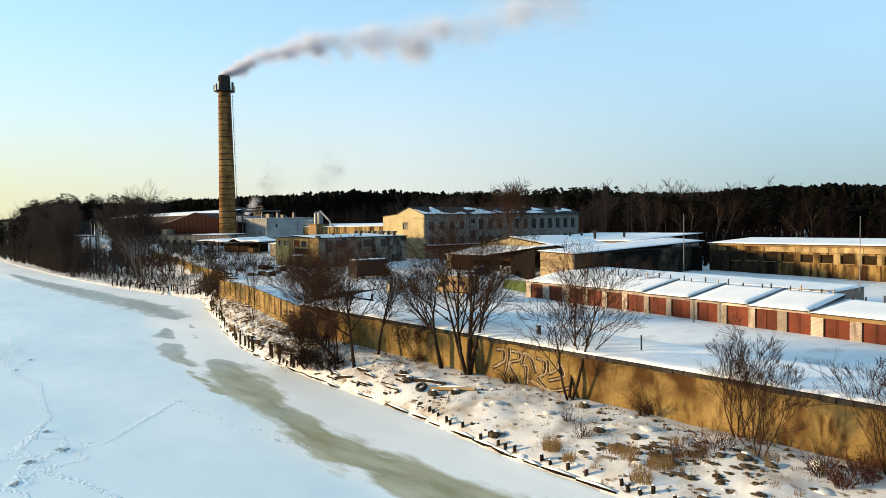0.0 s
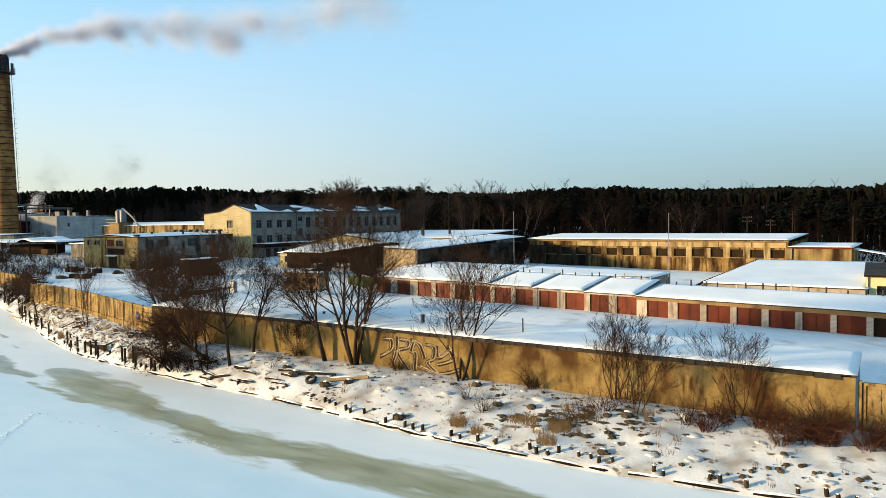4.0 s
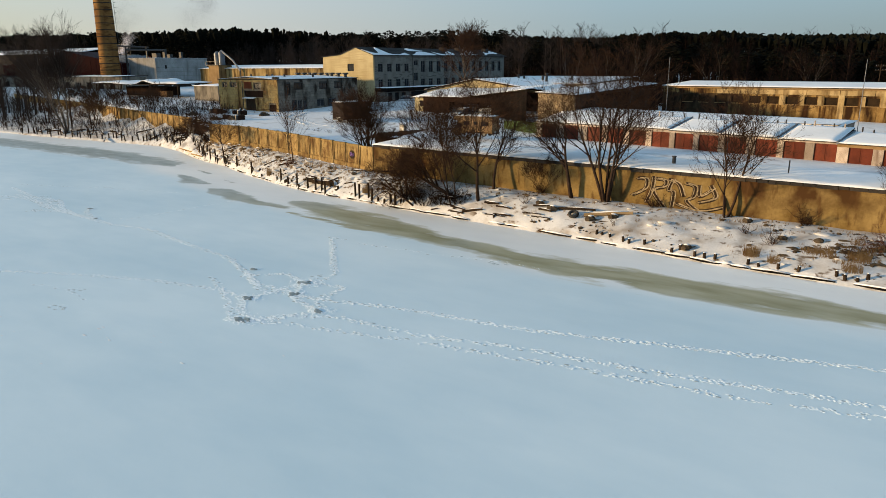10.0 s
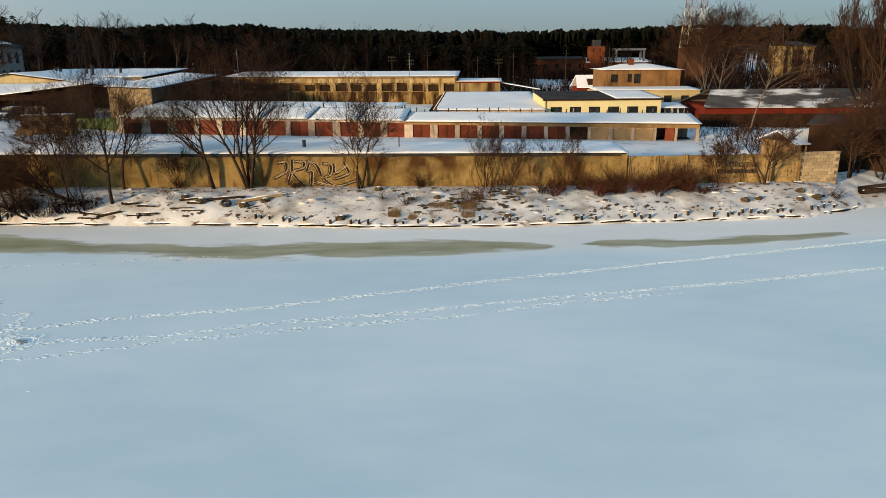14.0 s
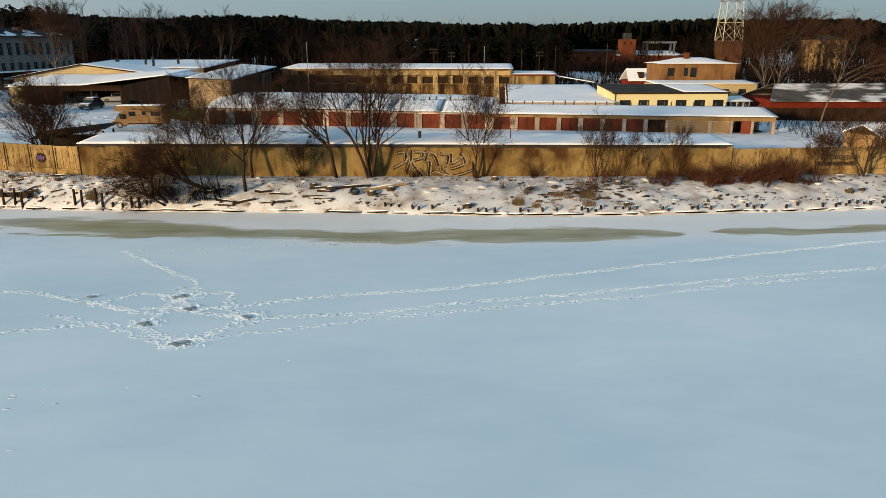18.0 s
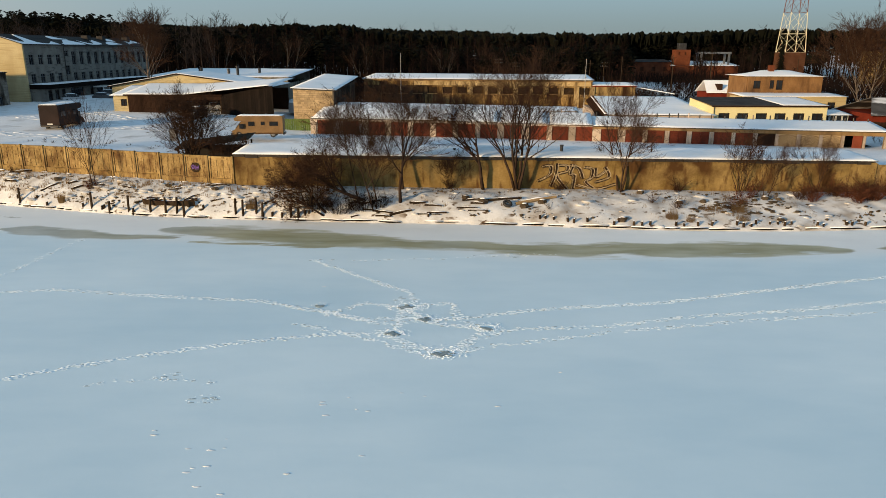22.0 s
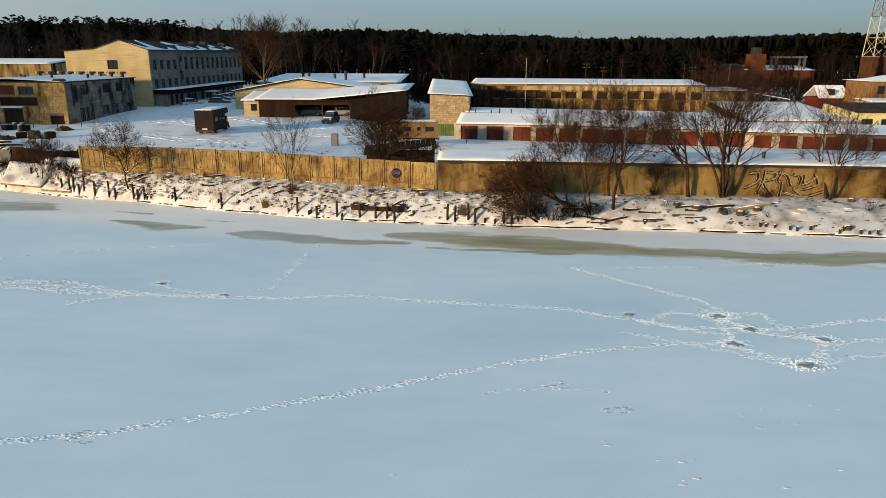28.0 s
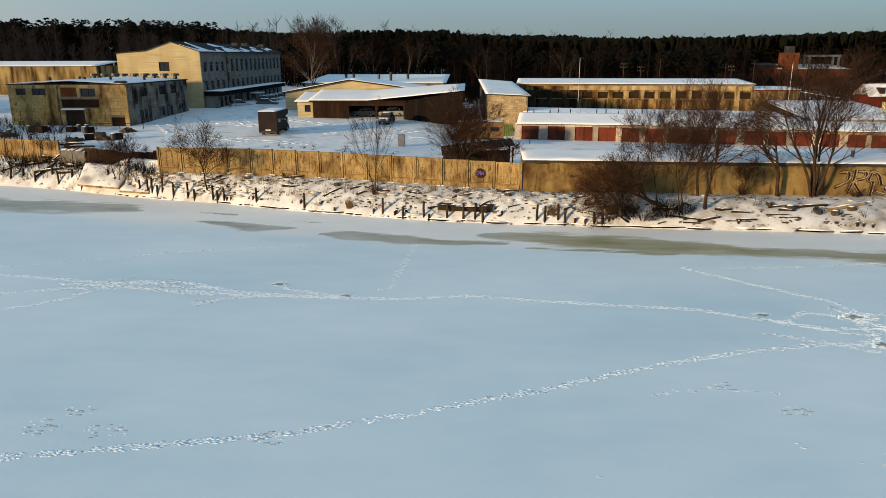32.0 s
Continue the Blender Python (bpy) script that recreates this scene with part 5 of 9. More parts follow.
# ---- three-storey office ----
office = thing("office_block", -134.7, 99.7, 5.3, 0.0, "three-storey office block with a pale yellow gable and grey brick flank", "office building")
gw = [(7.6, 9.5, 7.1, 8.7)]
part("gable_wall", holed(0, 15.25, -0.8, 10.2, 0.4, gw, "x", 0.0), YELLOW_WALL, office, "pale yellow gable")
part("gable_top", Build().add([(0, 0, 10.2), (5.4, 0, 10.6), (10.1, 0, 12.2), (15.25, 0, 10.55), (15.25, 0, 10.2), (0, 0.4, 10.2), (5.4, 0.4, 10.6), (10.1, 0.4, 12.2), (15.25, 0.4, 10.55), (15.25, 0.4, 10.2)],
     [(0, 4, 3, 2, 1), (5, 6, 7, 8, 9), (0, 1, 6, 5), (1, 2, 7, 6), (2, 3, 8, 7), (3, 4, 9, 8)]), YELLOW_WALL, office)
window(office, *gw[0], 0.0, "x", 1, BROWN_WOOD, False)
fw = []
for k in range(4):
    fw += [(1.6 + 3.1 * k, 3.2 + 3.1 * k, 6.9, 8.7), (1.6 + 3.1 * k, 3.2 + 3.1 * k, 3.6, 5.3)]
for k in range(3):
    fw.append((1.2 + 3.6 * k, 3.0 + 3.6 * k, 0.4, 2.4))
part("flank_wall", holed(0.4, 14.0, -0.8, 10.4, 0.4, fw, "y", 15.25), OFFICE_WALL, office, "grey brick flank darkened for shade")
for h in fw:
    window(office, *h, 15.25, "y", 1, OFFICE_FRAME)
rw = []
for k in range(12):
    y = 17.6 + 3.2 * k
    rw += [(y, y + 1.6, 6.7, 9.3), (y, y + 1.6, 3.5, 5.2)]
rw += [(14.9, 16.4, 8.3, 9.4), (14.9, 16.4, 4.8, 6.6)]
part("rear_flank_wall", holed(14.0, 56.2, -0.8, 10.6, 0.4, rw, "y", 14.9), OFFICE_WALL, office, "grey brick flank with tall windows, darkened for shade")
for h in rw:
    window(office, *h, 14.9, "y", 1, OFFICE_FRAME)
part("side_wall", Build().box(0, 0.4, 0.4, 56.2, -0.8, 10.3), OFFICE_WALL, office)
part("end_wall", Build().box(0.4, 14.5, 55.8, 56.2, -0.8, 10.6), OFFICE_WALL, office)
part("floor_slab", Build().box(0.4, 14.4, 0.6, 55.6, 3.0, 3.2).box(0.4, 14.4, 0.6, 55.6, 6.3, 6.5).box(7, 7.2, 0.6, 55.6, -0.5, 10.2), VOID, office)
part("roof", Build().slab([(15.6, -0.25, 10.5), (15.6, 56.4, 10.6), (10.1, 56.4, 12.3), (10.1, -0.25, 12.3)], 0.12).slab([(10.1, -0.25, 12.3), (10.1, 56.4, 12.3), (5.4, 56.4, 10.75), (5.4, -0.25, 10.75)], 0.12).slab([(5.4, -0.25, 10.75), (5.4, 56.4, 10.75), (-0.3, 56.4, 10.3), (-0.3, -0.25, 10.3)], 0.12), TAR, office, "dark felt roof")
rr = random.Random(4)
for y0, y1, t0, t1 in ((-0.1, 6.5, 0.02, 1.0), (6, 13, 0.02, 0.34), (14.5, 24, 0.02, 0.55), (25, 33, 0.05, 0.8), (34, 45, 0.02, 0.5), (45.5, 56, 0.05, 0.95), (16, 22, 0.6, 0.95), (40, 44, 0.55, 0.98)):
    part("snow_patch", snow_slab(12, 6, lambda u, v: (15.55 - 5.4 * (t0 + (t1 - t0) * v * (0.6 + 0.4 * math.sin(3 + 5 * u + y0))), y0 + (y1 - y0) * u, 10.52 + 1.78 * (t0 + (t1 - t0) * v * (0.6 + 0.4 * math.sin(3 + 5 * u + y0)))), 0.05, 0.02), ROOF_SNOW, office, smooth=True)
for y in (30, 37, 50):
    part("roof_hatch", Build().chip(11.2, 12.6, y, y + 1.6, 11.5, 12.6, 0.03), TAR, office)
part("downpipe", Build().tube([(15.32, 14.0, 10.3), (15.32, 14.0, -0.5)], [0.07, 0.07], 6), DARK_METAL, office)
entry = thing("entrance_wing", -119.4, 100.4, 5.3, 0.0, "single-storey entrance wing with a dark fascia and snowy canopy", "entrance wing")
ew = [(1.2, 2.6, 0.4, 2.4), (3.6, 5.0, 0.4, 2.4), (6.0, 7.4, 0.4, 2.4), (9.4, 14.4, 0.2, 2.5), (17.2, 18.6, -0.4, 2.5), (20.0, 23.4, 0.2, 2.4)] + [(26 + 3.4 * k, 28.2 + 3.4 * k, 0.5, 2.4) for k in range(5)]
part("wall", holed(0, 44, -0.5, 2.7, 0.3, ew, "y", 2.4), OFFICE_WALL, entry)
part("end_wall", Build().box(0.05, 2.1, 0, 0.3, -0.5, 2.7), OFFICE_WALL, entry)
part("inside", Build().box(0.1, 0.3, 0.4, 43.5, -0.5, 2.6), VOID, entry)
for h in ew:
    window(entry, *h, 2.4, "y", 2, BROWN_WOOD, False)
part("fascia", Build().box(0.05, 3.4, -0.4, 44.3, 2.7, 3.5), BLACK_WOOD, entry, "thick dark fascia")
part("canopy_snow", snow_slab(8, 40, lambda u, v: (0.1 + 3.5 * u, -0.4 + 44.8 * v, 3.51), 0.14, 0.05), ROOF_SNOW, entry, smooth=True)
part("door_canopy", Build().chip(3.4, 5.6, 16.4, 19.4, 2.3, 2.5, 0.03), WHITE_PAINT, entry)
part("canopy_post", Build().box(5.3, 5.45, 16.5, 16.65, -0.4, 2.3), WHITE_PAINT, entry)
part("canopy_post", Build().box(5.3, 5.45, 19.1, 19.25, -0.4, 2.3), WHITE_PAINT, entry)

# ---- derelict two-storey workshop ----
conc = thing("derelict_workshop", -138.4, 73.3, 4.8, 0.0, "derelict two-storey workshop with stained ochre front and grey side", "workshop")
cw = [(1.2, 2.6, 4.6, 5.6), (3.6, 5.6, 4.6, 5.6), (10.8, 13.0, 4.5, 5.6), (7.8, 13.4, 2.9, 4.1), (8.2, 11.0, -0.1, 2.5), (15.0, 17.0, 0.0, 1.5)]
part("front_wall", holed(0, 17.7, -0.8, 6.2, 0.35, cw, "x", 0.0), MORTAR, conc, "dark joints of the ochre front")
for h in cw[:3]:
    window(conc, *h, 0.0, "x", 1, BROWN_WOOD, False)
part("boarded_opening", Build().box(7.8, 13.4, 0.2, 0.25, 2.9, 4.1).box(15.0, 17.0, 0.1, 0.16, 0, 1.5), BROWN_WOOD, conc, "dark boarded openings")
part("gate", Build().chip(8.2, 9.58, 0.12, 0.2, -0.1, 2.5, 0.01).chip(9.62, 11.0, 0.12, 0.2, -0.1, 2.5, 0.01), OLD_WOOD, conc)
part("brick_patch", Build().box(7.9, 10.2, -0.06, 0.0, 4.5, 5.8), RED_BRICK, conc, "bare red brick patch")
for x in (0.0, 5.95, 17.4):
    part("wall_pier", Build().chip(x, x + 0.3, -0.1, 0, -0.6, 6.15, 0.02), WORKSHOP_WALL, conc)
part("broken_coping", Build().lump((16.9, 0.3, 6.5), (0.9, 0.4, 0.28), 4, 0.4).lump((12.4, 21.9, 6.6), (0.8, 0.4, 0.25), 9, 0.4), DARK_CONCRETE, conc, "crumbled roof edge")
part("gate_hood", Build().slab([(7.9, -0.7, 2.7), (11.3, -0.7, 2.7), (11.3, 0, 2.85), (7.9, 0, 2.85)], 0.08), ROOF_SNOW, conc)
part("downpipe", Build().tube([(7.4, -0.08, 6), (7.4, -0.08, -0.4)], [0.06, 0.06], 6), DARK_METAL, conc)
sw = [(2.2, 3.1, 3.6, 5.4), (4.2, 6.4, 4.3, 5.5), (11.0, 13.2, 4.2, 5.4), (15.4, 17.6, 4.2, 5.4), (3.4, 4.6, 0.6, 2.0), (5.0, 6.0, 0.6, 2.2), (6.4, 7.4, 0.6, 2.2), (10.2, 12.2, 0.8, 2.2), (13.6, 15.4, 0.7, 2.2), (18.2, 20.4, 0.8, 2.2)]
part("side_wall", holed(0.35, 22.4, -0.8, 6.2, 0.35, sw, "y", 17.7), TAR, conc, "dark joints of the grey side wall")
WORKSHOP_HOLES, SIDE_HOLES = cw, sw
for h in sw:
    window(conc, *h, 17.7, "y", 1, OLD_WOOD if h[2] > 3 else OFFICE_FRAME, h[2] > 3)
part("side_wall", Build().box(0, 0.35, 0.35, 22.4, -0.8, 6.2), OLD_CONCRETE, conc)
part("rear_wall", Build().box(0.35, 17.35, 22.05, 22.4, -0.8, 6.2), OLD_CONCRETE, conc)
part("floor_slab", Build().box(0.4, 17.3, 0.4, 22, 2.75, 2.95).box(9, 9.2, 0.4, 22, -0.5, 6.0), VOID, conc)
part("coping", Build().box(-0.15, 17.9, -0.15, 0.3, 6.2, 6.34).box(17.4, 17.9, 0.3, 22.6, 6.2, 6.34), DARK_CONCRETE, conc)
part("roof_snow", snow_slab(24, 26, lambda u, v: (-0.1 + 17.7 * u, -0.1 + 22.3 * v, 6.3 + 0.45 * min(1, 2 * u, 2 * (1 - u))), 0.12, 0.06), ROOF_SNOW, conc, smooth=True)
for k in range(9):
    x, y = 3 + 1.75 * k, 19 + 0.25 * (k % 3)
    part("roof_vent", Build().tube([(x, y, 6.4), (x, y, 7.0)], [0.35, 0.35], 9).tube([(x, y, 7.0), (x, y, 7.35)], [0.72, 0.66], 12), DARK_METAL, conc)
for x, y in ((3, 6), (6, 9), (9, 5), (12, 7), (15, 12)):
    part("vent_stub", Build().tube([(x, y, 6.4), (x, y, 7.15)], [0.2, 0.2], 8), DARK_METAL, conc)

# long store with yellow end and hopper tower behind the workshop
bstore = thing("back_store", -214.9, 124.3, 6.0, 2.0, "long low store with ochre walls and snowy roof", "store building")
part("wall", Build().box(0, 62, 0, 12, -0.5, 7.0), OLD_CONCRETE, bstore)
part("roof_snow", snow_slab(40, 10, lambda u, v: (-0.4 + 62.8 * u, -0.4 + 12.8 * v, 7.0 + 1.0 * v), 0.15, 0.05), ROOF_SNOW, bstore, smooth=True)
hop = thing("hopper_tower", -207.7, 122.3, 6.0, 0.0, "ochre brick tower with silos and a slanted conveyor", "tower")
part("base", Build().chip(0, 5, 0, 5, -0.5, 7.95, 0.05), OCHRE_BRICK, hop)
part("silo", Build().tube([(1.4, 2.5, 8.0), (1.4, 2.5, 11.6), (1.4, 2.5, 12.2)], [0.95, 0.95, 0.3], 14), FLASHING, hop, smooth=False)
part("silo", Build().tube([(3.6, 2.5, 8.0), (3.6, 2.5, 11.8), (3.6, 2.5, 12.4)], [0.95, 0.95, 0.3], 14), FLASHING, hop, smooth=False)
part("platform_rail", Build().box(-0.6, 5.6, -0.6, -0.5, 9.0, 9.1).box(-0.6, -0.5, -0.6, -0.5, 8.0, 9.1).box(5.5, 5.6, -0.6, -0.5, 8.0, 9.1).box(-0.6, 5.6, -0.6, 5.6, 7.95, 8.1), DARK_METAL, hop)
part("conveyor", Build().tube([(3.6, 2.5, 12.4), (9.5, 2.0, 9.4), (12.8, 2.0, 6.2)], [0.28, 0.28, 0.28], 8), GALV, hop, "slanted metal conveyor pipe")
part("conveyor_leg", Build().tube([(12.8, 2.0, 7.0), (12.8, 2.0, -0.5)], [0.2, 0.2], 8), DARK_METAL, hop)
smallst = thing("small_store", -162.0, 84.0, 5.6, 0.0, "small grey store with a snowy roof beside the workshop", "store building")
part("wall", Build().box(0, 9, 0, 7, -0.5, 3.6), GREY_BRICK, smallst)
part("roof_snow", snow_slab(10, 8, lambda u, v: (-0.3 + 9.6 * u, -0.3 + 7.6 * v, 3.6 + 0.3 * v), 0.15, 0.05), ROOF_SNOW, smallst, smooth=True)

# ---- boiler works round the chimney ----
stack = thing("chimney_stack", -238.6, 107.5, 5.5, 0.0, "tall banded ochre brick chimney with a sooty crown and gallery", "chimney")
pts, rad = [], []
for k in range(41):
    t = k / 40
    pts.append((0, 0, 62.0 * t))
    rad.append(3.15 - 1.15 * t)
part("shaft", Build().tube(pts[:37], rad[:37], 40), CHIMNEY, stack, smooth=True)
part("crown", Build().tube([(0, 0, 55.8), (0, 0, 58), (0, 0, 61.0), (0, 0, 61.8)], [2.18, 2.13, 2.08, 1.85], 40, False).tube([(0, 0, 61.8), (0, 0, 58.5)], [1.85, 1.6], 40), SOOT, stack, "sooty black crown")
for k in range(26):
    z = 3 + 2.05 * k
    r = 3.15 - 1.15 * z / 62 + 0.05
    part("hoop", Build().tube([(0, 0, z), (0, 0, z + 0.26)], [r, r], 40), SOOT, stack, "dark iron hoop")
gal = Build().tube([(0, 0, 56.2), (0, 0, 56.4)], [3.7, 3.7], 24)
for k in range(16):
    w = 2 * math.pi * k / 16
    c, s = math.cos(w), math.sin(w)
    gal.tube([(3.65 * c, 3.65 * s, 56.3), (3.65 * c, 3.65 * s, 58.0)], [0.06, 0.06], 5)
for z in (57.2, 58.0):
    gal.tube([(3.65 * math.cos(2 * math.pi * k / 24), 3.65 * math.sin(2 * math.pi * k / 24), z) for k in range(25)], [0.05] * 25, 5)
for k in range(4):
    w = 2 * math.pi * k / 4 + 0.6
    gal.box(3.3 * math.cos(w) - 0.3, 3.3 * math.cos(w) + 0.3, 3.3 * math.sin(w) - 0.3, 3.3 * math.sin(w) + 0.3, 56.4, 59.2)
part("gallery", gal, DARK_METAL, stack, "iron gallery with railing and lamp boxes")
lad = Build()
lx, ly = 0.52, -0.85
for s in (-0.28, 0.28):
    lad.tube([((3.15 - 1.15 * z / 62 + 0.5) * lx - s * ly, -(3.15 - 1.15 * z / 62 + 0.5) * ly - s * lx, z) for z in (1, 20, 40, 56)], [0.05] * 4, 5)
for k in range(70):
    z = 1.5 + 0.78 * k
    r = 3.15 - 1.15 * z / 62 + 0.5
    lad.tube([(r * lx + 0.28 * ly, -r * ly + 0.28 * lx, z), (r * lx - 0.28 * ly, -r * ly - 0.28 * lx, z)], [0.035, 0.035], 4)
    if k % 2 == 0:
        lad.tube([((r + 0.7 * math.cos(a)) * lx - 0.45 * math.sin(a) * ly, -(r + 0.7 * math.cos(a)) * ly - 0.45 * math.sin(a) * lx, z) for a in (-1.5, -0.7, 0, 0.7, 1.5)], [0.03] * 5, 4)
part("ladder", lad, DARK_METAL, stack, "caged iron ladder")

canopy = thing("open_canopy", -203.0, 82.0, 5.2, 5.5, "open-sided shelter with a sagging snowy roof", "shelter")
for x in (0.5, 11, 22, 32.5):
    for y in (0.4, 9.5):
        part("post", Build().tube([(x, y, -0.5), (x, y, 4.2)], [0.14, 0.14], 6), OLD_WOOD, canopy)
part("back_wall", Build().box(8, 22, 4, 9.8, -0.5, 3.4), BROWN_WOOD, canopy)
part("brick_stack", Build().chip(22.4, 25.0, 3, 5, -0.3, 2.4, 0.05), ORANGE_WALL, canopy, "stack of orange bricks")
part("roof", Build().slab([(-0.5, -0.4, 4.18), (33.5, -0.4, 4.18), (33.5, 10.4, 4.38), (-0.5, 10.4, 4.38)], 0.15), OLD_WOOD, canopy)
part("roof_snow", snow_slab(34, 10, lambda u, v: (-0.6 + 34.2 * u, -0.4 + 10.8 * v, 4.2 + 0.2 * math.sin(u * 9) + 0.9 * math.exp(-((u - 0.62) / 0.07) ** 2) + 0.2 * v), 0.3, 0.2), ROOF_SNOW, canopy, smooth=True)
lowb = thing("boiler_annex", -278.0, 89.6, 5.2, 8.0, "low grey annex with broken windows below the chimney", "annex")
lw = [(4 + 5.2 * k, 6.6 + 5.2 * k, 1.2 if k % 3 else -0.2, 3.9) for k in range(11)]
part("front_wall", holed(0, 62, -0.5, 5.5, 0.4, lw, "x", 0.0), GREY_BRICK, lowb)
for k, h in enumerate(lw):
    if k % 3:
        part("window", holed(h[0], h[1], h[2], h[3], 0.1, [(h[0] + 0.1 + 0.85 * j, h[0] + 0.8 + 0.85 * j, h[2] + 0.1, h[3] - 0.1) for j in range(3)], "x", 0.12), OFFICE_WALL if k % 2 else OLD_WOOD, lowb)
part("body", Build().box(0.2, 61.8, 0.9, 9, -0.5, 5.4), VOID, lowb)
part("end_wall", Build().box(61.6, 62, 0.4, 9, -0.5, 5.5), GREY_BRICK, lowb)
part("roof", Build().slab([(-0.3, -0.3, 5.66), (62.3, -0.3, 5.66), (62.3, 9.3, 5.9), (-0.3, 9.3, 5.9)], 0.16), TAR, lowb)
part("roof_snow", snow_slab(20, 6, lambda u, v: (38 + 20 * u, -0.2 + 9.2 * v, 5.67 + 0.24 * v), 0.12, 0.06), ROOF_SNOW, lowb, "snow left on part of the roof", smooth=True)
part("roof_box", Build().chip(15, 19, 1, 4, 5.6, 7.6, 0.05), GREY_BRICK, lowb)
mar = thing("maroon_hall", -279.0, 92.4, 5.2, 26.0, "maroon sheet-clad hall with a low gable and patches of snow", "industrial hall")
mb_ = Build().add([(0, 0, -0.5), (44, 0, -0.5), (44, 0, 9.6), (24, 0, 13.6), (12, 0, 10.4), (0, 0, 9.2), (0, 26, -0.5), (44, 26, -0.5), (44, 26, 9.6), (24, 26, 13.6), (12, 26, 10.4), (0, 26, 9.2)],
                  [(0, 1, 2, 3, 4, 5), (11, 10, 9, 8, 7, 6), (5, 4, 10, 11), (4, 3, 9, 10), (3, 2, 8, 9), (0, 5, 11, 6), (1, 7, 8, 2)])
part("cladding", mb_, MAROON, mar)
for k in range(22):
    x = 1 + 2 * k
    zt = float(np.interp(x, (0, 12, 24, 44), (9.2, 10.4, 13.6, 9.6)))
    part("seam", Build().box(x, x + 0.08, -0.03, 0, 3.0, zt - 0.1), MAROON, mar)
part("snow_patch", snow_slab(14, 5, lambda u, v: (11 + 13 * u, 0.1 + 3.5 * v * (0.5 + 0.5 * math.sin(5 * u + 1) ** 2), 10.2 + 3.45 * u + 0.1), 0.12, 0.06), ROOF_SNOW, mar, smooth=True)
part("snow_strip", snow_slab(14, 4, lambda u, v: (0.5 + 11 * u, 0.1 + 2.5 * v, 9.25 + 1.1 * u), 0.1, 0.05), ROOF_SNOW, mar, smooth=True)
bigw = thing("white_roofed_works", -440.0, 124.0, 6.0, 0.0, "long works hall under a blue-white snowy roof", "industrial hall")
# wall near black: the shade below the roof put into its colour
part("wall", Build().box(0, 150, 0, 15, -0.5, 12.8), DARK_CONCRETE, bigw)
part("gable", Build().slab([(-0.2, 0, 12.6), (0.2, 0, 12.6), (0.2, 15, 16.4), (-0.2, 15, 16.4)], 3.0), YELLOW_WALL, bigw)
part("roof_snow", snow_slab(60, 8, lambda u, v: (-0.5 + 151 * u, -0.5 + 16 * v, 12.9 + 2.4 * v), 0.2, 0.1), ROOF_SNOW, bigw, smooth=True)
wb = thing("white_block_works", -230.6, 118.6, 5.8, 104.0, "white-washed block works with machinery on its flat roof", "industrial building")
part("wall", Build().box(0, 9.5, 0, 16, -0.5, 10.6).box(9.5, 26, 0.5, 14, -0.5, 10.4), WHITEWASH, wb)
for k in range(7):
    part("panel_joint", Build().box(0.2, 25.8, -0.03 if k < 9 else 0, 0.0, 1.4 * k + 0.6, 1.4 * k + 0.66), GREY_BRICK, wb)
part("hatch", Build().box(4.2, 5.0, -0.05, 0.0, 7.2, 8.4), VOID, wb)
part("roof_snow", snow_slab(14, 8, lambda u, v: (-0.2 + 26.2 * u, 0.3 + 13.5 * v, 10.62), 0.14, 0.08), ROOF_SNOW, wb, smooth=True)
part("pipe_rack", Build().tube([(-6, 6, 13.2), (12, 6, 13.4)], [0.3, 0.3], 8).tube([(-8, 8, 14.4), (6, 8, 14.2)], [0.22, 0.22], 8).box(-6.2, -5.8, 5.8, 6.2, 5, 14.4).box(2.8, 3.2, 5.8, 6.2, 10.5, 14.3).box(10.8, 11.2, 5.8, 6.2, 10.5, 13.4), DARK_METAL, wb, "dark pipes on stands")
for x0, x1, y0, h in ((3, 5, 2, 1.6), (8, 9, 3, 2.8), (12.5, 14, 5, 1.4), (17, 18, 4, 2.2)):
    part("roof_gear", Build().chip(x0, x1, y0, y0 + x1 - x0, 10.6, 10.6 + h, 0.05), DARK_METAL, wb)
busx = thing("boiler_house", -243.0, 112.5, 5.6, 68.0, "dark boiler house with a white-framed window band", "boiler house")
part("wall", Build().box(0, 10.5, 0, 8, -0.5, 8.6), VOID, busx)
part("window_band", holed(5.2, 10.2, 6.1, 8.0, 0.1, [(5.5 + 1.2 * k, 6.4 + 1.2 * k, 6.5, 7.7) for k in range(4)], "x", -0.1), WHITE_PAINT, busx, "white-framed window band")
part("grey_front", Build().box(0.3, 4.8, -0.12, 0.0, 3.2, 7.6), FLASHING, busx)
part("door", Build().box(3.0, 4.6, -0.16, -0.13, 3.2, 6.2), VOID, busx)
part("roof", Build().tube([(0, 4, 7.2), (10.5, 4, 7.2)], [4.6, 4.6], 20), FLASHING, busx, "low arched grey roof", smooth=True)
part("red_hood", Build().slab([(8.4, -0.5, 9.0), (11.4, -0.5, 8.4), (11.4, 3.5, 11.6), (8.4, 3.5, 11.8)], 0.3), RED_WOOD, busx, "dull red sloping hood")
heap = Build()
rr = random.Random(23)
for k in range(60):
    heap.lump((30 * k / 60 + rr.uniform(-1, 1), rr.uniform(-1.5, 1.5), 0.6 + rr.uniform(-0.3, 0.9)), (rr.uniform(0.8, 1.8), rr.uniform(0.8, 1.5), rr.uniform(0.5, 1.3)), k, 0.35)
solo("coal_heap", heap, SOOT, "long low heap of black coal before the works", "coal heap", m=pose(-222.0, 103.0, 6.0, 0, 0, 75))
rtower = thing("sign_tower", -307.0, 151.0, 6.0, 20.0, "small roof tower with orange panels on a steel frame", "tower")
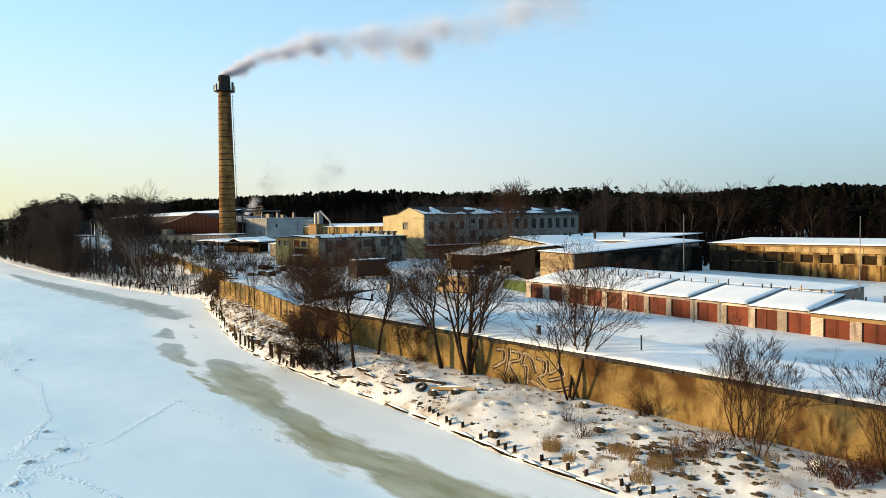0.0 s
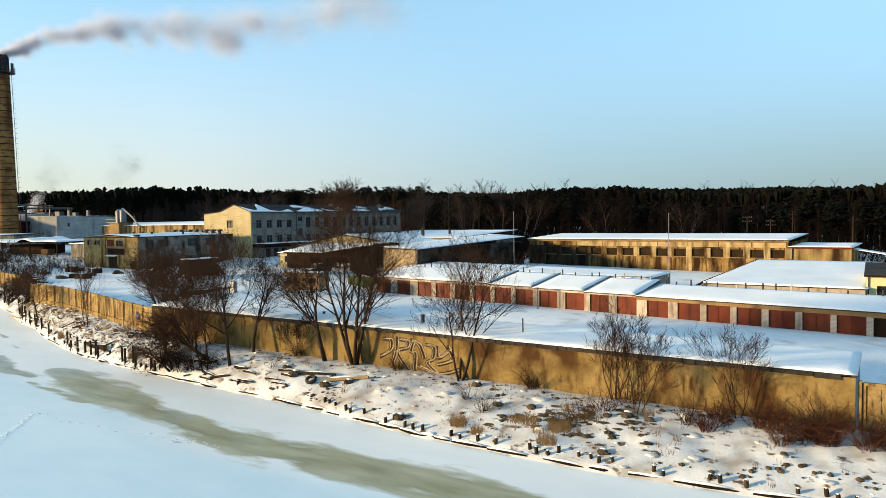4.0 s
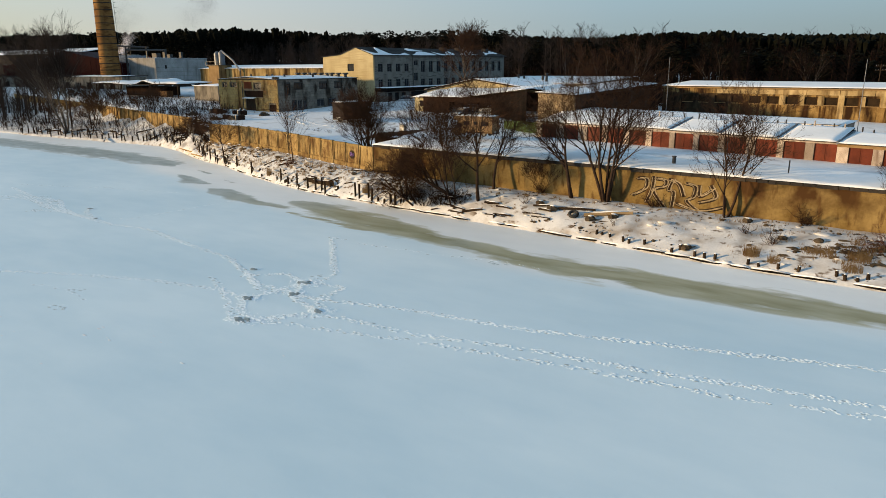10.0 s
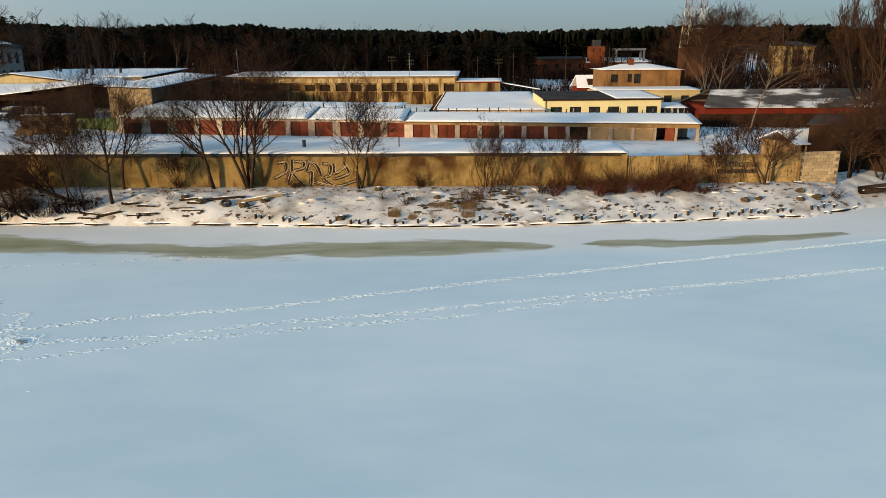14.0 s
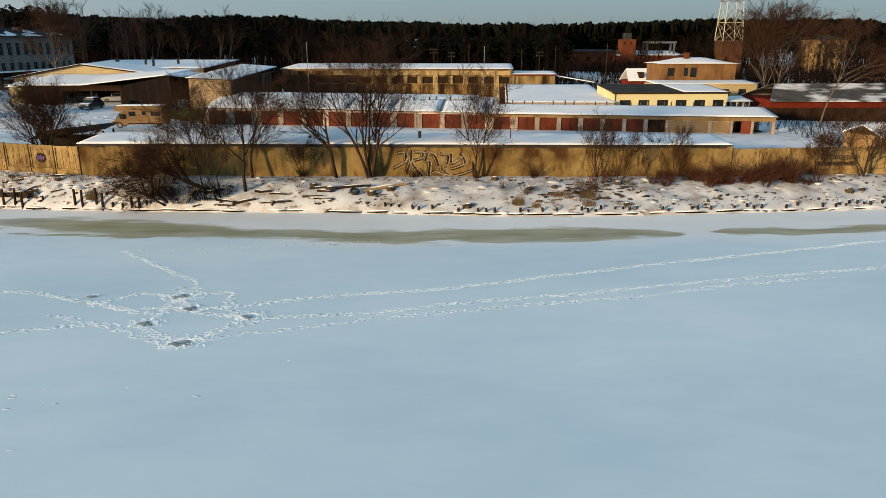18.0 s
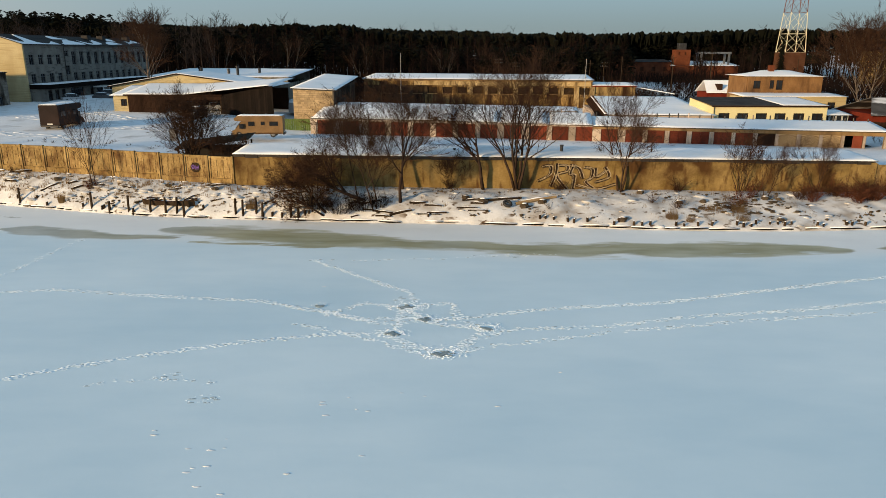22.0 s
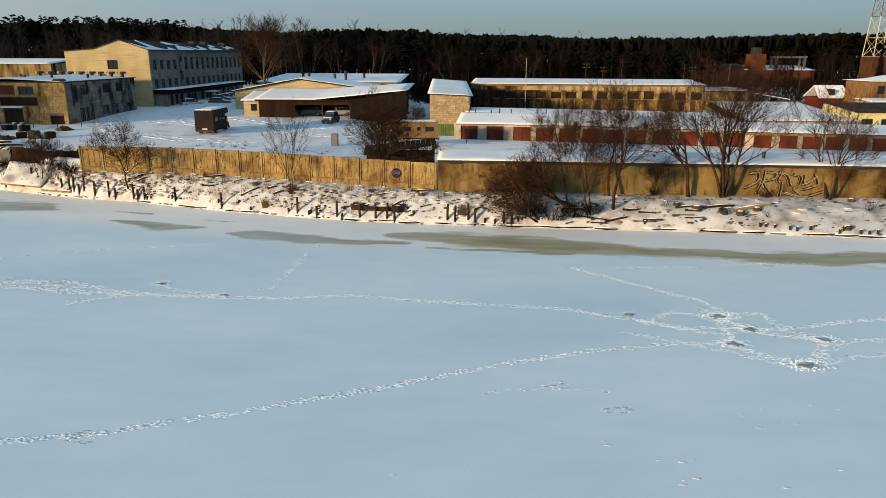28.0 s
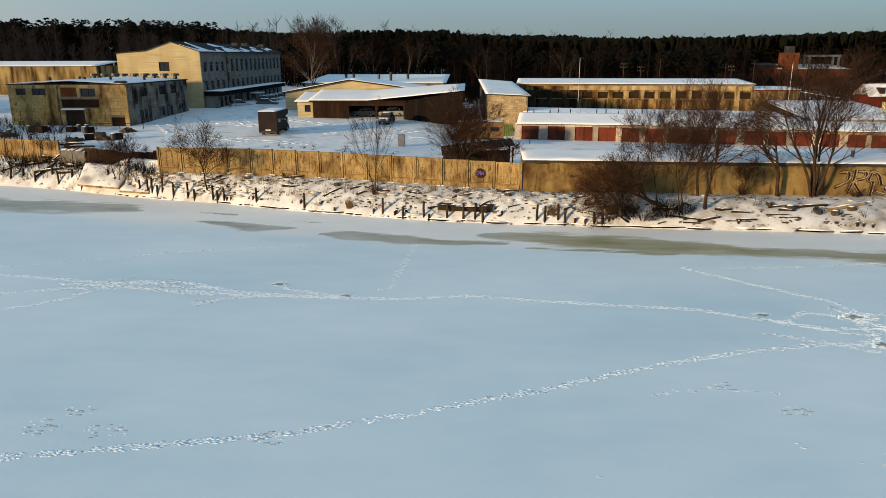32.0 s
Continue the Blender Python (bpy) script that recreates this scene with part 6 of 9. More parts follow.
part("shaft", Build().chip(0, 6, 0, 5, -0.5, 13.0, 0.05), GREY_BRICK, rtower)
part("panel", Build().box(0.4, 2.2, -0.1, 0.0, 13.4, 16.4).box(3.0, 4.4, -0.1, 0.0, 13.4, 15.4), ORANGE_WALL, rtower)
part("frame", Build().box(0, 0.3, -0.1, 0.2, 13, 16.7).box(5.7, 6, -0.1, 0.2, 13, 16.7).box(0, 6, -0.1, 0.2, 16.7, 17), DARK_METAL, rtower)

hut = thing("raised_tank", -258.2, 62.6, 3.5, 0.0, "dark square tank raised on a snowy trestle", "tank")
part("tank", Build().chip(0, 4.0, 0, 3.6, 8.2, 12.7, 0.06), SOOT, hut)
part("deck_snow", snow_slab(8, 6, lambda u, v: (-2.0 + 8 * u, -1.5 + 6.5 * v, 7.7), 0.25, 0.08), ROOF_SNOW, hut, smooth=True)
part("deck", Build().box(-2.0, 6.0, -1.5, 5.0, 7.3, 7.68), DARK_CONCRETE, hut)
for x in (-1.6, 5.6):
    for y in (-1.1, 4.6):
        part("leg", Build().chip(x - 0.2, x + 0.2, y - 0.2, y + 0.2, -2.5, 7.3, 0.02), DARK_CONCRETE, hut)

# ---- far right: works tower, mast, barn ----
rb = thing("brick_works", 30.0, 228.0, 5.0, 0.0, "old red brick works with a square stair tower", "industrial building")
part("hall", Build().box(8, 32, 0, 16, -0.5, 5.5), RED_BRICK, rb)
part("tower", holed(9.1, 14.2, -0.5, 11.0, 0.4, [(9.9, 10.9, 9.2, 10.2), (12.2, 13.2, 9.2, 10.2)], "x", -0.5), RED_BRICK, rb)
part("tower_core", Build().box(9.1, 14.2, -0.1, 4.5, -0.5, 11.0), RED_BRICK, rb)
part("belfry", Build().chip(10.3, 13.0, 1.0, 3.5, 11.0, 13.2, 0.05), DARK_METAL, rb)
part("roof_snow", snow_slab(20, 8, lambda u, v: (7.5 + 25 * u, -0.5 + 17 * v, 5.5 + 1.5 * v), 0.15, 0.05), ROOF_SNOW, rb, smooth=True)
gf = Build()
for x in (19, 29):
    for y in (2, 6):
        gf.box(x - 0.3, x + 0.3, y - 0.3, y + 0.3, 5.5, 9.6)
gf.box(18.4, 29.6, 1.6, 6.4, 9.6, 10.3)
part("gantry", gf, GALV, rb, "grey steel gantry")
part("wing", holed(-14, 8, -0.5, 6.8, 0.4, [(-11.5 + 4.2 * k, -10.1 + 4.2 * k, 3.6, 5.0) for k in range(5)], "x", 1.0), RED_BRICK, rb, "long low brick wing")
part("wing_core", Build().box(-13.9, 7.9, 1.6, 9.0, -0.5, 6.7), MAST_BRICK, rb)
part("wing_roof", Build().slab([(-14.3, 0.7, 6.82), (8, 0.7, 6.82), (8, 9.4, 7.6), (-14.3, 9.4, 7.6)], 0.16), TAR, rb)
for x, y, h in ((-29.4, 166.0, 9.0), (-0.8, 166.0, 8.6), (-24.6, 167.0, 8.2)):
    up = thing("utility_pole", x, y, land(x, y), 12.0, "dark wooden utility pole with a crossarm behind the hall", "utility pole", "utility poles")
    part("post", Build().tube([(0, 0, -0.5), (0, 0, h)], [0.14, 0.09], 7), OLD_WOOD, up)
    for z in (h - 0.5, h - 1.4):
        arm = part("crossarm", Build().chip(-1.0, 1.0, -0.06, 0.06, z, z + 0.12, 0.01), OLD_WOOD, up)
        for q in (-0.9, -0.45, 0.45, 0.9):
            part("insulator", Build().tube([(q, 0, z + 0.12), (q, 0, z + 0.3)], [0.05, 0.035], 6), GALV, arm, "grey insulator")
spruce = thing("spruce", 39.6, 150.0, land(39.6, 150.0), 0.0, "dark pointed spruce behind the orange house", "tree")
part("trunk", Build().tube([(0, 0, -0.4), (0, 0, 13.6)], [0.2, 0.03], 7), BARK, spruce)
needles, rs = Build(), random.Random(88)
for k in range(420):
    t = rs.random() ** 0.8
    z, a, w = 2.0 + 12.0 * t, rs.uniform(0, 6.283), 2.7 * (1 - t) * rs.uniform(0.35, 1.0) + 0.1
    o, u = Vector((0, 0, z + 0.25)), Vector((math.cos(a), math.sin(a), 0))
    e, side = Vector((0, 0, z)) + u * w + Vector((0, 0, -0.28 * w)), Vector((-u.y, u.x, 0)) * (0.12 + 0.16 * w)
    mid = o.lerp(e, 0.55)
    needles.add([o, mid + side, e, mid - side, mid + Vector((0, 0, 0.16))], [(0, 1, 4), (1, 2, 4), (2, 3, 4), (3, 0, 4), (0, 3, 2, 1)])
part("needles", needles, PINE, spruce, "dense dark needles")
mast = thing("lattice_mast", 59.8, 187.0, 5.0, 0.0, "red and white steel lattice mast with antennas on a brick base", "mast")
part("base", Build().chip(-3.2, 3.2, -3.2, 3.2, -0.5, 10.2, 0.05), MAST_BRICK, mast)
H0, H1 = 10.2, 46.0


def mast_w(z):
    return 3.0 - 2.0 * (z - H0) / (H1 - H0)


lv = [H0, 15.5, 21.5, 27, 32, 36.5, 41, 46]
for si, (za, zb_) in enumerate(zip(lv, lv[1:])):
    mat = MAST_CREAM if si in (0, 1, 4) else MAST_RED
    for sx in (-1, 1):
        for sy in (-1, 1):
            wa, wb_ = mast_w(za), mast_w(zb_)
            part("leg", Build().tube([(sx * wa, sy * wa, za), (sx * wb_, sy * wb_, zb_)], [0.11, 0.11], 5), mat, mast)
    for sy in (-1, 1):
        wa, wb_ = mast_w(za), mast_w(zb_)
        for p, q in (((-wa, sy * wa, za), (wb_, sy * wb_, zb_)), ((wa, sy * wa, za), (-wb_, sy * wb_, zb_)), ((-wa, sy * wa, za), (wa, sy * wa, za)),
                     ((sy * wa, -wa, za), (sy * wb_, wb_, zb_)), ((sy * wa, wa, za), (sy * wb_, -wb_, zb_)), ((sy * wa, -wa, za), (sy * wa, wa, za))):
            part("brace", Build().tube([p, q], [0.05, 0.05], 4), mat, mast)
for z, sx in ((33, -1), (36, 1), (40, -1), (43, 1)):
    part("antenna", Build().chip(sx * 2.2 - 0.35, sx * 2.2 + 0.35, -2.3, -2.0, z, z + 2.4, 0.05), WHITE_PAINT, mast)
BARN_ROOF = material("snow_streaked_felt", [(0.040, 0.040, 0.042), (0.080, 0.080, 0.083)], 0.85, 0.5, 7.0, 0.3, stain=(0.55, 0.57, 0.61), stain_scale=0.33, stain_stretch=(0.5, 1.2, 1), stain_lo=0.50, stain_hi=0.60, spec=0.03)
barn = thing("red_barn", 19.0, 76.3, 4.0, -3.0, "long low barn in falun red with a patchy snowy roof", "barn")
part("wall", Build().box(0, 28, 0, 11, -0.5, 2.1), RED_WOOD, barn)
part("roof", Build().slab([(-0.5, -0.6, 2.0), (28.5, -0.6, 2.0), (25.5, 5.5, 4.3), (2.5, 5.5, 4.3)], 0.1).slab([(28.5, 11.6, 2.0), (-0.5, 11.6, 2.0), (2.5, 5.5, 4.3), (25.5, 5.5, 4.3)], 0.1), BARN_ROOF, barn, "grey roof half under thin snow")
dfence = thing("dark_board_fence", 17.0, 73.6, 3.3, -1.0, "dark brown board fence behind the garages", "fence")
for k in range(60):
    part("board", Build().chip(k * 0.6, k * 0.6 + 0.57, 0, 0.05, -0.8, 1.9 + 0.05 * math.sin(k * 1.7), 0.01), BROWN_WOOD, dfence)
rshed = thing("stone_shed", 16.3, 45.9, 2.1, 14.0, "small ochre shed with a snow-dusted pitched roof", "shed")
part("wall", holed(0, 3.6, -0.5, 2.4, 0.25, [(0.8, 1.5, 1.3, 2.1)], "x", 0.0), OCHRE_BRICK, rshed)
part("body", Build().box(0.02, 3.6, 0.4, 5, -0.5, 2.35), OCHRE_BRICK, rshed)
part("roof", Build().slab([(-0.4, -0.5, 2.35), (4.0, -0.5, 2.35), (4.0, 2.4, 3.5), (-0.4, 2.4, 3.5)], 0.12).slab([(4.0, 5.3, 2.35), (-0.4, 5.3, 2.35), (-0.4, 2.4, 3.5), (4.0, 2.4, 3.5)], 0.12), ROOF_SNOW, rshed)
bside = thing("block_wall_end", 12.1, 37.0, 1.8, 9.0, "ochre block wall turning the corner of the yard", "wall")
part("core", Build().box(0.02, 4.1, 0.05, 0.4, -0.5, 2.95), MORTAR, bside)
for r in range(10):
    for k in range(8):
        x = k * 0.68 + (0.3 if r % 2 else 0)
        if x + 0.64 < 4.2:
            part("block", BLOCK_MESHES[1], None, bside, m=pose(x, 0, r * 0.315 - 0.15))
rwall = thing("tall_dark_house", 17.6, 46.0, 2.4, -35.0, "tall block building at the edge of the yard, tree shade in its colour", "building")
# ochre block wall coloured dark brown to hold the trees' shadow
part("wall", Build().box(0, 14, 0, 10, -0.5, 4.0), BROWN_WOOD, rwall)
part("roof_snow", snow_slab(12, 8, lambda u, v: (-0.3 + 14.6 * u, -0.3 + 10.6 * v, 4.0 + 0.3 * v), 0.06, 0.05), TAR, rwall, smooth=True)
far_house = thing("yellow_apartment_house", 92.0, 196.0, 6.0, 0.0, "far pale ochre apartment house behind bare trees", "apartment house")
part("wall", Build().box(0, 10, 0, 9, -0.5, 9.6), OLD_CONCRETE, far_house)
part("roof", Build().slab([(-0.5, -0.5, 9.6), (10.5, -0.5, 9.6), (7, 5, 11), (3, 5, 11)], 0.1), TAR, far_house)
for r in range(3):
    for k in range(4):
        part("window", Build().box(0.8 + 2.4 * k, 1.9 + 2.4 * k, -0.05, 0.0, 1.2 + 2.9 * r, 2.6 + 2.9 * r), GLASS, far_house)

# ---- trees ----
def branch(wood, fine, rng, p, d, length, r, depth, spread, droop, min_r, subs, first, limb=(0.46, 0.82), bias=Vector((0, 0, 0))):
    """A limb and, by subs, the limbs on it; the first two orders go into wood, the rest into fine."""
    n = 5 if depth == 0 else 4 if depth == 1 else 2
    pts, rad, q, dd = [p.copy()], [r], p.copy(), d.copy()
    for i in range(n):
        dd = (dd + Vector((rng.uniform(-1, 1), rng.uniform(-1, 1), rng.uniform(-0.6, 0.8))) * 0.17 + Vector((0, 0, droop * (depth > 0)))).normalized()
        q = q + dd * (length / n)
        pts.append(q.copy())
        rad.append(max(min_r, r * (1 - 0.75 * (i + 1) / n)))
    (wood if depth < 2 else fine).tube(pts, rad, 7 if depth == 0 else 5 if depth == 1 else 3, depth == 0)
    if depth >= len(subs):
        return
    k = subs[depth]
    t0 = first if depth == 0 else 0.2
    for j in range(k):
        t = t0 + (1 - t0) * (j + rng.random()) / k
        f = t * n
        i0 = min(n - 1, int(f))
        pp = pts[i0].lerp(pts[i0 + 1], f - i0)
        rr_ = (rad[i0] + (rad[i0 + 1] - rad[i0]) * (f - i0)) * 0.62
        base = (pts[i0 + 1] - pts[i0]).normalized()
        ang = rng.uniform(0.45, 1.0) * spread
        side = Vector((rng.uniform(-1, 1), rng.uniform(-1, 1), rng.uniform(-0.2, 0.5))) + bias
        side = (side - base * side.dot(base)).normalized()
        nd = (base * math.cos(ang) + side * math.sin(ang)).normalized()
        share = rng.uniform(*limb) if depth == 0 else rng.uniform(0.46, 0.82)
        branch(wood, fine, rng, pp, nd, length * share * (1.12 - 0.52 * t), max(min_r, rr_), depth + 1, spread, droop, min_r, subs, first)


def bare_tree(name, x, y, height, label, stems=1, trunk_r=0.16, lean=(0, 0), seed=0, mat=None, twig=None, spread=0.9, droop=0.03, subs=(9, 6, 5, 3), first=0.28, z=None, group="", min_r=0.009, vase=False, bias=(0, 0, 0)):
    """A leafless tree; vase: the trunk soon gives way to long limbs; bias: the side that its limbs reach for."""
    rng = random.Random(seed * 7 + 1)
    zz = (land(x, y) if z is None else z) - 0.12
    ob = thing(name, x, y, zz, 0, label, "tree", group)
    wood, fine = Build(), Build()
    for s in range(stems):
        a = 2 * math.pi * s / stems + rng.uniform(0, 1)
        multi = stems > 1
        off = Vector((math.cos(a), math.sin(a), 0)) * (0.18 * multi)
        d = Vector((lean[0] + 0.24 * multi * math.cos(a), lean[1] + 0.24 * multi * math.sin(a), 1)).normalized()
        branch(wood, fine, rng, off, d, height * rng.uniform(0.78, 1.0) * (0.62 if vase else 0.9), trunk_r * rng.uniform(0.75, 1), 0, spread, droop, min_r, subs, first, (0.75, 1.05) if vase else (0.46, 0.82), Vector(bias))
    part("trunk", wood, mat or BARK, ob, smooth=True)
    part("crown", fine, twig or TWIG, ob)
    return ob


def shrub(name, x, y, h, r, n, label, seed=0, mat=None, z=None, cat="bush"):
    rng = random.Random(seed * 13 + 5)
    b = Build()
    for i in range(n):
        a, q = rng.uniform(0, 6.283), r * math.sqrt(rng.random()) * 0.55
        p = Vector((q * math.cos(a), q * math.sin(a), -0.1))
        d = Vector((math.cos(a) * rng.uniform(0, 1.0) + rng.uniform(-0.3, 0.3), math.sin(a) * rng.uniform(0, 1.0) + rng.uniform(-0.3, 0.3), 1)).normalized()
        hh = h * rng.uniform(0.4, 1.1)
        mid = p + d * hh * 0.55 + Vector((rng.uniform(-0.15, 0.15), rng.uniform(-0.15, 0.15), 0))
        tip = mid + (d + Vector((rng.uniform(-0.7, 0.7), rng.uniform(-0.7, 0.7), rng.uniform(-0.5, 0.2)))).normalized() * hh * 0.5
        b.tube([p, mid, tip], [0.017, 0.012, 0.006], 3, False)
        for j in range(5):
            s = p.lerp(mid, rng.uniform(0.35, 1.0)) if j < 3 else mid.lerp(tip, rng.uniform(0.1, 0.9))
            e = s + Vector((rng.uniform(-1, 1), rng.uniform(-1, 1), rng.uniform(-0.1, 1.0))).normalized() * hh * rng.uniform(0.15, 0.38)
            b.tube([s, e], [0.009, 0.005], 3, False)
    zz = land(x, y) if z is None else z
    return solo(name, b, mat or TWIG, label, cat, m=pose(x, y, zz))


TREES = [  # x, y, height, stems, trunk radius, lean, seed, vase, bias
    (-49.5, 33.3, 11.2, 1, 0.21, (-0.10, 0.05), 1, True, (0, 0, 0)), (-49.4, 35.8, 9.0, 1, 0.15, (0.04, 0), 2, False, (0, 0, 0)), (-41.8, 36.5, 11.4, 1, 0.27, (-0.34, 0.0), 3, True, (-2.4, 0, 0.0)),
    (-38.6, 36.4, 10.6, 5, 0.17, (-0.02, 0), 4, False, (0, 0, 0)), (-28.8, 36.3, 7.8, 3, 0.12, (-0.05, 0), 5, False, (0, 0, 0)), (-53.5, 34.2, 8.4, 1, 0.09, (-0.16, 0), 6, False, (0, 0, 0)), (-51.8, 32.6, 8.0, 2, 0.08, (-0.16, 0), 7, False, (0, 0, 0)),
    (-17.4, 36.3, 4.9, 3, 0.065, (0, 0), 8, False, (0, 0, 0)), (-15.5, 34.7, 4.2, 1, 0.06, (0.12, 0), 9, False, (0, 0, 0)), (-10.2, 36.0, 4.6, 1, 0.06, (-0.05, 0), 10, False, (0, 0, 0)), (-55.9, 36.6, 6.2, 1, 0.07, (-0.3, 0), 11, False, (0, 0, 0)), (-44.8, 36.5, 3.2, 2, 0.03, (0, 0), 12, False, (0, 0, 0))]
for x, y, h, s, r, ln, sd, va, bi in TREES:
    small = h < 7
    bare_tree("bare_tree", x, y, h, "leafless riverside tree with dark bark against the wall", s + 2 * (h < 5), r * (0.7 if small else 1), ln, sd, group="riverside trees", spread=0.62 if small else 0.85, subs=(7, 5, 4, 3) if small else (10, 8, 6, 4) if s < 3 else (9, 6, 5, 4), first=0.15 if small else 0.38 if va else 0.3, min_r=0.006 if small else 0.0075, vase=va, bias=bi)
bare_tree("fallen_tree", -52.4, 33.7, 7.6, "half-fallen leafless tree sprawling over the bank edge", 1, 0.22, (-2.6, 0.1), 21, spread=1.1, droop=0.05, subs=(13, 8, 6, 4), first=0.3, z=1.5, min_r=0.007)
bare_tree("fallen_tree", -56.2, 32.6, 5.8, "leaning half-fallen leafless tree at the ice edge", 2, 0.13, (-1.3, -0.2), 22, twig=TWIG, spread=1.15, droop=-0.03, subs=(9, 6, 5, 4), first=0.25, z=0.6, min_r=0.007)
bare_tree("bare_tree", -57.6, 32.9, 4.2, "low tangled leafless tree at the ice edge", 4, 0.07, (-0.3, 0), 23, twig=TWIG, spread=1.2, droop=-0.03, subs=(9, 7, 5, 4), first=0.1, min_r=0.007, group="riverside trees")
bare_tree("bare_tree", -71.3, 42.8, 7.6, "dense leafless tree behind the fence", 8, 0.11, (0, 0), 31, group="yard trees", spread=0.85, subs=(8, 6, 5, 4), first=0.15, min_r=0.0075)
bare_tree("bare_tree", -68.2, 41.6, 4.5, "slim leafless tree behind the fence", 2, 0.07, (0, 0), 32, group="yard trees")
bare_tree("bare_tree", -98.4, 43.0, 8.6, "leafless tree on the bank leaning before the fence", 1, 0.13, (-0.26, 0), 33, spread=1.0, first=0.32, subs=(13, 8, 6, 4), min_r=0.0075, vase=True, group="riverside trees")
bare_tree("bare_tree", -79.9, 38.9, 6.6, "thin leafless saplings on the bank before the fence", 3, 0.05, (-0.05, 0), 34, spread=0.5, subs=(8, 5, 4), first=0.25, min_r=0.007, group="riverside trees")
bare_tree("bare_tree", -159.0, 51.6, 17.5, "tall many-stemmed birch leaning over the bank", 5, 0.2, (-0.16, 0), 35, BIRCH, HAZY_BRUSH, spread=0.55, droop=0.02, subs=(14, 8, 5, 4), first=0.35, min_r=0.012, group="riverside trees")
bare_tree("bare_tree", -109.5, 46.4, 5.0, "small leafless tree by the sagging wall", 3, 0.07, (0, 0), 36, group="riverside trees")
bare_tree("birch", -101.0, 108.0, 13.2, "tall pale birch between the office and the hall", 1, 0.26, (0, 0), 37, BIRCH, droop=0.02, subs=(20, 9, 6, 3), min_r=0.014, spread=0.8)
bare_tree("bare_tree", 8.2, 36.0, 5.5, "leafless tree with a low spreading crown by the fence", 3, 0.11, (0, 0), 38, group="riverside trees")
bare_tree("bare_tree", 3.6, 35.6, 4.2, "thin leafless tree by the fence", 2, 0.06, (0, 0), 39, group="riverside trees")
bare_tree("birch", 25.5, 90.0, 17.0, "tall many-branched birch by the yellow house", 2, 0.16, (0, 0), 40, BIRCH, droop=0.02, subs=(18, 8, 6, 4), first=0.2, min_r=0.013, spread=0.75)
bare_tree("birch", 21.6, 67.2, 14.5, "slender white birch by the dark fence", 1, 0.15, (0.07, 0), 41, BIRCH, droop=-0.05, subs=(14, 6, 5, 3), first=0.45, min_r=0.015)
bare_tree("bare_tree", 42.0, 74.0, 17.0, "tall dark leafless poplar", 3, 0.3, (0, 0), 42, droop=0.2, spread=0.5, group="far right trees", min_r=0.02)
for k, (x, y, h) in enumerate(((20.5, 41.5, 7.0), (23.0, 42.5, 8.0), (26.0, 45.0, 8.5), (29.0, 46.5, 8.0), (22.0, 40.0, 5.0))):
    bare_tree("bare_tree", x, y, h, "dark leafless tree crowding the yard's corner", 3, 0.12, (0, 0), 60 + k, subs=(9, 6, 5, 3), group="corner trees")
bare_tree("bare_tree", 18.6, 39.6, 6.0, "leafless tree at the corner of the yard", 2, 0.14, (0.1, 0), 43, group="riverside trees")

# ---- the woods behind ----
def woods(name, n, region, mat, kind, seed, hmin, hmax, label):
    rng = random.Random(seed)
    b = Build()
    for i in range(n):
        x, y = region(rng)
        z = land(x, y) - 0.3
        h = rng.uniform(hmin, hmax) + 3.2 * noise.noise(Vector((x * 0.014, y * 0.01, 7.0)))
        if kind == "pine":
            b.tube([(x, y, z), (x + rng.uniform(-0.5, 0.5), y, z + h * 0.9)], [0.22, 0.08], 4, False)
            base_t = rng.uniform(0.45, 0.62)
            for k in range(54):
                t = rng.random() ** 0.7
                zz = z + h * (base_t + (1 - base_t) * t)
                w = h * 0.17 * math.sqrt(max(0.02, 1 - (1.5 * max(0, t - 0.36)) ** 2)) * (0.55 + 0.45 * min(1, 3 * t))
                a, q = rng.uniform(0, 6.283), math.sqrt(rng.random())
                s = rng.uniform(0.4, 0.85)
                c = (x + math.cos(a) * w * q, y + math.sin(a) * w * q, zz - 0.9 * q * q)
                vs = [(c[0] + s * math.cos(g) * rng.uniform(0.5, 1.4), c[1] + s * math.sin(g) * rng.uniform(0.5, 1.4), c[2] - rng.uniform(0.0, 0.5)) for g in (0, 1.26, 2.5, 3.8, 5.0)]
                vs += [(c[0] + rng.uniform(-0.2, 0.2), c[1], c[2] + s * rng.uniform(0.1, 0.35))]
                b.add(vs, [(0, 1, 5), (1, 2, 5), (2, 3, 5), (3, 4, 5), (4, 0, 5), (4, 3, 2, 1, 0)])
        else:
            top = Vector((x + rng.uniform(-0.8, 0.8), y, z + h))
            b.tube([(x, y, z), top], [0.2, 0.04], 4, False)
            for k in range(30):
                t = rng.uniform(0.3, 0.98)
                p = Vector((x, y, z)).lerp(top, t)
                a = rng.uniform(0, 6.283)
                L = h * 0.22 * (1.1 - t * 0.7) * rng.uniform(0.6, 1.2)
                e = p + Vector((math.cos(a) * L, math.sin(a) * L, L * rng.uniform(0.6, 1.5)))
                b.tube([p, e], [0.05, 0.022], 3, False)
                for m_ in range(4):
                    p2 = p.lerp(e, rng.uniform(0.3, 1.0))
                    b.tube([p2, p2 + Vector((rng.uniform(-1, 1), rng.uniform(-1, 1), rng.uniform(0.4, 1.2))) * L * 0.4], [0.026, 0.014], 3, False)
    return solo(name, b, mat, label, "woods", kind="stuff")


def far_band(x0, x1, y0, y1):
    """Places in a band that bends back to both sides and round the brick works."""
    def place(rng):
        x = rng.uniform(x0, x1)
        y = rng.uniform(y0, y1) + 0.05 * abs(x)
        if 12 < x < 110 and y < 250:
            y += 250 - y0
        return x, y
    return place


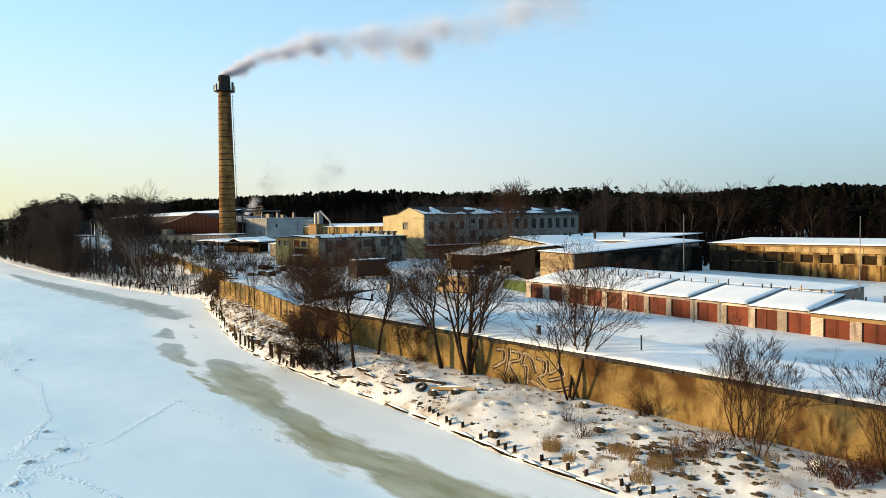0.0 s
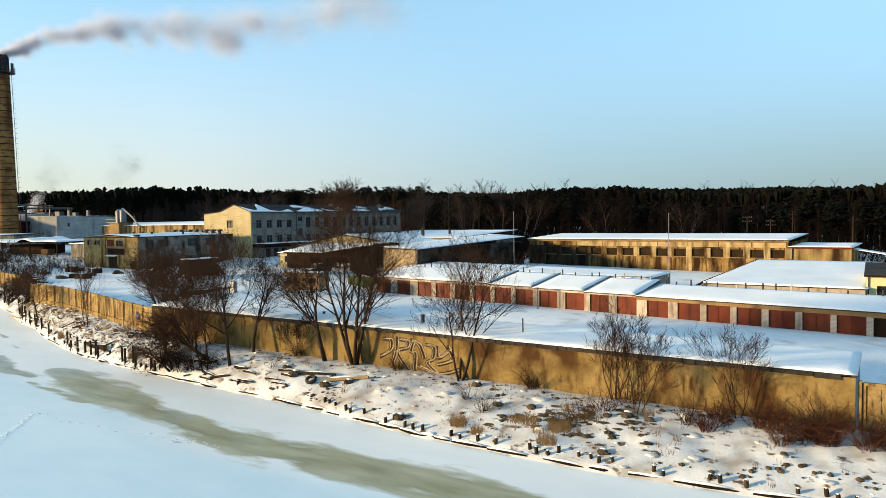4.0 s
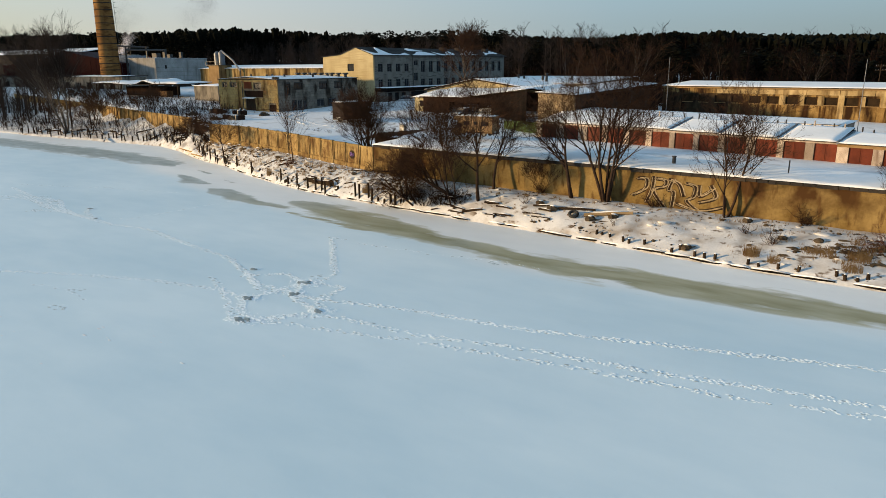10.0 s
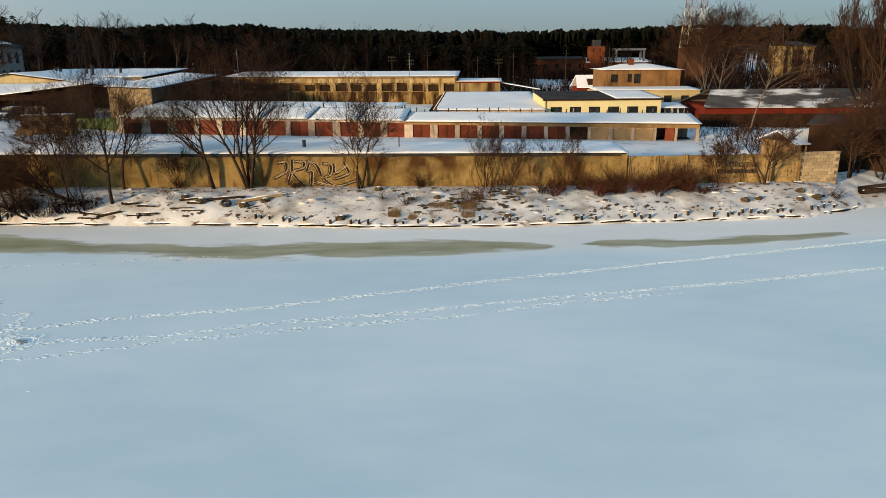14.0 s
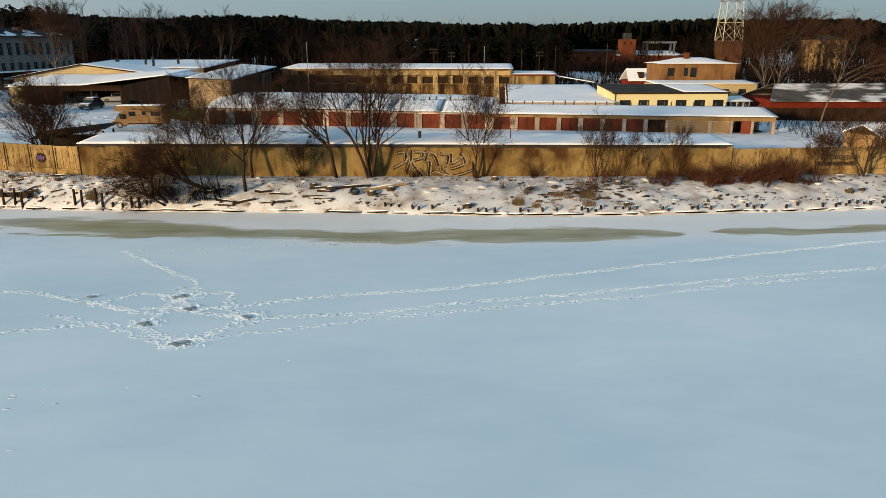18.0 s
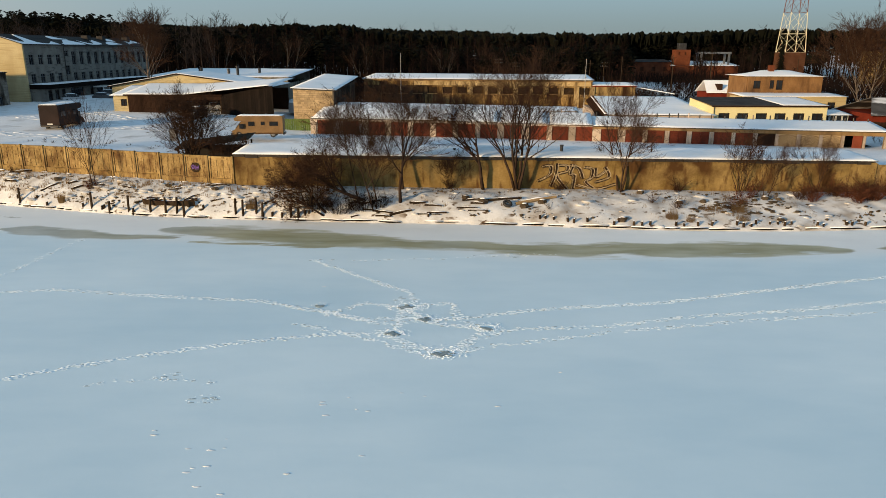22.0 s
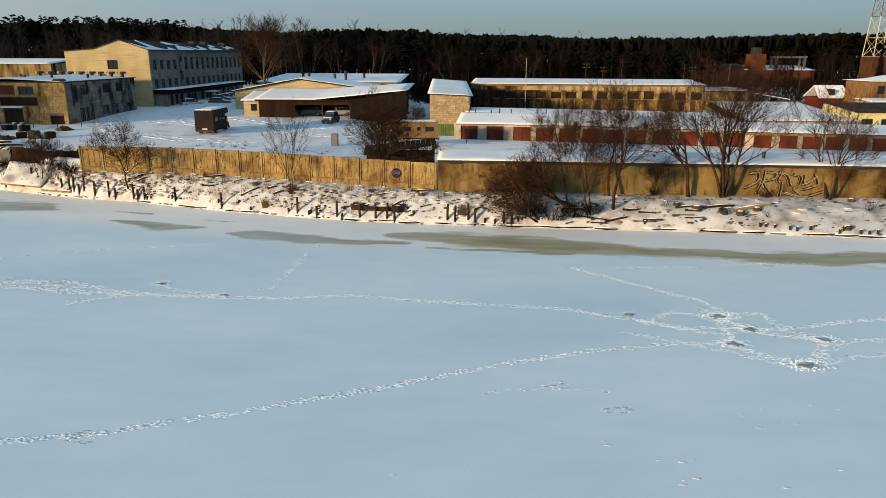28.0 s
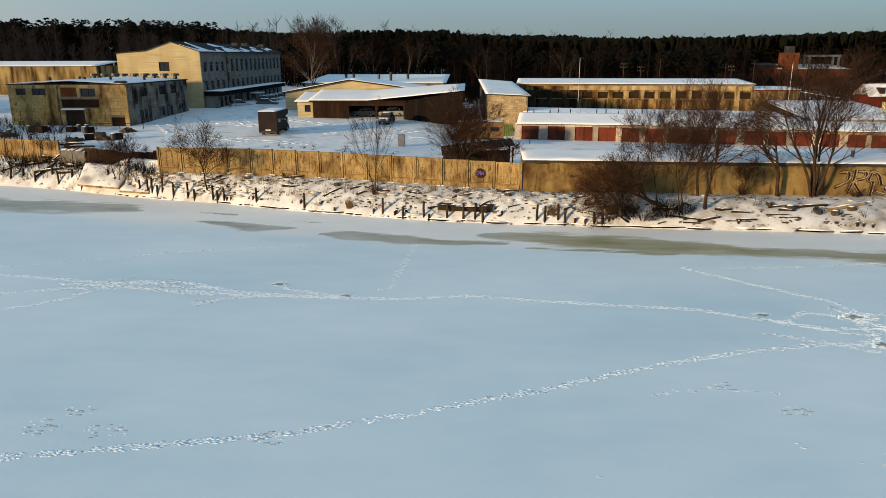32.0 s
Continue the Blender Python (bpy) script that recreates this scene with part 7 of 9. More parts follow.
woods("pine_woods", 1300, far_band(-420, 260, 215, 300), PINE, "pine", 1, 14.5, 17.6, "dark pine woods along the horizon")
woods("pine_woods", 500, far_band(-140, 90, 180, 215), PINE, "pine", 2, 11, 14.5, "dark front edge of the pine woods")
woods("bare_woods", 480, far_band(-110, 260, 165, 216), BRUSH, "bare", 3, 9, 16.5, "leafless brown trees before the pines")
woods("bare_woods", 420, far_band(-420, -110, 165, 216), HAZY_BRUSH, "bare", 14, 10, 18, "leafless grey-brown trees before the pines")
woods("bare_woods", 60, far_band(-420, 260, 225, 290), HAZY_BRUSH, "bare", 15, 16, 19.5, "bare crowns standing out of the pine woods")
def left_bank(x0, x1, deep):
    """Places on the far bank, kept to the river side of the works."""
    def place(rng):
        x = x0 + (x1 - x0) * rng.random() ** 1.3
        lo = shore(x) + 2.5
        return x, lo + (max(2.0, min(deep, -0.245 * x - lo))) * rng.random()
    return place


woods("bare_woods", 300, left_bank(-238, -500, 45), HAZY_BRUSH, "bare", 8, 14, 22, "tall leafless trees along the far bank")
woods("pine_woods", 120, left_bank(-300, -520, 60), PINE, "pine", 9, 14, 19, "pines among the trees of the far bank")
woods("bare_woods", 16, lambda rng: (lambda x: (x, shore(x) + 2 + 8 * rng.random()))(rng.uniform(-235, -160)), HAZY_BRUSH, "bare", 4, 4, 9, "low leafless trees along the bank")
woods("pine_woods", 420, lambda rng: (rng.uniform(-520, -270), rng.uniform(160, 280)), PINE, "pine", 7, 18, 22.5, "pine woods behind the works")
woods("bare_woods", 130, lambda rng: (rng.uniform(40, 180), rng.uniform(88, 215)), BRUSH, "bare", 5, 8, 13, "leafless trees beyond the barn")
woods("pine_woods", 400, lambda rng: (rng.uniform(-1500, -600), rng.uniform(200, 420)), PINE, "pine", 6, 16, 24, "far pine woods up the river")


def canopy(name, n, region, mat, seed, lo, hi, label):
    """The closed crown layer of the deep woods: many small uneven tufts."""
    rng = random.Random(seed)
    b = Build()
    for i in range(n):
        x, y = region(rng)
        i0, j0 = math.floor(x / 5.2), math.floor(y / 5.2)
        cell = random.Random(i0 * 7919 + j0 * 104729)
        cx, cy, up = (i0 + cell.uniform(0.3, 0.7)) * 5.2, (j0 + cell.uniform(0.3, 0.7)) * 5.2, cell.uniform(-0.5, 0.6)
        dome = 1.4 * max(0.0, 1 - ((x - cx) ** 2 + (y - cy) ** 2) / 8.5) + up
        z = land(x, y) + lo + (hi - lo) * (0.55 + 0.15 * rng.random()) + dome + 3.2 * noise.noise(Vector((x * 0.014, y * 0.01, 7.0)))
        w = rng.uniform(0.6, 1.3)
        ring = [(x + w * math.cos(q) * rng.uniform(0.6, 1.2), y + w * math.sin(q) * rng.uniform(0.6, 1.2), z - rng.uniform(0.2, 0.8)) for q in (0.3, 1.5, 2.8, 4.0, 5.2)]
        ring += [(x + rng.uniform(-0.4, 0.4), y, z + rng.uniform(0.1, 0.5)), (x, y, z - 4.0)]
        b.add(ring, [(0, 1, 5), (1, 2, 5), (2, 3, 5), (3, 4, 5), (4, 0, 5), (1, 0, 6), (2, 1, 6), (3, 2, 6), (4, 3, 6), (0, 4, 6)])
    return solo(name, b, mat, label, "woods", kind="stuff")


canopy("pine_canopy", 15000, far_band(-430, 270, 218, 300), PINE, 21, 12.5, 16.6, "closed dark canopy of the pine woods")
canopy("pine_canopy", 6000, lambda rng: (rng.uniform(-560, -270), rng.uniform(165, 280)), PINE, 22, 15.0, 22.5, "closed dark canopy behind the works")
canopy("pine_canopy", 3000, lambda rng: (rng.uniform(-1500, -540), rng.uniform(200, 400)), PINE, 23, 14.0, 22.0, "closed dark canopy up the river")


def thicket(name, n, region, mat, seed, lo, hi, label):
    """Close undergrowth: many thin forked stems."""
    rng = random.Random(seed)
    b = Build()
    for i in range(n):
        x, y = region(rng)
        p = Vector((x, y, land(x, y) - 0.1))
        for k in range(5):
            h = rng.uniform(lo, hi)
            e = p + Vector((rng.uniform(-0.45, 0.45) * h, rng.uniform(-0.45, 0.45) * h, h))
            b.tube([p, e], [0.017 * h, 0.006 * h], 3, False)
            for j in range(2):
                f = p.lerp(e, rng.uniform(0.35, 0.8))
                b.tube([f, f + Vector((rng.uniform(-0.5, 0.5), rng.uniform(-0.5, 0.5), 0.6)) * h * 0.45], [0.010 * h, 0.004 * h], 3, False)
    return solo(name, b, mat, label, "thicket", kind="stuff")


thicket("bank_thicket", 1500, left_bank(-228, -510, 40), HAZY_BRUSH, 31, 2.0, 6.5, "dense dark undergrowth along the far bank")
thicket("yard_thicket", 900, lambda rng: (lambda x: (x, fence_y(x) + 1.5 + 16 * rng.random()))(rng.uniform(-250, -128)), HAZY_BRUSH, 32, 0.5, 1.7, "leafless scrub in the yard behind the leaning fence")
thicket("forest_undergrowth", 2600, far_band(-420, 260, 172, 216), BRUSH, 34, 3.0, 7.0, "dark undergrowth at the edge of the woods")
woods("pine_woods", 260, lambda rng: (lambda x: (x, -x * rng.uniform(0.19, 0.40)))(rng.uniform(-640, -475)), PINE, "pine", 11, 21, 28, "tall pine woods beyond the works")
canopy("pine_canopy", 2600, lambda rng: (lambda x: (x, -x * rng.uniform(0.18, 0.42)))(rng.uniform(-640, -480)), PINE, 24, 13.0, 23.0, "closed dark canopy beyond the works")
woods("pine_woods", 150, lambda rng: (rng.uniform(-262, -160), rng.uniform(224, 252)), PINE, "pine", 17, 17.0, 20.5, "taller pines of the wood behind the office")
# low near-black tufts added to darken the gaps between the trunks
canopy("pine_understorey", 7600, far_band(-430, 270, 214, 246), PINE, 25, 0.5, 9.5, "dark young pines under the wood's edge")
thicket("far_thicket", 1700, lambda rng: (rng.uniform(22, 120), rng.uniform(100, 226)), BRUSH, 35, 1.5, 4.5, "dark scrub among the far houses")
woods("bare_woods", 34, lambda rng: (rng.uniform(34, 84), rng.uniform(196, 226)), BRUSH, "bare", 12, 8, 14, "leafless trees before the brick works")
woods("bare_woods", 46, lambda rng: (lambda x: (x, shore(x) + 3 + 22 * rng.random()))(rng.uniform(-242, -196)), HAZY_BRUSH, "bare", 13, 7, 15, "thin leafless trees at the end of the far bank")
thicket("slope_thicket", 900, lambda rng: (lambda x: (x, shore(x) + 4 + 30 * rng.random()))(rng.uniform(-340, -200)), HAZY_BRUSH, 36, 1.0, 3.2, "dark scrub on the slope below the works")
thicket("bank_scrub", 520, lambda rng: (lambda x: (x, shore(x) + 0.8 + 8 * rng.random()))(rng.uniform(-250, -122)), HAZY_BRUSH, 39, 0.6, 2.2, "leafless scrub and weeds on the far bank")
thicket("wall_scrub", 420, lambda rng: (lambda x: (x, shore(x) + 0.6 + (fence_y(x) - shore(x) - 0.4) * rng.random()))(rng.uniform(-134, -105)), BRUSH, 43, 0.3, 1.3, "dark weeds and scrub below the sagging wall")
thicket("hall_scrub", 700, lambda rng: (rng.uniform(-24, 24), rng.uniform(124, 168)), BRUSH, 38, 0.8, 3.0, "dark scrub and weeds behind the long hall")
# filler stems added to hide bright snow behind the store
thicket("store_scrub", 900, lambda rng: (rng.uniform(-92, -62), rng.uniform(122, 168)), BRUSH, 41, 1.2, 3.6, "dark stems added behind the block store to darken the gap")
thicket("yard_corner_scrub", 420, lambda rng: (rng.uniform(14, 44), rng.uniform(50, 73)), BRUSH, 37, 0.4, 1.5, "brown weeds and scrub on the rough ground past the garages")
for k, (x, y, h) in enumerate(((-107.0, 170.0, 13.0), (-99.0, 176.0, 11.0), (-88.0, 172.0, 13.0), (-66.0, 175.0, 12.0), (-44.0, 172.0, 11.0))):
    bare_tree("birch", x, y, h, "slim pale birch standing before the pine woods", 2, 0.10, (0.06 * (-1) ** k, 0), 500 + k, BIRCH, TWIG, spread=0.5, subs=(8, 6, 4), first=0.4, min_r=0.014, group="forest edge birches")

# ---- the bank: piles, timbers, stones, grass ----
def ice_or_land(x, y):
    return max(0.02, land(x, y))


PILE_MESHES = []
for k, (h, r) in enumerate(((1.15, 0.12), (1.4, 0.115), (0.85, 0.13), (0.36, 0.115), (0.25, 0.10))):
    rng = random.Random(k)
    b = Build().tube([(0, 0, -0.6), (0.01, 0, h * 0.5), (0.02 * (k - 2), 0.01, h - 0.03), (0.02 * (k - 2), 0.01, h)], [r, r * 0.95, r * 0.9, r * 0.7], 8)
    PILE_MESHES.append((b.mesh("pile", OLD_WOOD), snow_slab(4, 4, lambda u, v: ((u - 0.5) * r * 1.2 + 0.02 * (k - 2), (v - 0.5) * r * 1.2, h - 0.005), 0.05, 0.01).mesh("snow_cap", ROOF_SNOW, True)))


def pile(x, y, k, tilt=0.0, turn=0.0):
    ob = solo("mooring_post", PILE_MESHES[k][0], None, "weathered wooden mooring post at the ice edge" if k < 3 else "short rotten post stub at the ice edge", "post", "bank posts", m=pose(x, y, max(0.05, land(x, y)), tilt, tilt * 0.6, turn))
    if k > 2:
        part("snow_cap", PILE_MESHES[k][1], None, ob)
    return ob


rng = random.Random(12)
for x, h in ((-114.9, 1.3), (-106.5, 1.5), (-105.5, 1.7), (-105.0, 1.7), (-104.3, 0.9), (-103.7, 1.45), (-102.3, 1.45), (-100.6, 1.45), (-99.8, 0.85), (-97.6, 1.3), (-97.1, 0.7), (-96.3, 1.2), (-95.5, 0.6), (-92.4, 1.3), (-87.0, 1.3), (-83.8, 0.45), (-78.9, 1.4),
             (-77.7, 0.6), (-76.9, 0.77), (-74.9, 1.5), (-74.4, 0.6), (-72.7, 1.2), (-71.2, 1.3), (-70.1, 1.3), (-69.4, 1.1), (-64.5, 1.3), (-63.8, 1.37), (-62.6, 1.3), (-62.0, 1.27), (-61.1, 0.42), (-60.2, 0.6), (-59.4, 0.84), (-58.7, 0.85), (-58.1, 0.6)):
    k = min(range(5), key=lambda q: abs((1.15, 1.4, 0.85, 0.42, 0.3)[q] - h))
    pile(x, shore(x) + rng.uniform(0.15, 0.35), k, rng.uniform(-2.5, 2.5), rng.uniform(0, 360))
x = -110.0
while x > -175:
    pile(x, shore(x) + rng.uniform(0.2, 1.2), rng.choice((0, 1, 2)), rng.uniform(-5, 5), rng.uniform(0, 360))
    x -= rng.uniform(0.7, 2.2)
x = -96.0
while x < 14:
    if not -57 < x < -50:
        pile(x, shore(x) + rng.uniform(0.25, 0.7), rng.choice((3, 3, 4)), rng.uniform(-8, 8), rng.uniform(0, 360))
    x += rng.choice((0.5, 0.7, 1.2, 2.2)) * (1.0 if x > -42 else 4.5)
# timbers along the edge
edging = thing("timber_edging", -110, shore(-110), 0.1, 0, "low snow-topped timber edging along the ice", "edging")
x = -110.0
while x < 16:
    L = rng.uniform(0.9, 3.4)
    x1 = min(16.5, x + L)
    if rng.random() < 0.95:
        p, q = Vector((x + 110, shore(x) - shore(-110) + 0.05, 0.06 + rng.uniform(-0.05, 0.06))), Vector((x1 + 110, shore(x1) - shore(-110) + rng.uniform(-0.1, 0.25), 0.06 + rng.uniform(-0.05, 0.08)))
        lg = part("log", Build().tube([p, p.lerp(q, 0.5) + Vector((0, rng.uniform(-0.16, 0.16), rng.uniform(-0.03, 0.05))), q], [0.045, 0.075, 0.04], 6), BLACK_WOOD, edging)
        part("snow_cap", Build().tube([p + Vector((0, 0.06, 0.08)), p.lerp(q, 0.5) + Vector((0, 0.06, 0.10)), q + Vector((0, 0.06, 0.07))], [0.04, 0.085, 0.04], 6), SNOW, lg, smooth=True)
    x = x1 + rng.uniform(-0.3, 0.5)


def timber(name, x0, y0, x1, y1, r, label, lift=0.12, square=False, cat="timber", mat=None, snow=True):
    z0, z1 = ice_or_land(x0, y0) + lift, ice_or_land(x1, y1) + lift
    mx, my = (x0 + x1) / 2, (y0 + y1) / 2
    p, q = Vector((x0 - mx, y0 - my, 0)), Vector((x1 - mx, y1 - my, z1 - z0))
    mid = p.lerp(q, 0.5) + Vector((0, 0.06, 0.02))
    ob = solo(name, Build().tube([p, mid, q], [r, r * 0.95, r * 0.7], 4 if square else 7), mat or OLD_WOOD, label, cat, "driftwood", m=pose(mx, my, z0))
    if snow:
        part("snow_cap", Build().tube([p.lerp(q, 0.1) + Vector((0, 0.02, r * 0.8)), mid + Vector((0, 0.02, r * 0.95)), p.lerp(q, 0.9) + Vector((0, 0.02, r * 0.8))], [r * 0.15, r * 0.5, r * 0.15], 6), ROOF_SNOW, ob, smooth=True)
    return ob


rng = random.Random(77)
for k in range(16):
    x, y = rng.uniform(-54, -42), rng.uniform(31.9, 33.4)
    a, L = rng.uniform(-0.25, 0.3), rng.uniform(0.5, 2.2)
    timber("driftwood", x, y, x + L * math.cos(a), y + L * math.sin(a) * 0.6, rng.uniform(0.05, 0.12), "dark driftwood beam half buried in snow", square=rng.random() < 0.5)
timber("fallen_log", -41.5, 33.4, -38.4, 33.9, 0.13, "grey fallen tree stem on the snowy bank", cat="log")
timber("fallen_log", -39.0, 33.0, -35.2, 33.9, 0.16, "bleached fallen tree stem on the snowy bank", mat=BARE_WOOD, cat="log")
for k in range(24):
    x = rng.uniform(-104, -60)
    y = shore(x) + rng.uniform(0.8, 3.2)
    a, L = rng.uniform(-0.7, 0.7), rng.uniform(0.6, 2.2)
    timber("driftwood", x, y, x + L * math.cos(a), y + L * math.sin(a) * 0.6, rng.uniform(0.05, 0.12), "weathered board half buried in snow", square=True)
for k in range(30):
    x = rng.uniform(-170, -110)
    y = shore(x) + rng.uniform(0.4, 4.5)
    a, L = rng.uniform(-0.9, 0.9), rng.uniform(1.2, 4.5)
    timber("driftwood", x, y, x + L * math.cos(a), y + L * math.sin(a) * 0.6, rng.uniform(0.08, 0.2), "dark rubble timber on the far bank", square=True, lift=0.25)
for k in range(16):
    x = rng.uniform(-127, -117)
    y = shore(x) + rng.uniform(0.8, 4.0)
    a, L = rng.uniform(-0.5, 0.3), rng.uniform(1.6, 4.2)
    timber("driftwood", x, y, x + L * math.cos(a), y + L * math.sin(a) * 0.6, rng.uniform(0.08, 0.17), "dark heaped timber on the bank below the fence", square=True, lift=rng.uniform(0.15, 0.7))
# concrete slabs tipped down the bank
def tipped_slab(corners, label):
    """A cast slab lying on the bank by its four top corners, under a lid of snow."""
    o = Vector(corners[0])
    c = [Vector(p) - o for p in corners]
    sl = thing("concrete_slab", *o, 0, label, "slab", "tipped slabs")
    part("slab", Build().slab(c, 0.2), CONCRETE, sl)
    part("snow", snow_slab(14, 10, lambda u, v: tuple((c[0] * (1 - u) + c[1] * u) * (1 - v) + (c[3] * (1 - u) + c[2] * u) * v), 0.22, 0.30, 0.8), GROUND, sl, smooth=True)


tipped_slab(((-114.6, 46.8, 1.1), (-109.2, 45.4, 1.0), (-108.2, 47.6, 3.0), (-114.8, 49.4, 3.1)), "tipped concrete slab under snow on the bank")
tipped_slab(((-108.9, 44.9, 0.8), (-105.4, 44.3, 0.7), (-104.7, 46.2, 2.2), (-107.9, 47.3, 2.3)), "steeply tipped concrete slab under snow on the bank")
# broken boat among the piles
boat = thing("rowing_boat", -71.0, 34.9, land(-71.0, 34.9) - 0.22, -10.0, "broken dark wooden rowing boat full of snow", "boat")
hull = Build()
secs = []
for k in range(9):
    t = k / 8
    w = 0.75 * math.sin(math.pi * (0.12 + 0.8 * t)) ** 0.7
    zt = 0.55 + 0.45 * (t - 0.4) ** 2
    secs.append([(-2.6 + 5.2 * t, -w, zt), (-2.6 + 5.2 * t, -w * 0.75, 0.15), (-2.6 + 5.2 * t, 0, 0.0), (-2.6 + 5.2 * t, w * 0.75, 0.15), (-2.6 + 5.2 * t, w, zt)])
hv = [p for s in secs for p in s]
hf = [(k * 5 + i, k * 5 + i + 1, (k + 1) * 5 + i + 1, (k + 1) * 5 + i) for k in range(8) for i in range(4)]
hull.add(hv, hf)
hull.add([(x, y * 0.93, z + 0.02) for x, y, z in hv], [tuple(reversed(f)) for f in hf])
part("hull", hull, OLD_WOOD, boat)
for sy in (0, 4):
    part("gunwale", Build().tube([s[sy] for s in secs], [0.05] * 9, 5), BROWN_WOOD, boat)
part("snow", snow_slab(10, 5, lambda u, v: (-2.1 + 4.1 * u, (-0.5 + v) * 1.0 * math.sin(math.pi * (0.15 + 0.75 * u)), 0.3), 0.1, 0.05), ROOF_SNOW, boat, smooth=True)
copy_thing(boat, pose(19.8, 36.6, land(19.8, 36.6) + 0.2, 0, 0, 20))
tyre = Build()
R, r_ = 0.33, 0.13
for i in range(16):
    for j in range(8):
        a, c = 2 * math.pi * i / 16, 2 * math.pi * j / 8
        tyre.v.append(((R + r_ * math.cos(c)) * math.cos(a), (R + r_ * math.cos(c)) * math.sin(a), r_ * math.sin(c)))
tyre.f = [(i * 8 + j, ((i + 1) % 16) * 8 + j, ((i + 1) % 16) * 8 + (j + 1) % 8, i * 8 + (j + 1) % 8) for i in range(16) for j in range(8)]
solo("old_tyre", tyre, RUBBER, "old car tyre lying in the snow", "tyre", smooth=True, m=pose(-39.8, 32.7, land(-39.8, 32.7) + 0.22, 30, 10, 0))

# stones: the large ones as things, small rubble as stuff
rng = random.Random(9)
for x, y, s in ((-29.9, 30.4, 0.45), (-27.0, 35.6, 0.4), (-24.1, 33.2, 0.4), (-21.8, 33.4, 0.35), (-17.0, 33.6, 0.3), (-15.9, 33.9, 0.42), (-16.1, 30.2, 0.35), (-14.6, 34.0, 0.3), (-36.6, 33.2, 0.45), (-43.6, 34.0, 0.4), (-42.0, 33.2, 0.5), (-38.3, 32.6, 0.5), (10.2, 33.0, 0.4), (12.0, 33.6, 0.5), (11.0, 34.6, 0.45), (5.0, 32.6, 0.45), (6.4, 33.0, 0.35), (-72.0, 37.4, 0.35), (-67.0, 35.8, 0.35), (-94.0, 43.0, 0.4), (-84.0, 40.2, 0.4)):
    ob = solo("boulder", Build().lump((0, 0, 0), (s, s * 0.8, s * 0.55), int(x * 10)), ROCK, "dark boulder capped with snow on the bank", "boulder", "bank boulders", m=pose(x, y, land(x, y) + 0.08))
    part("snow_cap", Build().lump((0.05, 0.12, s * 0.42), (s * 0.6, s * 0.48, s * 0.17), int(x * 7) + 3, 0.15), SNOW, ob, smooth=True)
b, w = Build(), Build()
for k in range(2600):
    x = rng.uniform(-106, 16)
    t = rng.random()
    y = shore(x) + 0.4 + (fence_y(x) - shore(x) - 0.8) * t
    if noise.noise(Vector((x * 0.3, y * 0.55, 4.0))) < 0.16:
        continue
    s = rng.choice((0.04, 0.05, 0.07, 0.10, 0.17)) * rng.uniform(0.8, 1.2)
    b.lump((x, y, land(x, y) + 0.02), (s, s * 0.8, s * 0.6), k)
for k in range(150):
    x = rng.uniform(-106, 16)
    y = shore(x) + 0.3 + (fence_y(x) - shore(x) - 0.8) * rng.random()
    s = rng.choice((0.12, 0.18, 0.25, 0.4)) * rng.uniform(0.8, 1.2)
    w.lump((x, y, land(x, y) - 0.02), (s * 1.4, s * 1.1, s * 0.26), k + 5000, 0.15)
for k in range(700):
    x = rng.uniform(-106, -58)
    y = shore(x) + 0.4 + (fence_y(x) - shore(x) - 0.6) * rng.random()
    if noise.noise(Vector((x * 0.35, y * 0.6, 9.0))) < 0.05:
        continue
    s = rng.uniform(0.04, 0.15)
    b.lump((x, y, land(x, y) + 0.02), (s * 1.5, s * 0.8, s * 0.5), k + 9000)
for k in range(110):
    x = rng.uniform(-108, -57)
    y = shore(x) + 0.4 + (fence_y(x) - shore(x) - 0.8) * rng.random()
    s = rng.uniform(0.2, 0.6)
    w.lump((x, y, land(x, y) - 0.03), (s * 1.3, s * 0.9, s * 0.22), k + 7000, 0.2)
solo("bank_rubble", b, ROCK, "dark rubble showing through the snow", "rubble", kind="stuff")
solo("snow_lumps", w, GROUND, "rounded lumps of old snow on the bank", "snow", kind="stuff", smooth=True)

# dry grass and small brush
def tuft(b, rng, x, y, n, h, r):
    z = land(x, y) - 0.05
    for i in range(n):
        a, q = rng.uniform(0, 6.283), r * math.sqrt(rng.random())
        p = Vector((x + q * math.cos(a), y + q * math.sin(a), z))
        hh = h * rng.uniform(0.5, 1.1)
        e = p + Vector((rng.uniform(-0.3, 0.3) * hh, rng.uniform(-0.3, 0.3) * hh, hh))
        s = Vector((0.011, 0.006, 0))
        b.add([p - s, p + s, e], [(0, 1, 2)])


def grass_clump(x, y, n, h, r, seed):
    rng = random.Random(seed)
    b = Build()
    tuft(b, rng, x, y, n, h, r)
    return solo("grass_clump", b, DRY_GRASS, "clump of dry straw-coloured grass in the snow", "grass", "grass clumps")


for k, (x, y, h, r, n) in enumerate(((-25.5, 30.6, 0.9, 0.55, 300), (-24.0, 30.2, 0.7, 0.4, 160), (-19.4, 30.2, 0.7, 0.6, 260), (-19.2, 31.6, 0.8, 0.7, 300), (-63.2, 33.5, 1.0, 0.4, 300), (-82.3, 37.2, 1.1, 0.28, 260), (-57.6, 33.4, 0.9, 0.4, 180), (-89, 42.4, 0.5, 0.5, 160))):
    grass_clump(x, y, n, h, r, k)
rng = random.Random(71)
for k in range(14):
    grass_clump(rng.uniform(-22.5, -14.5), rng.uniform(31.0, 34.6), 90, rng.uniform(0.35, 0.75), rng.uniform(0.35, 0.8), 40 + k)
b = Build()
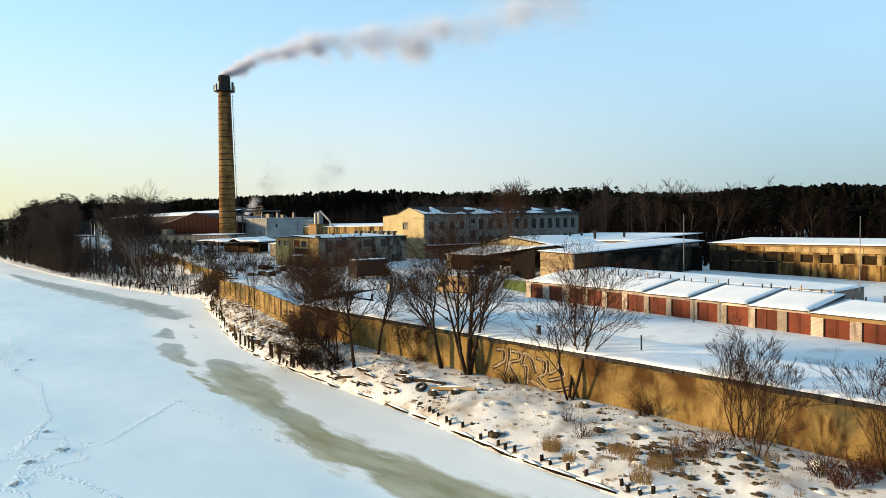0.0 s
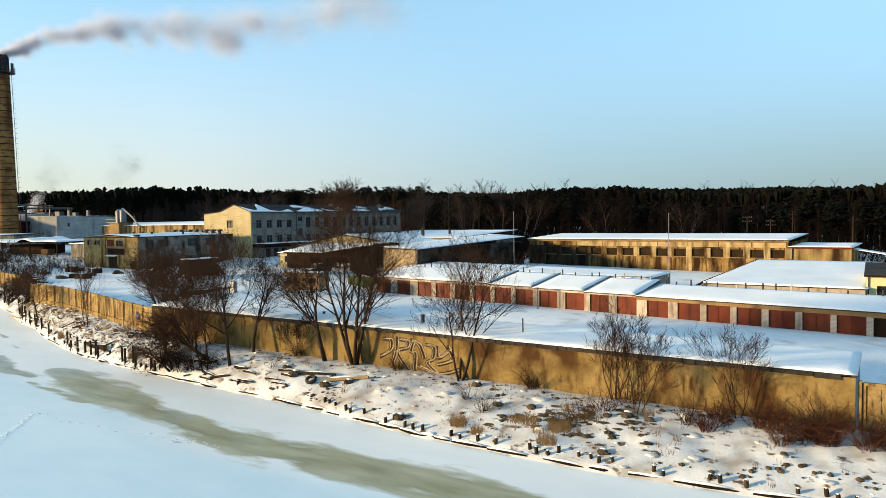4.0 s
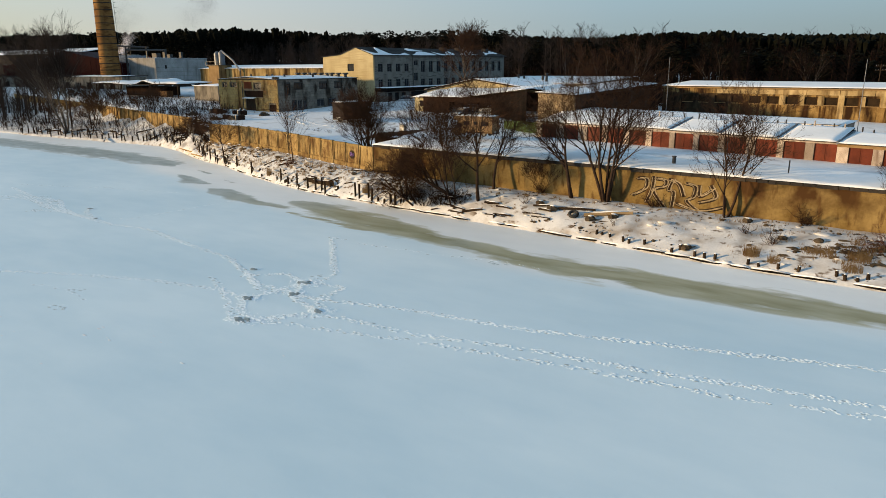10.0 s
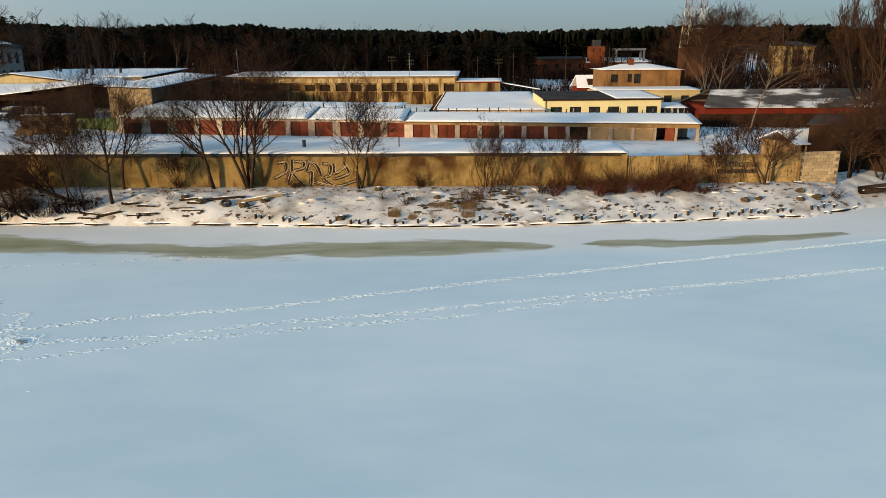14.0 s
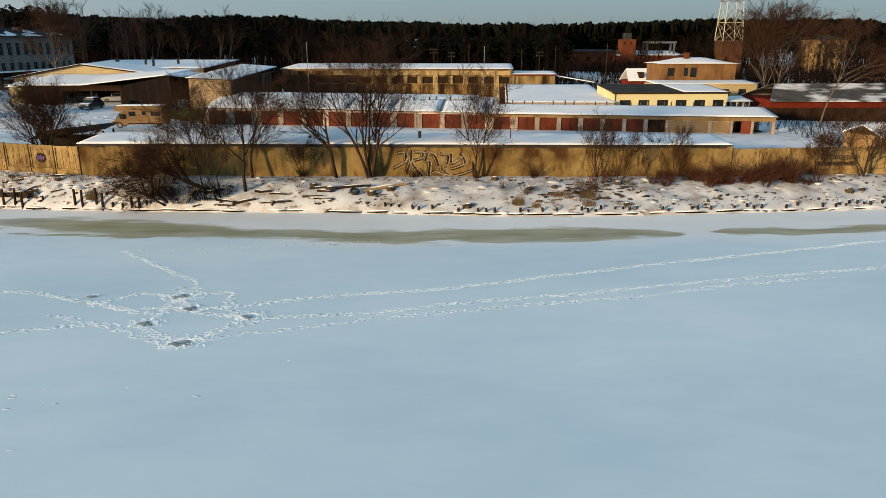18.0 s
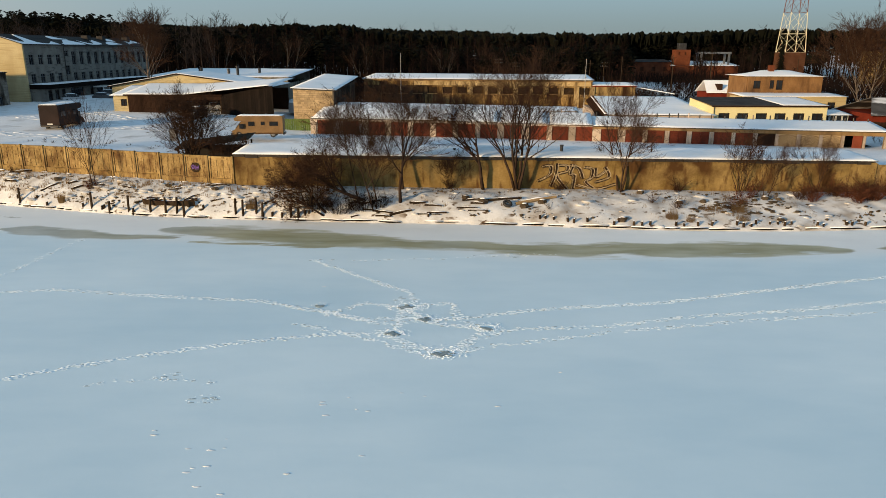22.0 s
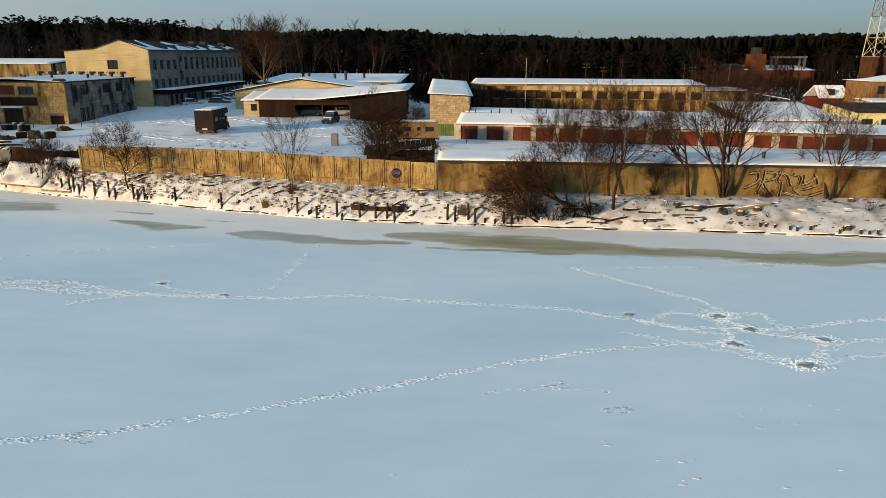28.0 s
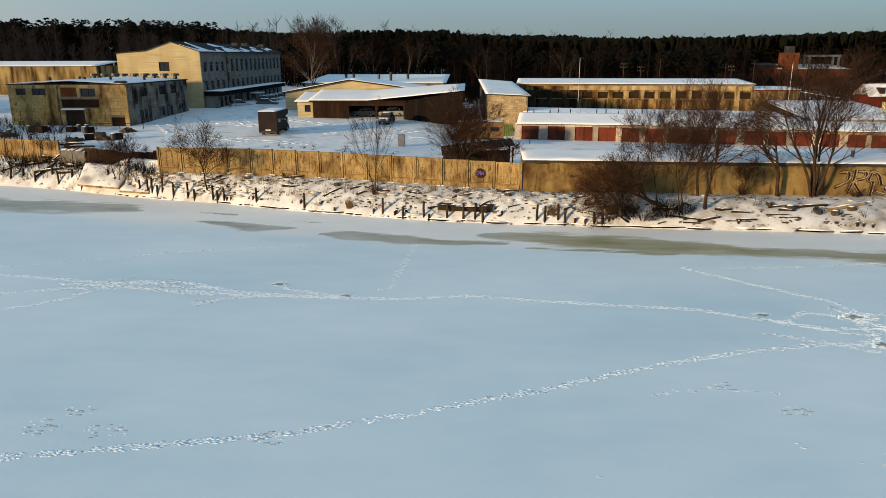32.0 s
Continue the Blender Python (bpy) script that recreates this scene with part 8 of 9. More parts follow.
for k in range(105):
    x, y = rng.gauss(-18.2, 2.2), rng.gauss(32.8, 1.0)
    q = rng.uniform(0.05, 0.3)
    b.lump((x, y, land(x, y) - 0.01), (q * rng.uniform(1, 2), q * rng.uniform(0.6, 1.1), q * 0.35), k, 0.55)
solo("eroded_clods", b, ROCK, "bare brown clods where the bank has slipped", "rubble", kind="stuff")
b = Build()
rng = random.Random(31)
for k in range(800):
    x = rng.uniform(-112, 18)
    y = shore(x) + 0.6 + (fence_y(x) - shore(x) - 0.7) * rng.random() ** 0.7
    tuft(b, rng, x, y, rng.randint(4, 22), rng.uniform(0.12, 0.4), rng.uniform(0.1, 0.35))
for k in range(420):
    x = rng.uniform(-106, -57)
    tuft(b, rng, x, shore(x) + 0.5 + (fence_y(x) - shore(x) - 0.6) * rng.random(), rng.randint(5, 26), rng.uniform(0.2, 0.65), rng.uniform(0.12, 0.45))
solo("dry_grass", b, DRY_GRASS, "thin dry grass sticking out of the snow", "grass", kind="stuff")

for k, (x, y, h, r, n, mat) in enumerate(((-19.5, 32.4, 0.9, 1.4, 40, TWIG), (-18.6, 33.4, 1.1, 1.5, 40, RED_TWIG), (-17.6, 34.6, 1.5, 1.2, 40, RED_TWIG), (-24.6, 32.2, 1.5, 0.4, 18, TWIG), (-26.6, 33.4, 1.3, 0.3, 12, TWIG), (-23.2, 36.4, 1.8, 0.5, 40, TWIG), (-44.8, 33.6, 1.6, 0.2, 7, TWIG), (-36.0, 32.0, 1.4, 0.2, 6, TWIG),
                                          (-34.5, 36.6, 1.5, 0.6, 40, TWIG), (-45.0, 36.8, 1.7, 0.5, 40, TWIG), (-79.8, 38.4, 1.1, 0.7, 60, RED_TWIG), (-90.0, 43.2, 0.7, 0.6, 30, TWIG), (-97.0, 44.6, 0.8, 0.7, 30, TWIG), (-56.0, 33.2, 1.3, 0.6, 40, TWIG), (14.2, 34.4, 1.2, 0.6, 30, TWIG))):
    shrub("leafless_bush", x, y, h, r, n, "thin leafless bush standing in the snow", k, mat)
rng = random.Random(55)
for cx, cy, sx, sy, n, lo, hi in ((-6.6, 34.2, 1.5, 0.7, 13, 1.6, 2.7), (-0.8, 34.8, 1.4, 0.6, 11, 1.6, 2.8), (-11.0, 35.0, 1.2, 0.6, 5, 1.0, 1.8), (-4.0, 35.9, 4.0, 0.25, 8, 1.6, 2.6), (3.4, 34.2, 1.0, 0.5, 3, 0.8, 1.4)):
    for k in range(n):
        x, y = rng.gauss(cx, sx), min(36.2, rng.gauss(cy, sy))
        shrub("red_bush", x, y, rng.uniform(lo * 0.6, hi * 1.08), rng.uniform(0.6, 1.1), rng.randint(24, 52), "dense bush of reddish leafless shoots below the wall", 100 + int(9 * cx) + k, RED_TWIG if k % 3 else TWIG)
for x, y, h, r, n, k in ((-57.2, 33.0, 1.7, 1.4, 70, 0), (-55.0, 32.6, 2.0, 1.8, 100, 1), (-53.0, 32.8, 2.2, 1.7, 90, 2), (-51.4, 33.0, 1.4, 1.2, 60, 3)):
    shrub("tangled_bush", x, y, h, r, n, "dense tangle of dark leafless branches over the bank edge", 700 + k, BRUSH)
for k in range(14):
    x = rng.uniform(-260, -112)
    y = shore(x) + rng.uniform(1.0, 10)
    shrub("far_bush", x, y, rng.uniform(1.5, 3.2), 1.6, 55, "dark leafless brush along the far bank", 200 + k, BRUSH)
for k in range(10):
    x = rng.uniform(-172, -140)
    bare_tree("bare_tree", x, shore(x) + rng.uniform(2.0, 9), rng.uniform(4.5, 9), "leafless tree in the thicket on the far bank", rng.choice((1, 2, 3)), 0.11, (rng.uniform(-0.15, 0.15), 0), 300 + k, subs=(8, 5, 4), group="far bank trees", min_r=0.02)
for k in range(26):
    x, y = rng.uniform(-215, -125), rng.uniform(60, 80)
    shrub("far_bush", x, y, rng.uniform(1.0, 2.6), 2.0, 50, "grey leafless scrub in the snowy yard", 260 + k, BRUSH)

# ---- marks on the ice ----
TRACKS = [((-98.2, 15.2), (-89.0, 14.0), (-84.2, 13.2), (-78.8, 12.9), (-74.8, 12.8), (-70.5, 13.6), (-63.9, 12.4), (-56.9, 11.5), (-52.8, 9.6), (-49.5, 7.9)),
          ((-95.2, -7.1), (-82.0, -4.5), (-78.8, -3.9), (-75.1, -2.6), (-70.9, -0.9), (-66.5, 0.9), (-61.8, 3.2), (-56.3, 5.3), (-51.5, 6.4), (-48.9, 6.3)),
          ((-55.3, 20.4), (-51.2, 16.2), (-48.0, 13.2), (-47.4, 11.2)),
          ((-46.6, 8.3), (-43.6, 9.0), (-39.7, 10.2), (-32.2, 11.3), (-25.2, 13.5), (-17.9, 15.7), (-9.8, 17.8), (-0.6, 20.3), (12.9, 23.8), (26.0, 28.0)),
          ((-45.9, 3.7), (-42.1, 7.0), (-36.7, 7.4), (-31.3, 9.0), (-25.2, 9.9), (-18.6, 11.5), (-11.4, 12.9), (-3.6, 14.3), (8.0, 16.8), (25.0, 20.0)),
          ((-45.5, 3.8), (-42.7, 4.9), (-36.5, 6.6), (-28.2, 8.4), (-22.1, 9.3), (-15.2, 11.2), (-8.0, 12.6)),
          ((-48.1, 10.4), (-48.6, 5.9), (-45.9, 3.5), (-43.4, 7.0), (-46.9, 8.1), (-48.1, 10.4)), ((-52.8, 9.8), (-50.6, 8.6), (-47.0, 8.5)), ((-54.1, 7.9), (-50.1, 5.8), (-46.0, 3.2)),
          ((-105.2, 18.9), (-99.3, 20.7), (-94.2, 23.1), (-89.2, 24.4), (-84.0, 25.7)), ((-74.9, 26.2), (-75.5, 20.2), (-75.8, 15.0), (-77.5, 14.0)),
          ((-103.8, 17.0), (-99.8, 16.3), (-94.5, 15.3), (-93.2, 15.9), (-89.8, 15.7), (-86.7, 14.2), (-82.5, 13.3), (-78.8, 12.9)), ((-101.2, 13.0), (-97.2, 14.2), (-92.3, 14.3), (-89.0, 13.5), (-83.7, 13.2)),
          ((-99.3, 10.2), (-97.7, 10.9), (-96.2, 12.4), (-95.5, 13.8)), ((-87.5, 11.3), (-86.3, 12.4), (-83.7, 13.2)), ((-94.8, 14.9), (-92.2, 15.5), (-89.5, 14.5), (-87.2, 14.8)), ((-83.7, 15.7), (-82.2, 14.3), (-78.7, 13.2)),
          ((-55.3, 20.3), (-50.2, 20.3), (-45.8, 20.7), (-40.7, 21.7), (-36.7, 21.8)), ((-47.4, 10.9), (-45.2, 11.1), (-45.0, 8.8), (-43.4, 7.0)), ((-49.5, 7.9), (-47.7, 8.0)), ((-52.7, 9.1), (-50.7, 11.2), (-48.1, 10.4)),
          ((-62.2, 0.4), (-59.1, 0.9), (-56.1, 0.5))]
STRONG = (1.0, 0.9, 0.8, 1.0, 0.8, 0.55, 1.2, 0.8, 0.7, 0.3, 0.3, 1.0, 0.9, 0.7, 0.8, 0.9, 0.9, 0.1, 0.8, 0.7, 0.7, 0.1)
# flat footprint discs: slush grey, with the hollows' shade put in
PRINT = material("shaded_slush_footprints", [(0.30, 0.37, 0.41), (0.46, 0.53, 0.57)], 0.6, 1.0, 9.0, 0.3)
rng = random.Random(64)
b, dents = Build(), Build()
for line, amt in zip(TRACKS, STRONG):
    for p, q in zip(line, line[1:]):
        L = math.hypot(q[0] - p[0], q[1] - p[1])
        k = max(1, int(L / 0.16))
        nx, ny = -(q[1] - p[1]) / L, (q[0] - p[0]) / L
        for i in range(k):
            if rng.random() > 0.45 + 0.5 * amt:
                continue
            t, side = (i + rng.uniform(-0.2, 0.2)) / k, (0.12 if i % 2 else -0.12) + rng.uniform(-0.08, 0.08)
            x, y = p[0] + (q[0] - p[0]) * t + nx * side, p[1] + (q[1] - p[1]) * t + ny * side
            for c in range(5):
                s = rng.uniform(0.014, 0.034) * (0.7 + 0.4 * amt)
                b.lump((x + rng.uniform(-0.16, 0.16), y + rng.uniform(-0.10, 0.10), 0.012), (s * 2.8, s * 1.3, s * 0.30), rng.randint(0, 99999), 0.3)
            if i % 3 == 0:
                dents.lump((x + rng.uniform(-0.1, 0.1), y + rng.uniform(-0.1, 0.1), 0.0), (0.15 * rng.uniform(0.7, 1.2), 0.075, 0.014), rng.randint(0, 99999), 0.2)
# scuffed places where the crust has broken
for x, y, r in ((-88.5, -3.5, 0.7), (-85.5, -3.8, 0.7), (-87.6, -2.1, 0.5), (-78.7, -4.0, 0.6), (-94.4, 16.0, 0.8), (-91.0, 15.4, 0.9), (-87.4, 12.1, 0.5), (-96.0, 13.2, 0.4), (-48.3, 11.8, 0.5), (-58.8, 1.2, 0.5), (-56.5, -1.0, 0.5), (-40.2, 21.6, 0.6)):
    for k in range(int(46 * r)):
        a, q = rng.uniform(0, 6.283), r * math.sqrt(rng.random())
        b.lump((x + math.cos(a) * q * 1.5, y + math.sin(a) * q, 0.006), (rng.uniform(0.02, 0.08), rng.uniform(0.015, 0.03), 0.007), rng.randint(0, 99999), 0.3)
        if k % 3 == 0:
            dents.lump((x + math.cos(a) * q * 1.3, y + math.sin(a) * q, 0.0), (0.16, 0.07, 0.012), rng.randint(0, 99999), 0.2)
HOLES = [(-48.0, 10.4, 1.1), (-46.9, 8.4, 0.9), (-48.6, 6.3, 0.9), (-43.4, 7.1, 0.9), (-45.9, 3.7, 1.1), (-78.5, 13.2, 0.6), (-83.5, 15.4, 0.7), (-53.2, 10.6, 0.5)]
for x, y, s in HOLES:
    for k in range(int(170 * s)):
        a, q = rng.uniform(0, 6.283), s * (0.38 + 0.6 * rng.random() ** 2)
        z = rng.uniform(0.010, 0.026) * s
        b.lump((x + math.cos(a) * q * 1.25, y + 0.15 + math.sin(a) * q * 0.9, 0.03), (z * 1.5, z, z), rng.randint(0, 99999), 0.35)
    hole = thing("fishing_hole", x, y, 0.02, 0.0, "trodden ice-fishing hole with grey slush", "ice hole", "ice-fishing holes")
    for k in range(int(16 * s)):
        a, q = rng.uniform(0, 6.283), s * rng.uniform(0.0, 0.45)
        part("slush_lump", Build().lump((math.cos(a) * q, math.sin(a) * q * 0.7, 0.01), (0.16, 0.10, 0.03), rng.randint(0, 99999), 0.35), SLUSH, hole)
solo("snow_clods", b, TRACK_SNOW, "trails of loose snow clods along footprints", "snow", kind="stuff")
solo("footprints", dents, PRINT, "flat grey footprint marks on the ice, hollow shade in their colour", "footprints", kind="stuff")

# wind-scoured crust: faint low ridges of snow on the ice
w = Build()
for x, y, rx, ry, n in ((-50.2, -1.8, 1.9, 0.6, 34), (-47.8, -0.6, 1.0, 0.4, 12), (-57.4, -4.2, 0.8, 0.4, 12), (-54.6, -5.6, 2.2, 1.3, 40), (-50.6, -6.2, 1.6, 0.5, 10), (-43.9, -1.9, 0.5, 0.3, 5), (-40.4, 1.9, 0.8, 0.3, 9),
                        (-54.3, -7.7, 1.4, 0.5, 10), (-85.3, -3.8, 0.8, 0.5, 12), (-78.6, -4.1, 0.7, 0.4, 10), (-64.7, -6.1, 2.4, 0.7, 14), (-53.0, 14.0, 1.5, 0.7, 12)):
    for k in range(n // 5):
        q = rng.uniform(0.06, 0.20)
        w.lump((x + rng.gauss(0, rx * 0.6), y + rng.gauss(0, ry * 0.6), 0.006), (q, q * 0.3, 0.005), rng.randint(0, 99999), 0.25)
solo("crust_ridges", w, SNOW, "faint wind-scoured ridges of snow crust", "snow", kind="stuff", smooth=True)

# ---- yard: packed tyre tracks ----
tt = Build()
rng = random.Random(88)
for line in (((-72, 70), (-80, 74), (-92, 79), (-104, 88), (-110, 100), (-109, 116)), ((-76, 66), (-90, 70), (-104, 78), (-113, 92), (-112, 104)), ((-84, 80), (-90, 76), (-98, 75), (-112, 80)), ((-90, 60), (-100, 62), (-112, 68), (-118, 78))):
    for p, q in zip(line, line[1:]):
        L = math.hypot(q[0] - p[0], q[1] - p[1])
        ux, uy = (q[0] - p[0]) / L, (q[1] - p[1]) / L
        for i in range(int(L / 0.5)):
            for side in (-0.95, -0.7, 0.7, 0.95):
                if rng.random() < 0.45:
                    continue
                x, y = p[0] + ux * i * 0.5 - uy * (side + rng.uniform(-0.06, 0.06)), p[1] + uy * i * 0.5 + ux * (side + rng.uniform(-0.06, 0.06))
                tt.lump((x, y, land(x, y) - 0.02), (rng.uniform(0.25, 0.6) * abs(ux) + 0.12, rng.uniform(0.25, 0.6) * abs(uy) + 0.12, rng.uniform(0.04, 0.08)), rng.randint(0, 99999), 0.3)
solo("tyre_tracks", tt, YARD_SNOW, "packed ridges of snow along tyre tracks in the yard", "snow", kind="stuff", smooth=True)

# ---- yard: vehicles and clutter ----
def wheel(parent, x, y, r, w, side):
    ty = part("wheel", Build().tube([(x, y, r), (x, y + side * w, r)], [r, r], 18), RUBBER, parent)
    part("rim", Build().tube([(x, y - side * 0.012, r), (x, y, r)], [r * 0.55, r * 0.6], 14), GALV, ty)


CAR_WHITE = material("pale_car_paint", [(0.32, 0.33, 0.35), (0.42, 0.43, 0.45)], 0.35, 0.8, 8.0, 0.03, spec=0.5)
CAR_DARK = material("dark_car_paint", [(0.02, 0.022, 0.028), (0.04, 0.042, 0.05)], 0.3, 0.8, 8.0, 0.03, spec=0.5)
CAR_BLUE = material("blue_car_paint", [(0.05, 0.08, 0.15), (0.08, 0.12, 0.2)], 0.35, 0.8, 8.0, 0.03, spec=0.5)
TAN = material("tan_camper_panel", [(0.125, 0.072, 0.026), (0.185, 0.112, 0.046)], 0.6, 0.8, 8.0, 0.1)
CAMPER_DARK = material("dark_camper_panel", [(0.012, 0.008, 0.008), (0.024, 0.015, 0.014)], 0.7, 0.8, 8.0, 0.1, spec=0.1)


def profile(b, pts, w0, w1=None):
    """A side outline in x, z given a width, narrower towards the top where w1 is given."""
    zs = [p[1] for p in pts]
    lo, hi = min(zs), max(zs)
    k = len(pts)
    wd = lambda z: w0 if w1 is None else w0 + (w1 - w0) * (z - lo) / (hi - lo)
    vs = [(x, -wd(z), z) for x, z in pts] + [(x, wd(z), z) for x, z in pts]
    return b.add(vs, [tuple(range(k)), tuple(range(2 * k - 1, k - 1, -1))] + [((i + 1) % k, i, k + i, k + (i + 1) % k) for i in range(k)])


def car(x, y, rz, paint, label, snowy=True, tall=0.0, z=None):
    ob = thing("car", x, y, land(x, y) if z is None else z, rz, label, "car", "parked cars")
    part("body", profile(Build(), [(-2.1, 0.3), (2.05, 0.3), (2.12, 0.62), (1.95, 0.82), (1.0, 0.95), (-1.75, 0.98), (-2.1, 0.85)], 0.86, 0.80), paint, ob)
    part("glasshouse", profile(Build(), [(-1.85, 0.96), (1.0, 0.94), (0.25, 1.40 + tall), (-1.35, 1.44 + tall)], 0.78, 0.62), GLASS, ob, "dark car windows")
    part("roof", profile(Build(), [(-1.4, 1.41 + tall), (0.3, 1.38 + tall), (0.1, 1.46 + tall), (-1.25, 1.48 + tall)], 0.64, 0.58), paint, ob)
    for px in (-1.35, 1.3):
        part("pillar", Build().box(px - 0.9 if px > 0 else px - 0.1, px - 0.8 if px > 0 else px, -0.73, 0.73, 0.95, 1.38 + tall), paint, ob)
        for s in (-1, 1):
            wheel(ob, px, s * 0.87, 0.31, 0.2, -s)
    for s in (-1, 1):
        part("headlight", Build().chip(2.0, 2.1, s * 0.62 - 0.16, s * 0.62 + 0.16, 0.6, 0.76, 0.02), WHITE_PAINT, ob)
        part("tail_light", Build().chip(-2.13, -2.04, s * 0.68 - 0.1, s * 0.68 + 0.1, 0.62, 0.86, 0.02), RED_DOOR, ob)
    if snowy:
        part("snow", snow_slab(8, 6, lambda u, v: (-1.3 + 1.5 * u, (v - 0.5) * 1.2, 1.47 + tall), 0.06, 0.02), ROOF_SNOW, ob, smooth=True)
        part("bonnet_snow", snow_slab(6, 6, lambda u, v: (1.05 + 0.85 * u, (v - 0.5) * 1.5, 0.95 - 0.12 * u), 0.05, 0.02), ROOF_SNOW, ob, smooth=True)
    return ob


def motorhome(x, y, rz, paint, label, z=None):
    """A coach-built motorhome, nose to +x."""
    ob = thing("motorhome", x, y, land(x, y) if z is None else z, rz, label, "motorhome", "parked motorhomes")
    part("body", profile(Build(), [(-3.2, 0.45), (1.5, 0.45), (1.5, 2.0), (2.9, 2.15), (3.0, 2.45), (2.6, 2.75), (-3.2, 2.75)], 1.08, 1.04), paint, ob)
    part("cab", profile(Build(), [(1.5, 0.35), (3.3, 0.35), (3.35, 0.85), (2.85, 1.1), (2.2, 1.98), (1.5, 1.98)], 0.98, 0.85), paint, ob)
    part("windscreen", profile(Build(), [(2.87, 1.14), (2.93, 1.14), (2.3, 1.96), (2.24, 1.96)], 0.86, 0.76), GLASS, ob)
    for s in (-1, 1):
        for x0, x1, z0, z1 in ((-2.6, -1.5, 1.5, 2.05), (-0.9, -0.4, 1.6, 2.05), (0.4, 1.2, 1.5, 2.05), (1.75, 2.35, 1.15, 1.75)):
            part("window", Build().box(x0, x1, s * 1.0 - 0.06, s * 1.0 + 0.1 if s > 0 else s * 1.0 - 0.1, z0, z1) if False else Build().box(x0, x1, min(s * 0.95, s * 1.085), max(s * 0.95, s * 1.085), z0, z1), GLASS, ob)
        part("stripe", Build().box(-3.1, 1.4, min(s * 1.0, s * 1.083), max(s * 1.0, s * 1.083), 0.5, 0.62), BROWN_WOOD, ob)
        for px in (-1.9, 2.45):
            wheel(ob, px, s * 1.0, 0.36, 0.24, -s)
        part("headlight", Build().chip(3.28, 3.37, s * 0.7 - 0.18, s * 0.7 + 0.18, 0.65, 0.85, 0.02), WHITE_PAINT, ob)
    part("bumper", Build().chip(3.25, 3.5, -1.0, 1.0, 0.3, 0.55, 0.04), DARK_METAL, ob)
    part("bumper", Build().chip(-3.35, -3.18, -1.0, 1.0, 0.35, 0.55, 0.03), DARK_METAL, ob)
    part("rear_plate", Build().box(-3.22, -3.2, -0.3, 0.3, 0.6, 0.75), WHITE_PAINT, ob)
    part("roof_snow", snow_slab(16, 8, lambda u, v: (-3.15 + 5.7 * u, (v - 0.5) * 2.05, 2.76), 0.1, 0.03), ROOF_SNOW, ob, smooth=True)
    return ob


mh = motorhome(-98.2, 69.6, 91, CAMPER_DARK, "dark motorhome with snow on its roof parked in the yard", z=4.4)
mh.scale = (1.1, 1.2, 1.2)
motorhome(-69.5, 63.6, 184.0, TAN, "tan motorhome with snowy roof parked beside the sheds", z=3.95)
car(-83.7, 81.6, 262, CAR_DARK, "dark off-road car facing the river before the shed", tall=0.2)
car(-88.8, 91.2, 180, CAR_DARK, "dark car parked inside the open shed", False)
car(-84.2, 91.6, 200, CAR_WHITE, "pale car parked inside the open shed", False)
car(-114.6, 105.6, 40, CAR_WHITE, "pale hatchback parked by the office", z=5.4, tall=0.1)
car(-110.4, 109.2, 5, CAR_DARK, "black saloon parked by the office", z=5.5)
for k in range(6):
    car(-113.0 + 0.3 * (k % 2), 117.5 + 3.6 * k, 8 + 3 * (k % 3), (CAR_DARK, CAR_WHITE, CAR_WHITE, CAR_BLUE, CAR_WHITE, CAR_DARK)[k], "snow-dusted car parked in a row by the office", z=5.6)
van = thing("snowy_van", -70.5, 92.0, 4.6, 100, "small pale van half buried in snow", "van")
part("body", profile(Build(), [(-2, 0.3), (2, 0.3), (2.1, 0.9), (1.5, 1.1), (1.0, 1.8), (-2, 1.85)], 0.9, 0.8), CAR_WHITE, van)
part("windscreen", profile(Build(), [(1.52, 1.12), (1.58, 1.12), (1.1, 1.75), (1.04, 1.75)], 0.76, 0.7), GLASS, van)
part("roof_snow", snow_slab(8, 6, lambda u, v: (-2 + 3 * u, (v - 0.5) * 1.6, 1.85), 0.16, 0.04), ROOF_SNOW, van, smooth=True)

gfence = thing("green_fence", -71.6, 75.0, 3.9, -2.0, "low green board fence by the garages", "fence")
for k in range(27):
    part("board", Build().chip(k * 0.27, k * 0.27 + 0.25, 0, 0.04, -0.4, 1.35 + 0.02 * math.sin(k * 2.3), 0.01), GREEN, gfence)
solo("cable_box", Build().chip(-0.45, 0.45, -0.3, 0.3, -0.2, 1.5, 0.04).box(-0.4, 0.4, -0.32, -0.3, 0.1, 1.4), GALV, "weathered metal cable box in the snowy yard", "cable box", m=pose(-79.3, 59.7, land(-79.3, 59.7)))
ruin = thing("collapsed_lean_to", -73.5, 43.6, 3.4, 4.0, "collapsed lean-to with tilted dark roof boards", "lean-to")
for k in range(14):
    part("roof_board", Build().slab([(k * 0.55, 0.2, 1.5 + 0.075 * k), (k * 0.55 + 0.52, 0.2, 1.55 + 0.075 * k), (k * 0.55 + 0.52, 4.4, 2.0 + 0.06 * k), (k * 0.55, 4.4, 1.95 + 0.06 * k)], 0.05), OLD_WOOD, ruin)
for x, y, h in ((0.4, 0.3, 1.5), (4, 0.3, 1.8), (7.4, 0.3, 2.3), (7.4, 3.2, 2.2), (0.4, 3.2, 1.7)):
    part("post", Build().chip(x - 0.08, x + 0.08, y - 0.08, y + 0.08, -0.8, h, 0.01), OLD_WOOD, ruin)
part("back_wall", Build().box(0.2, 7.5, 3.3, 3.36, -0.6, 1.6), VOID, ruin)
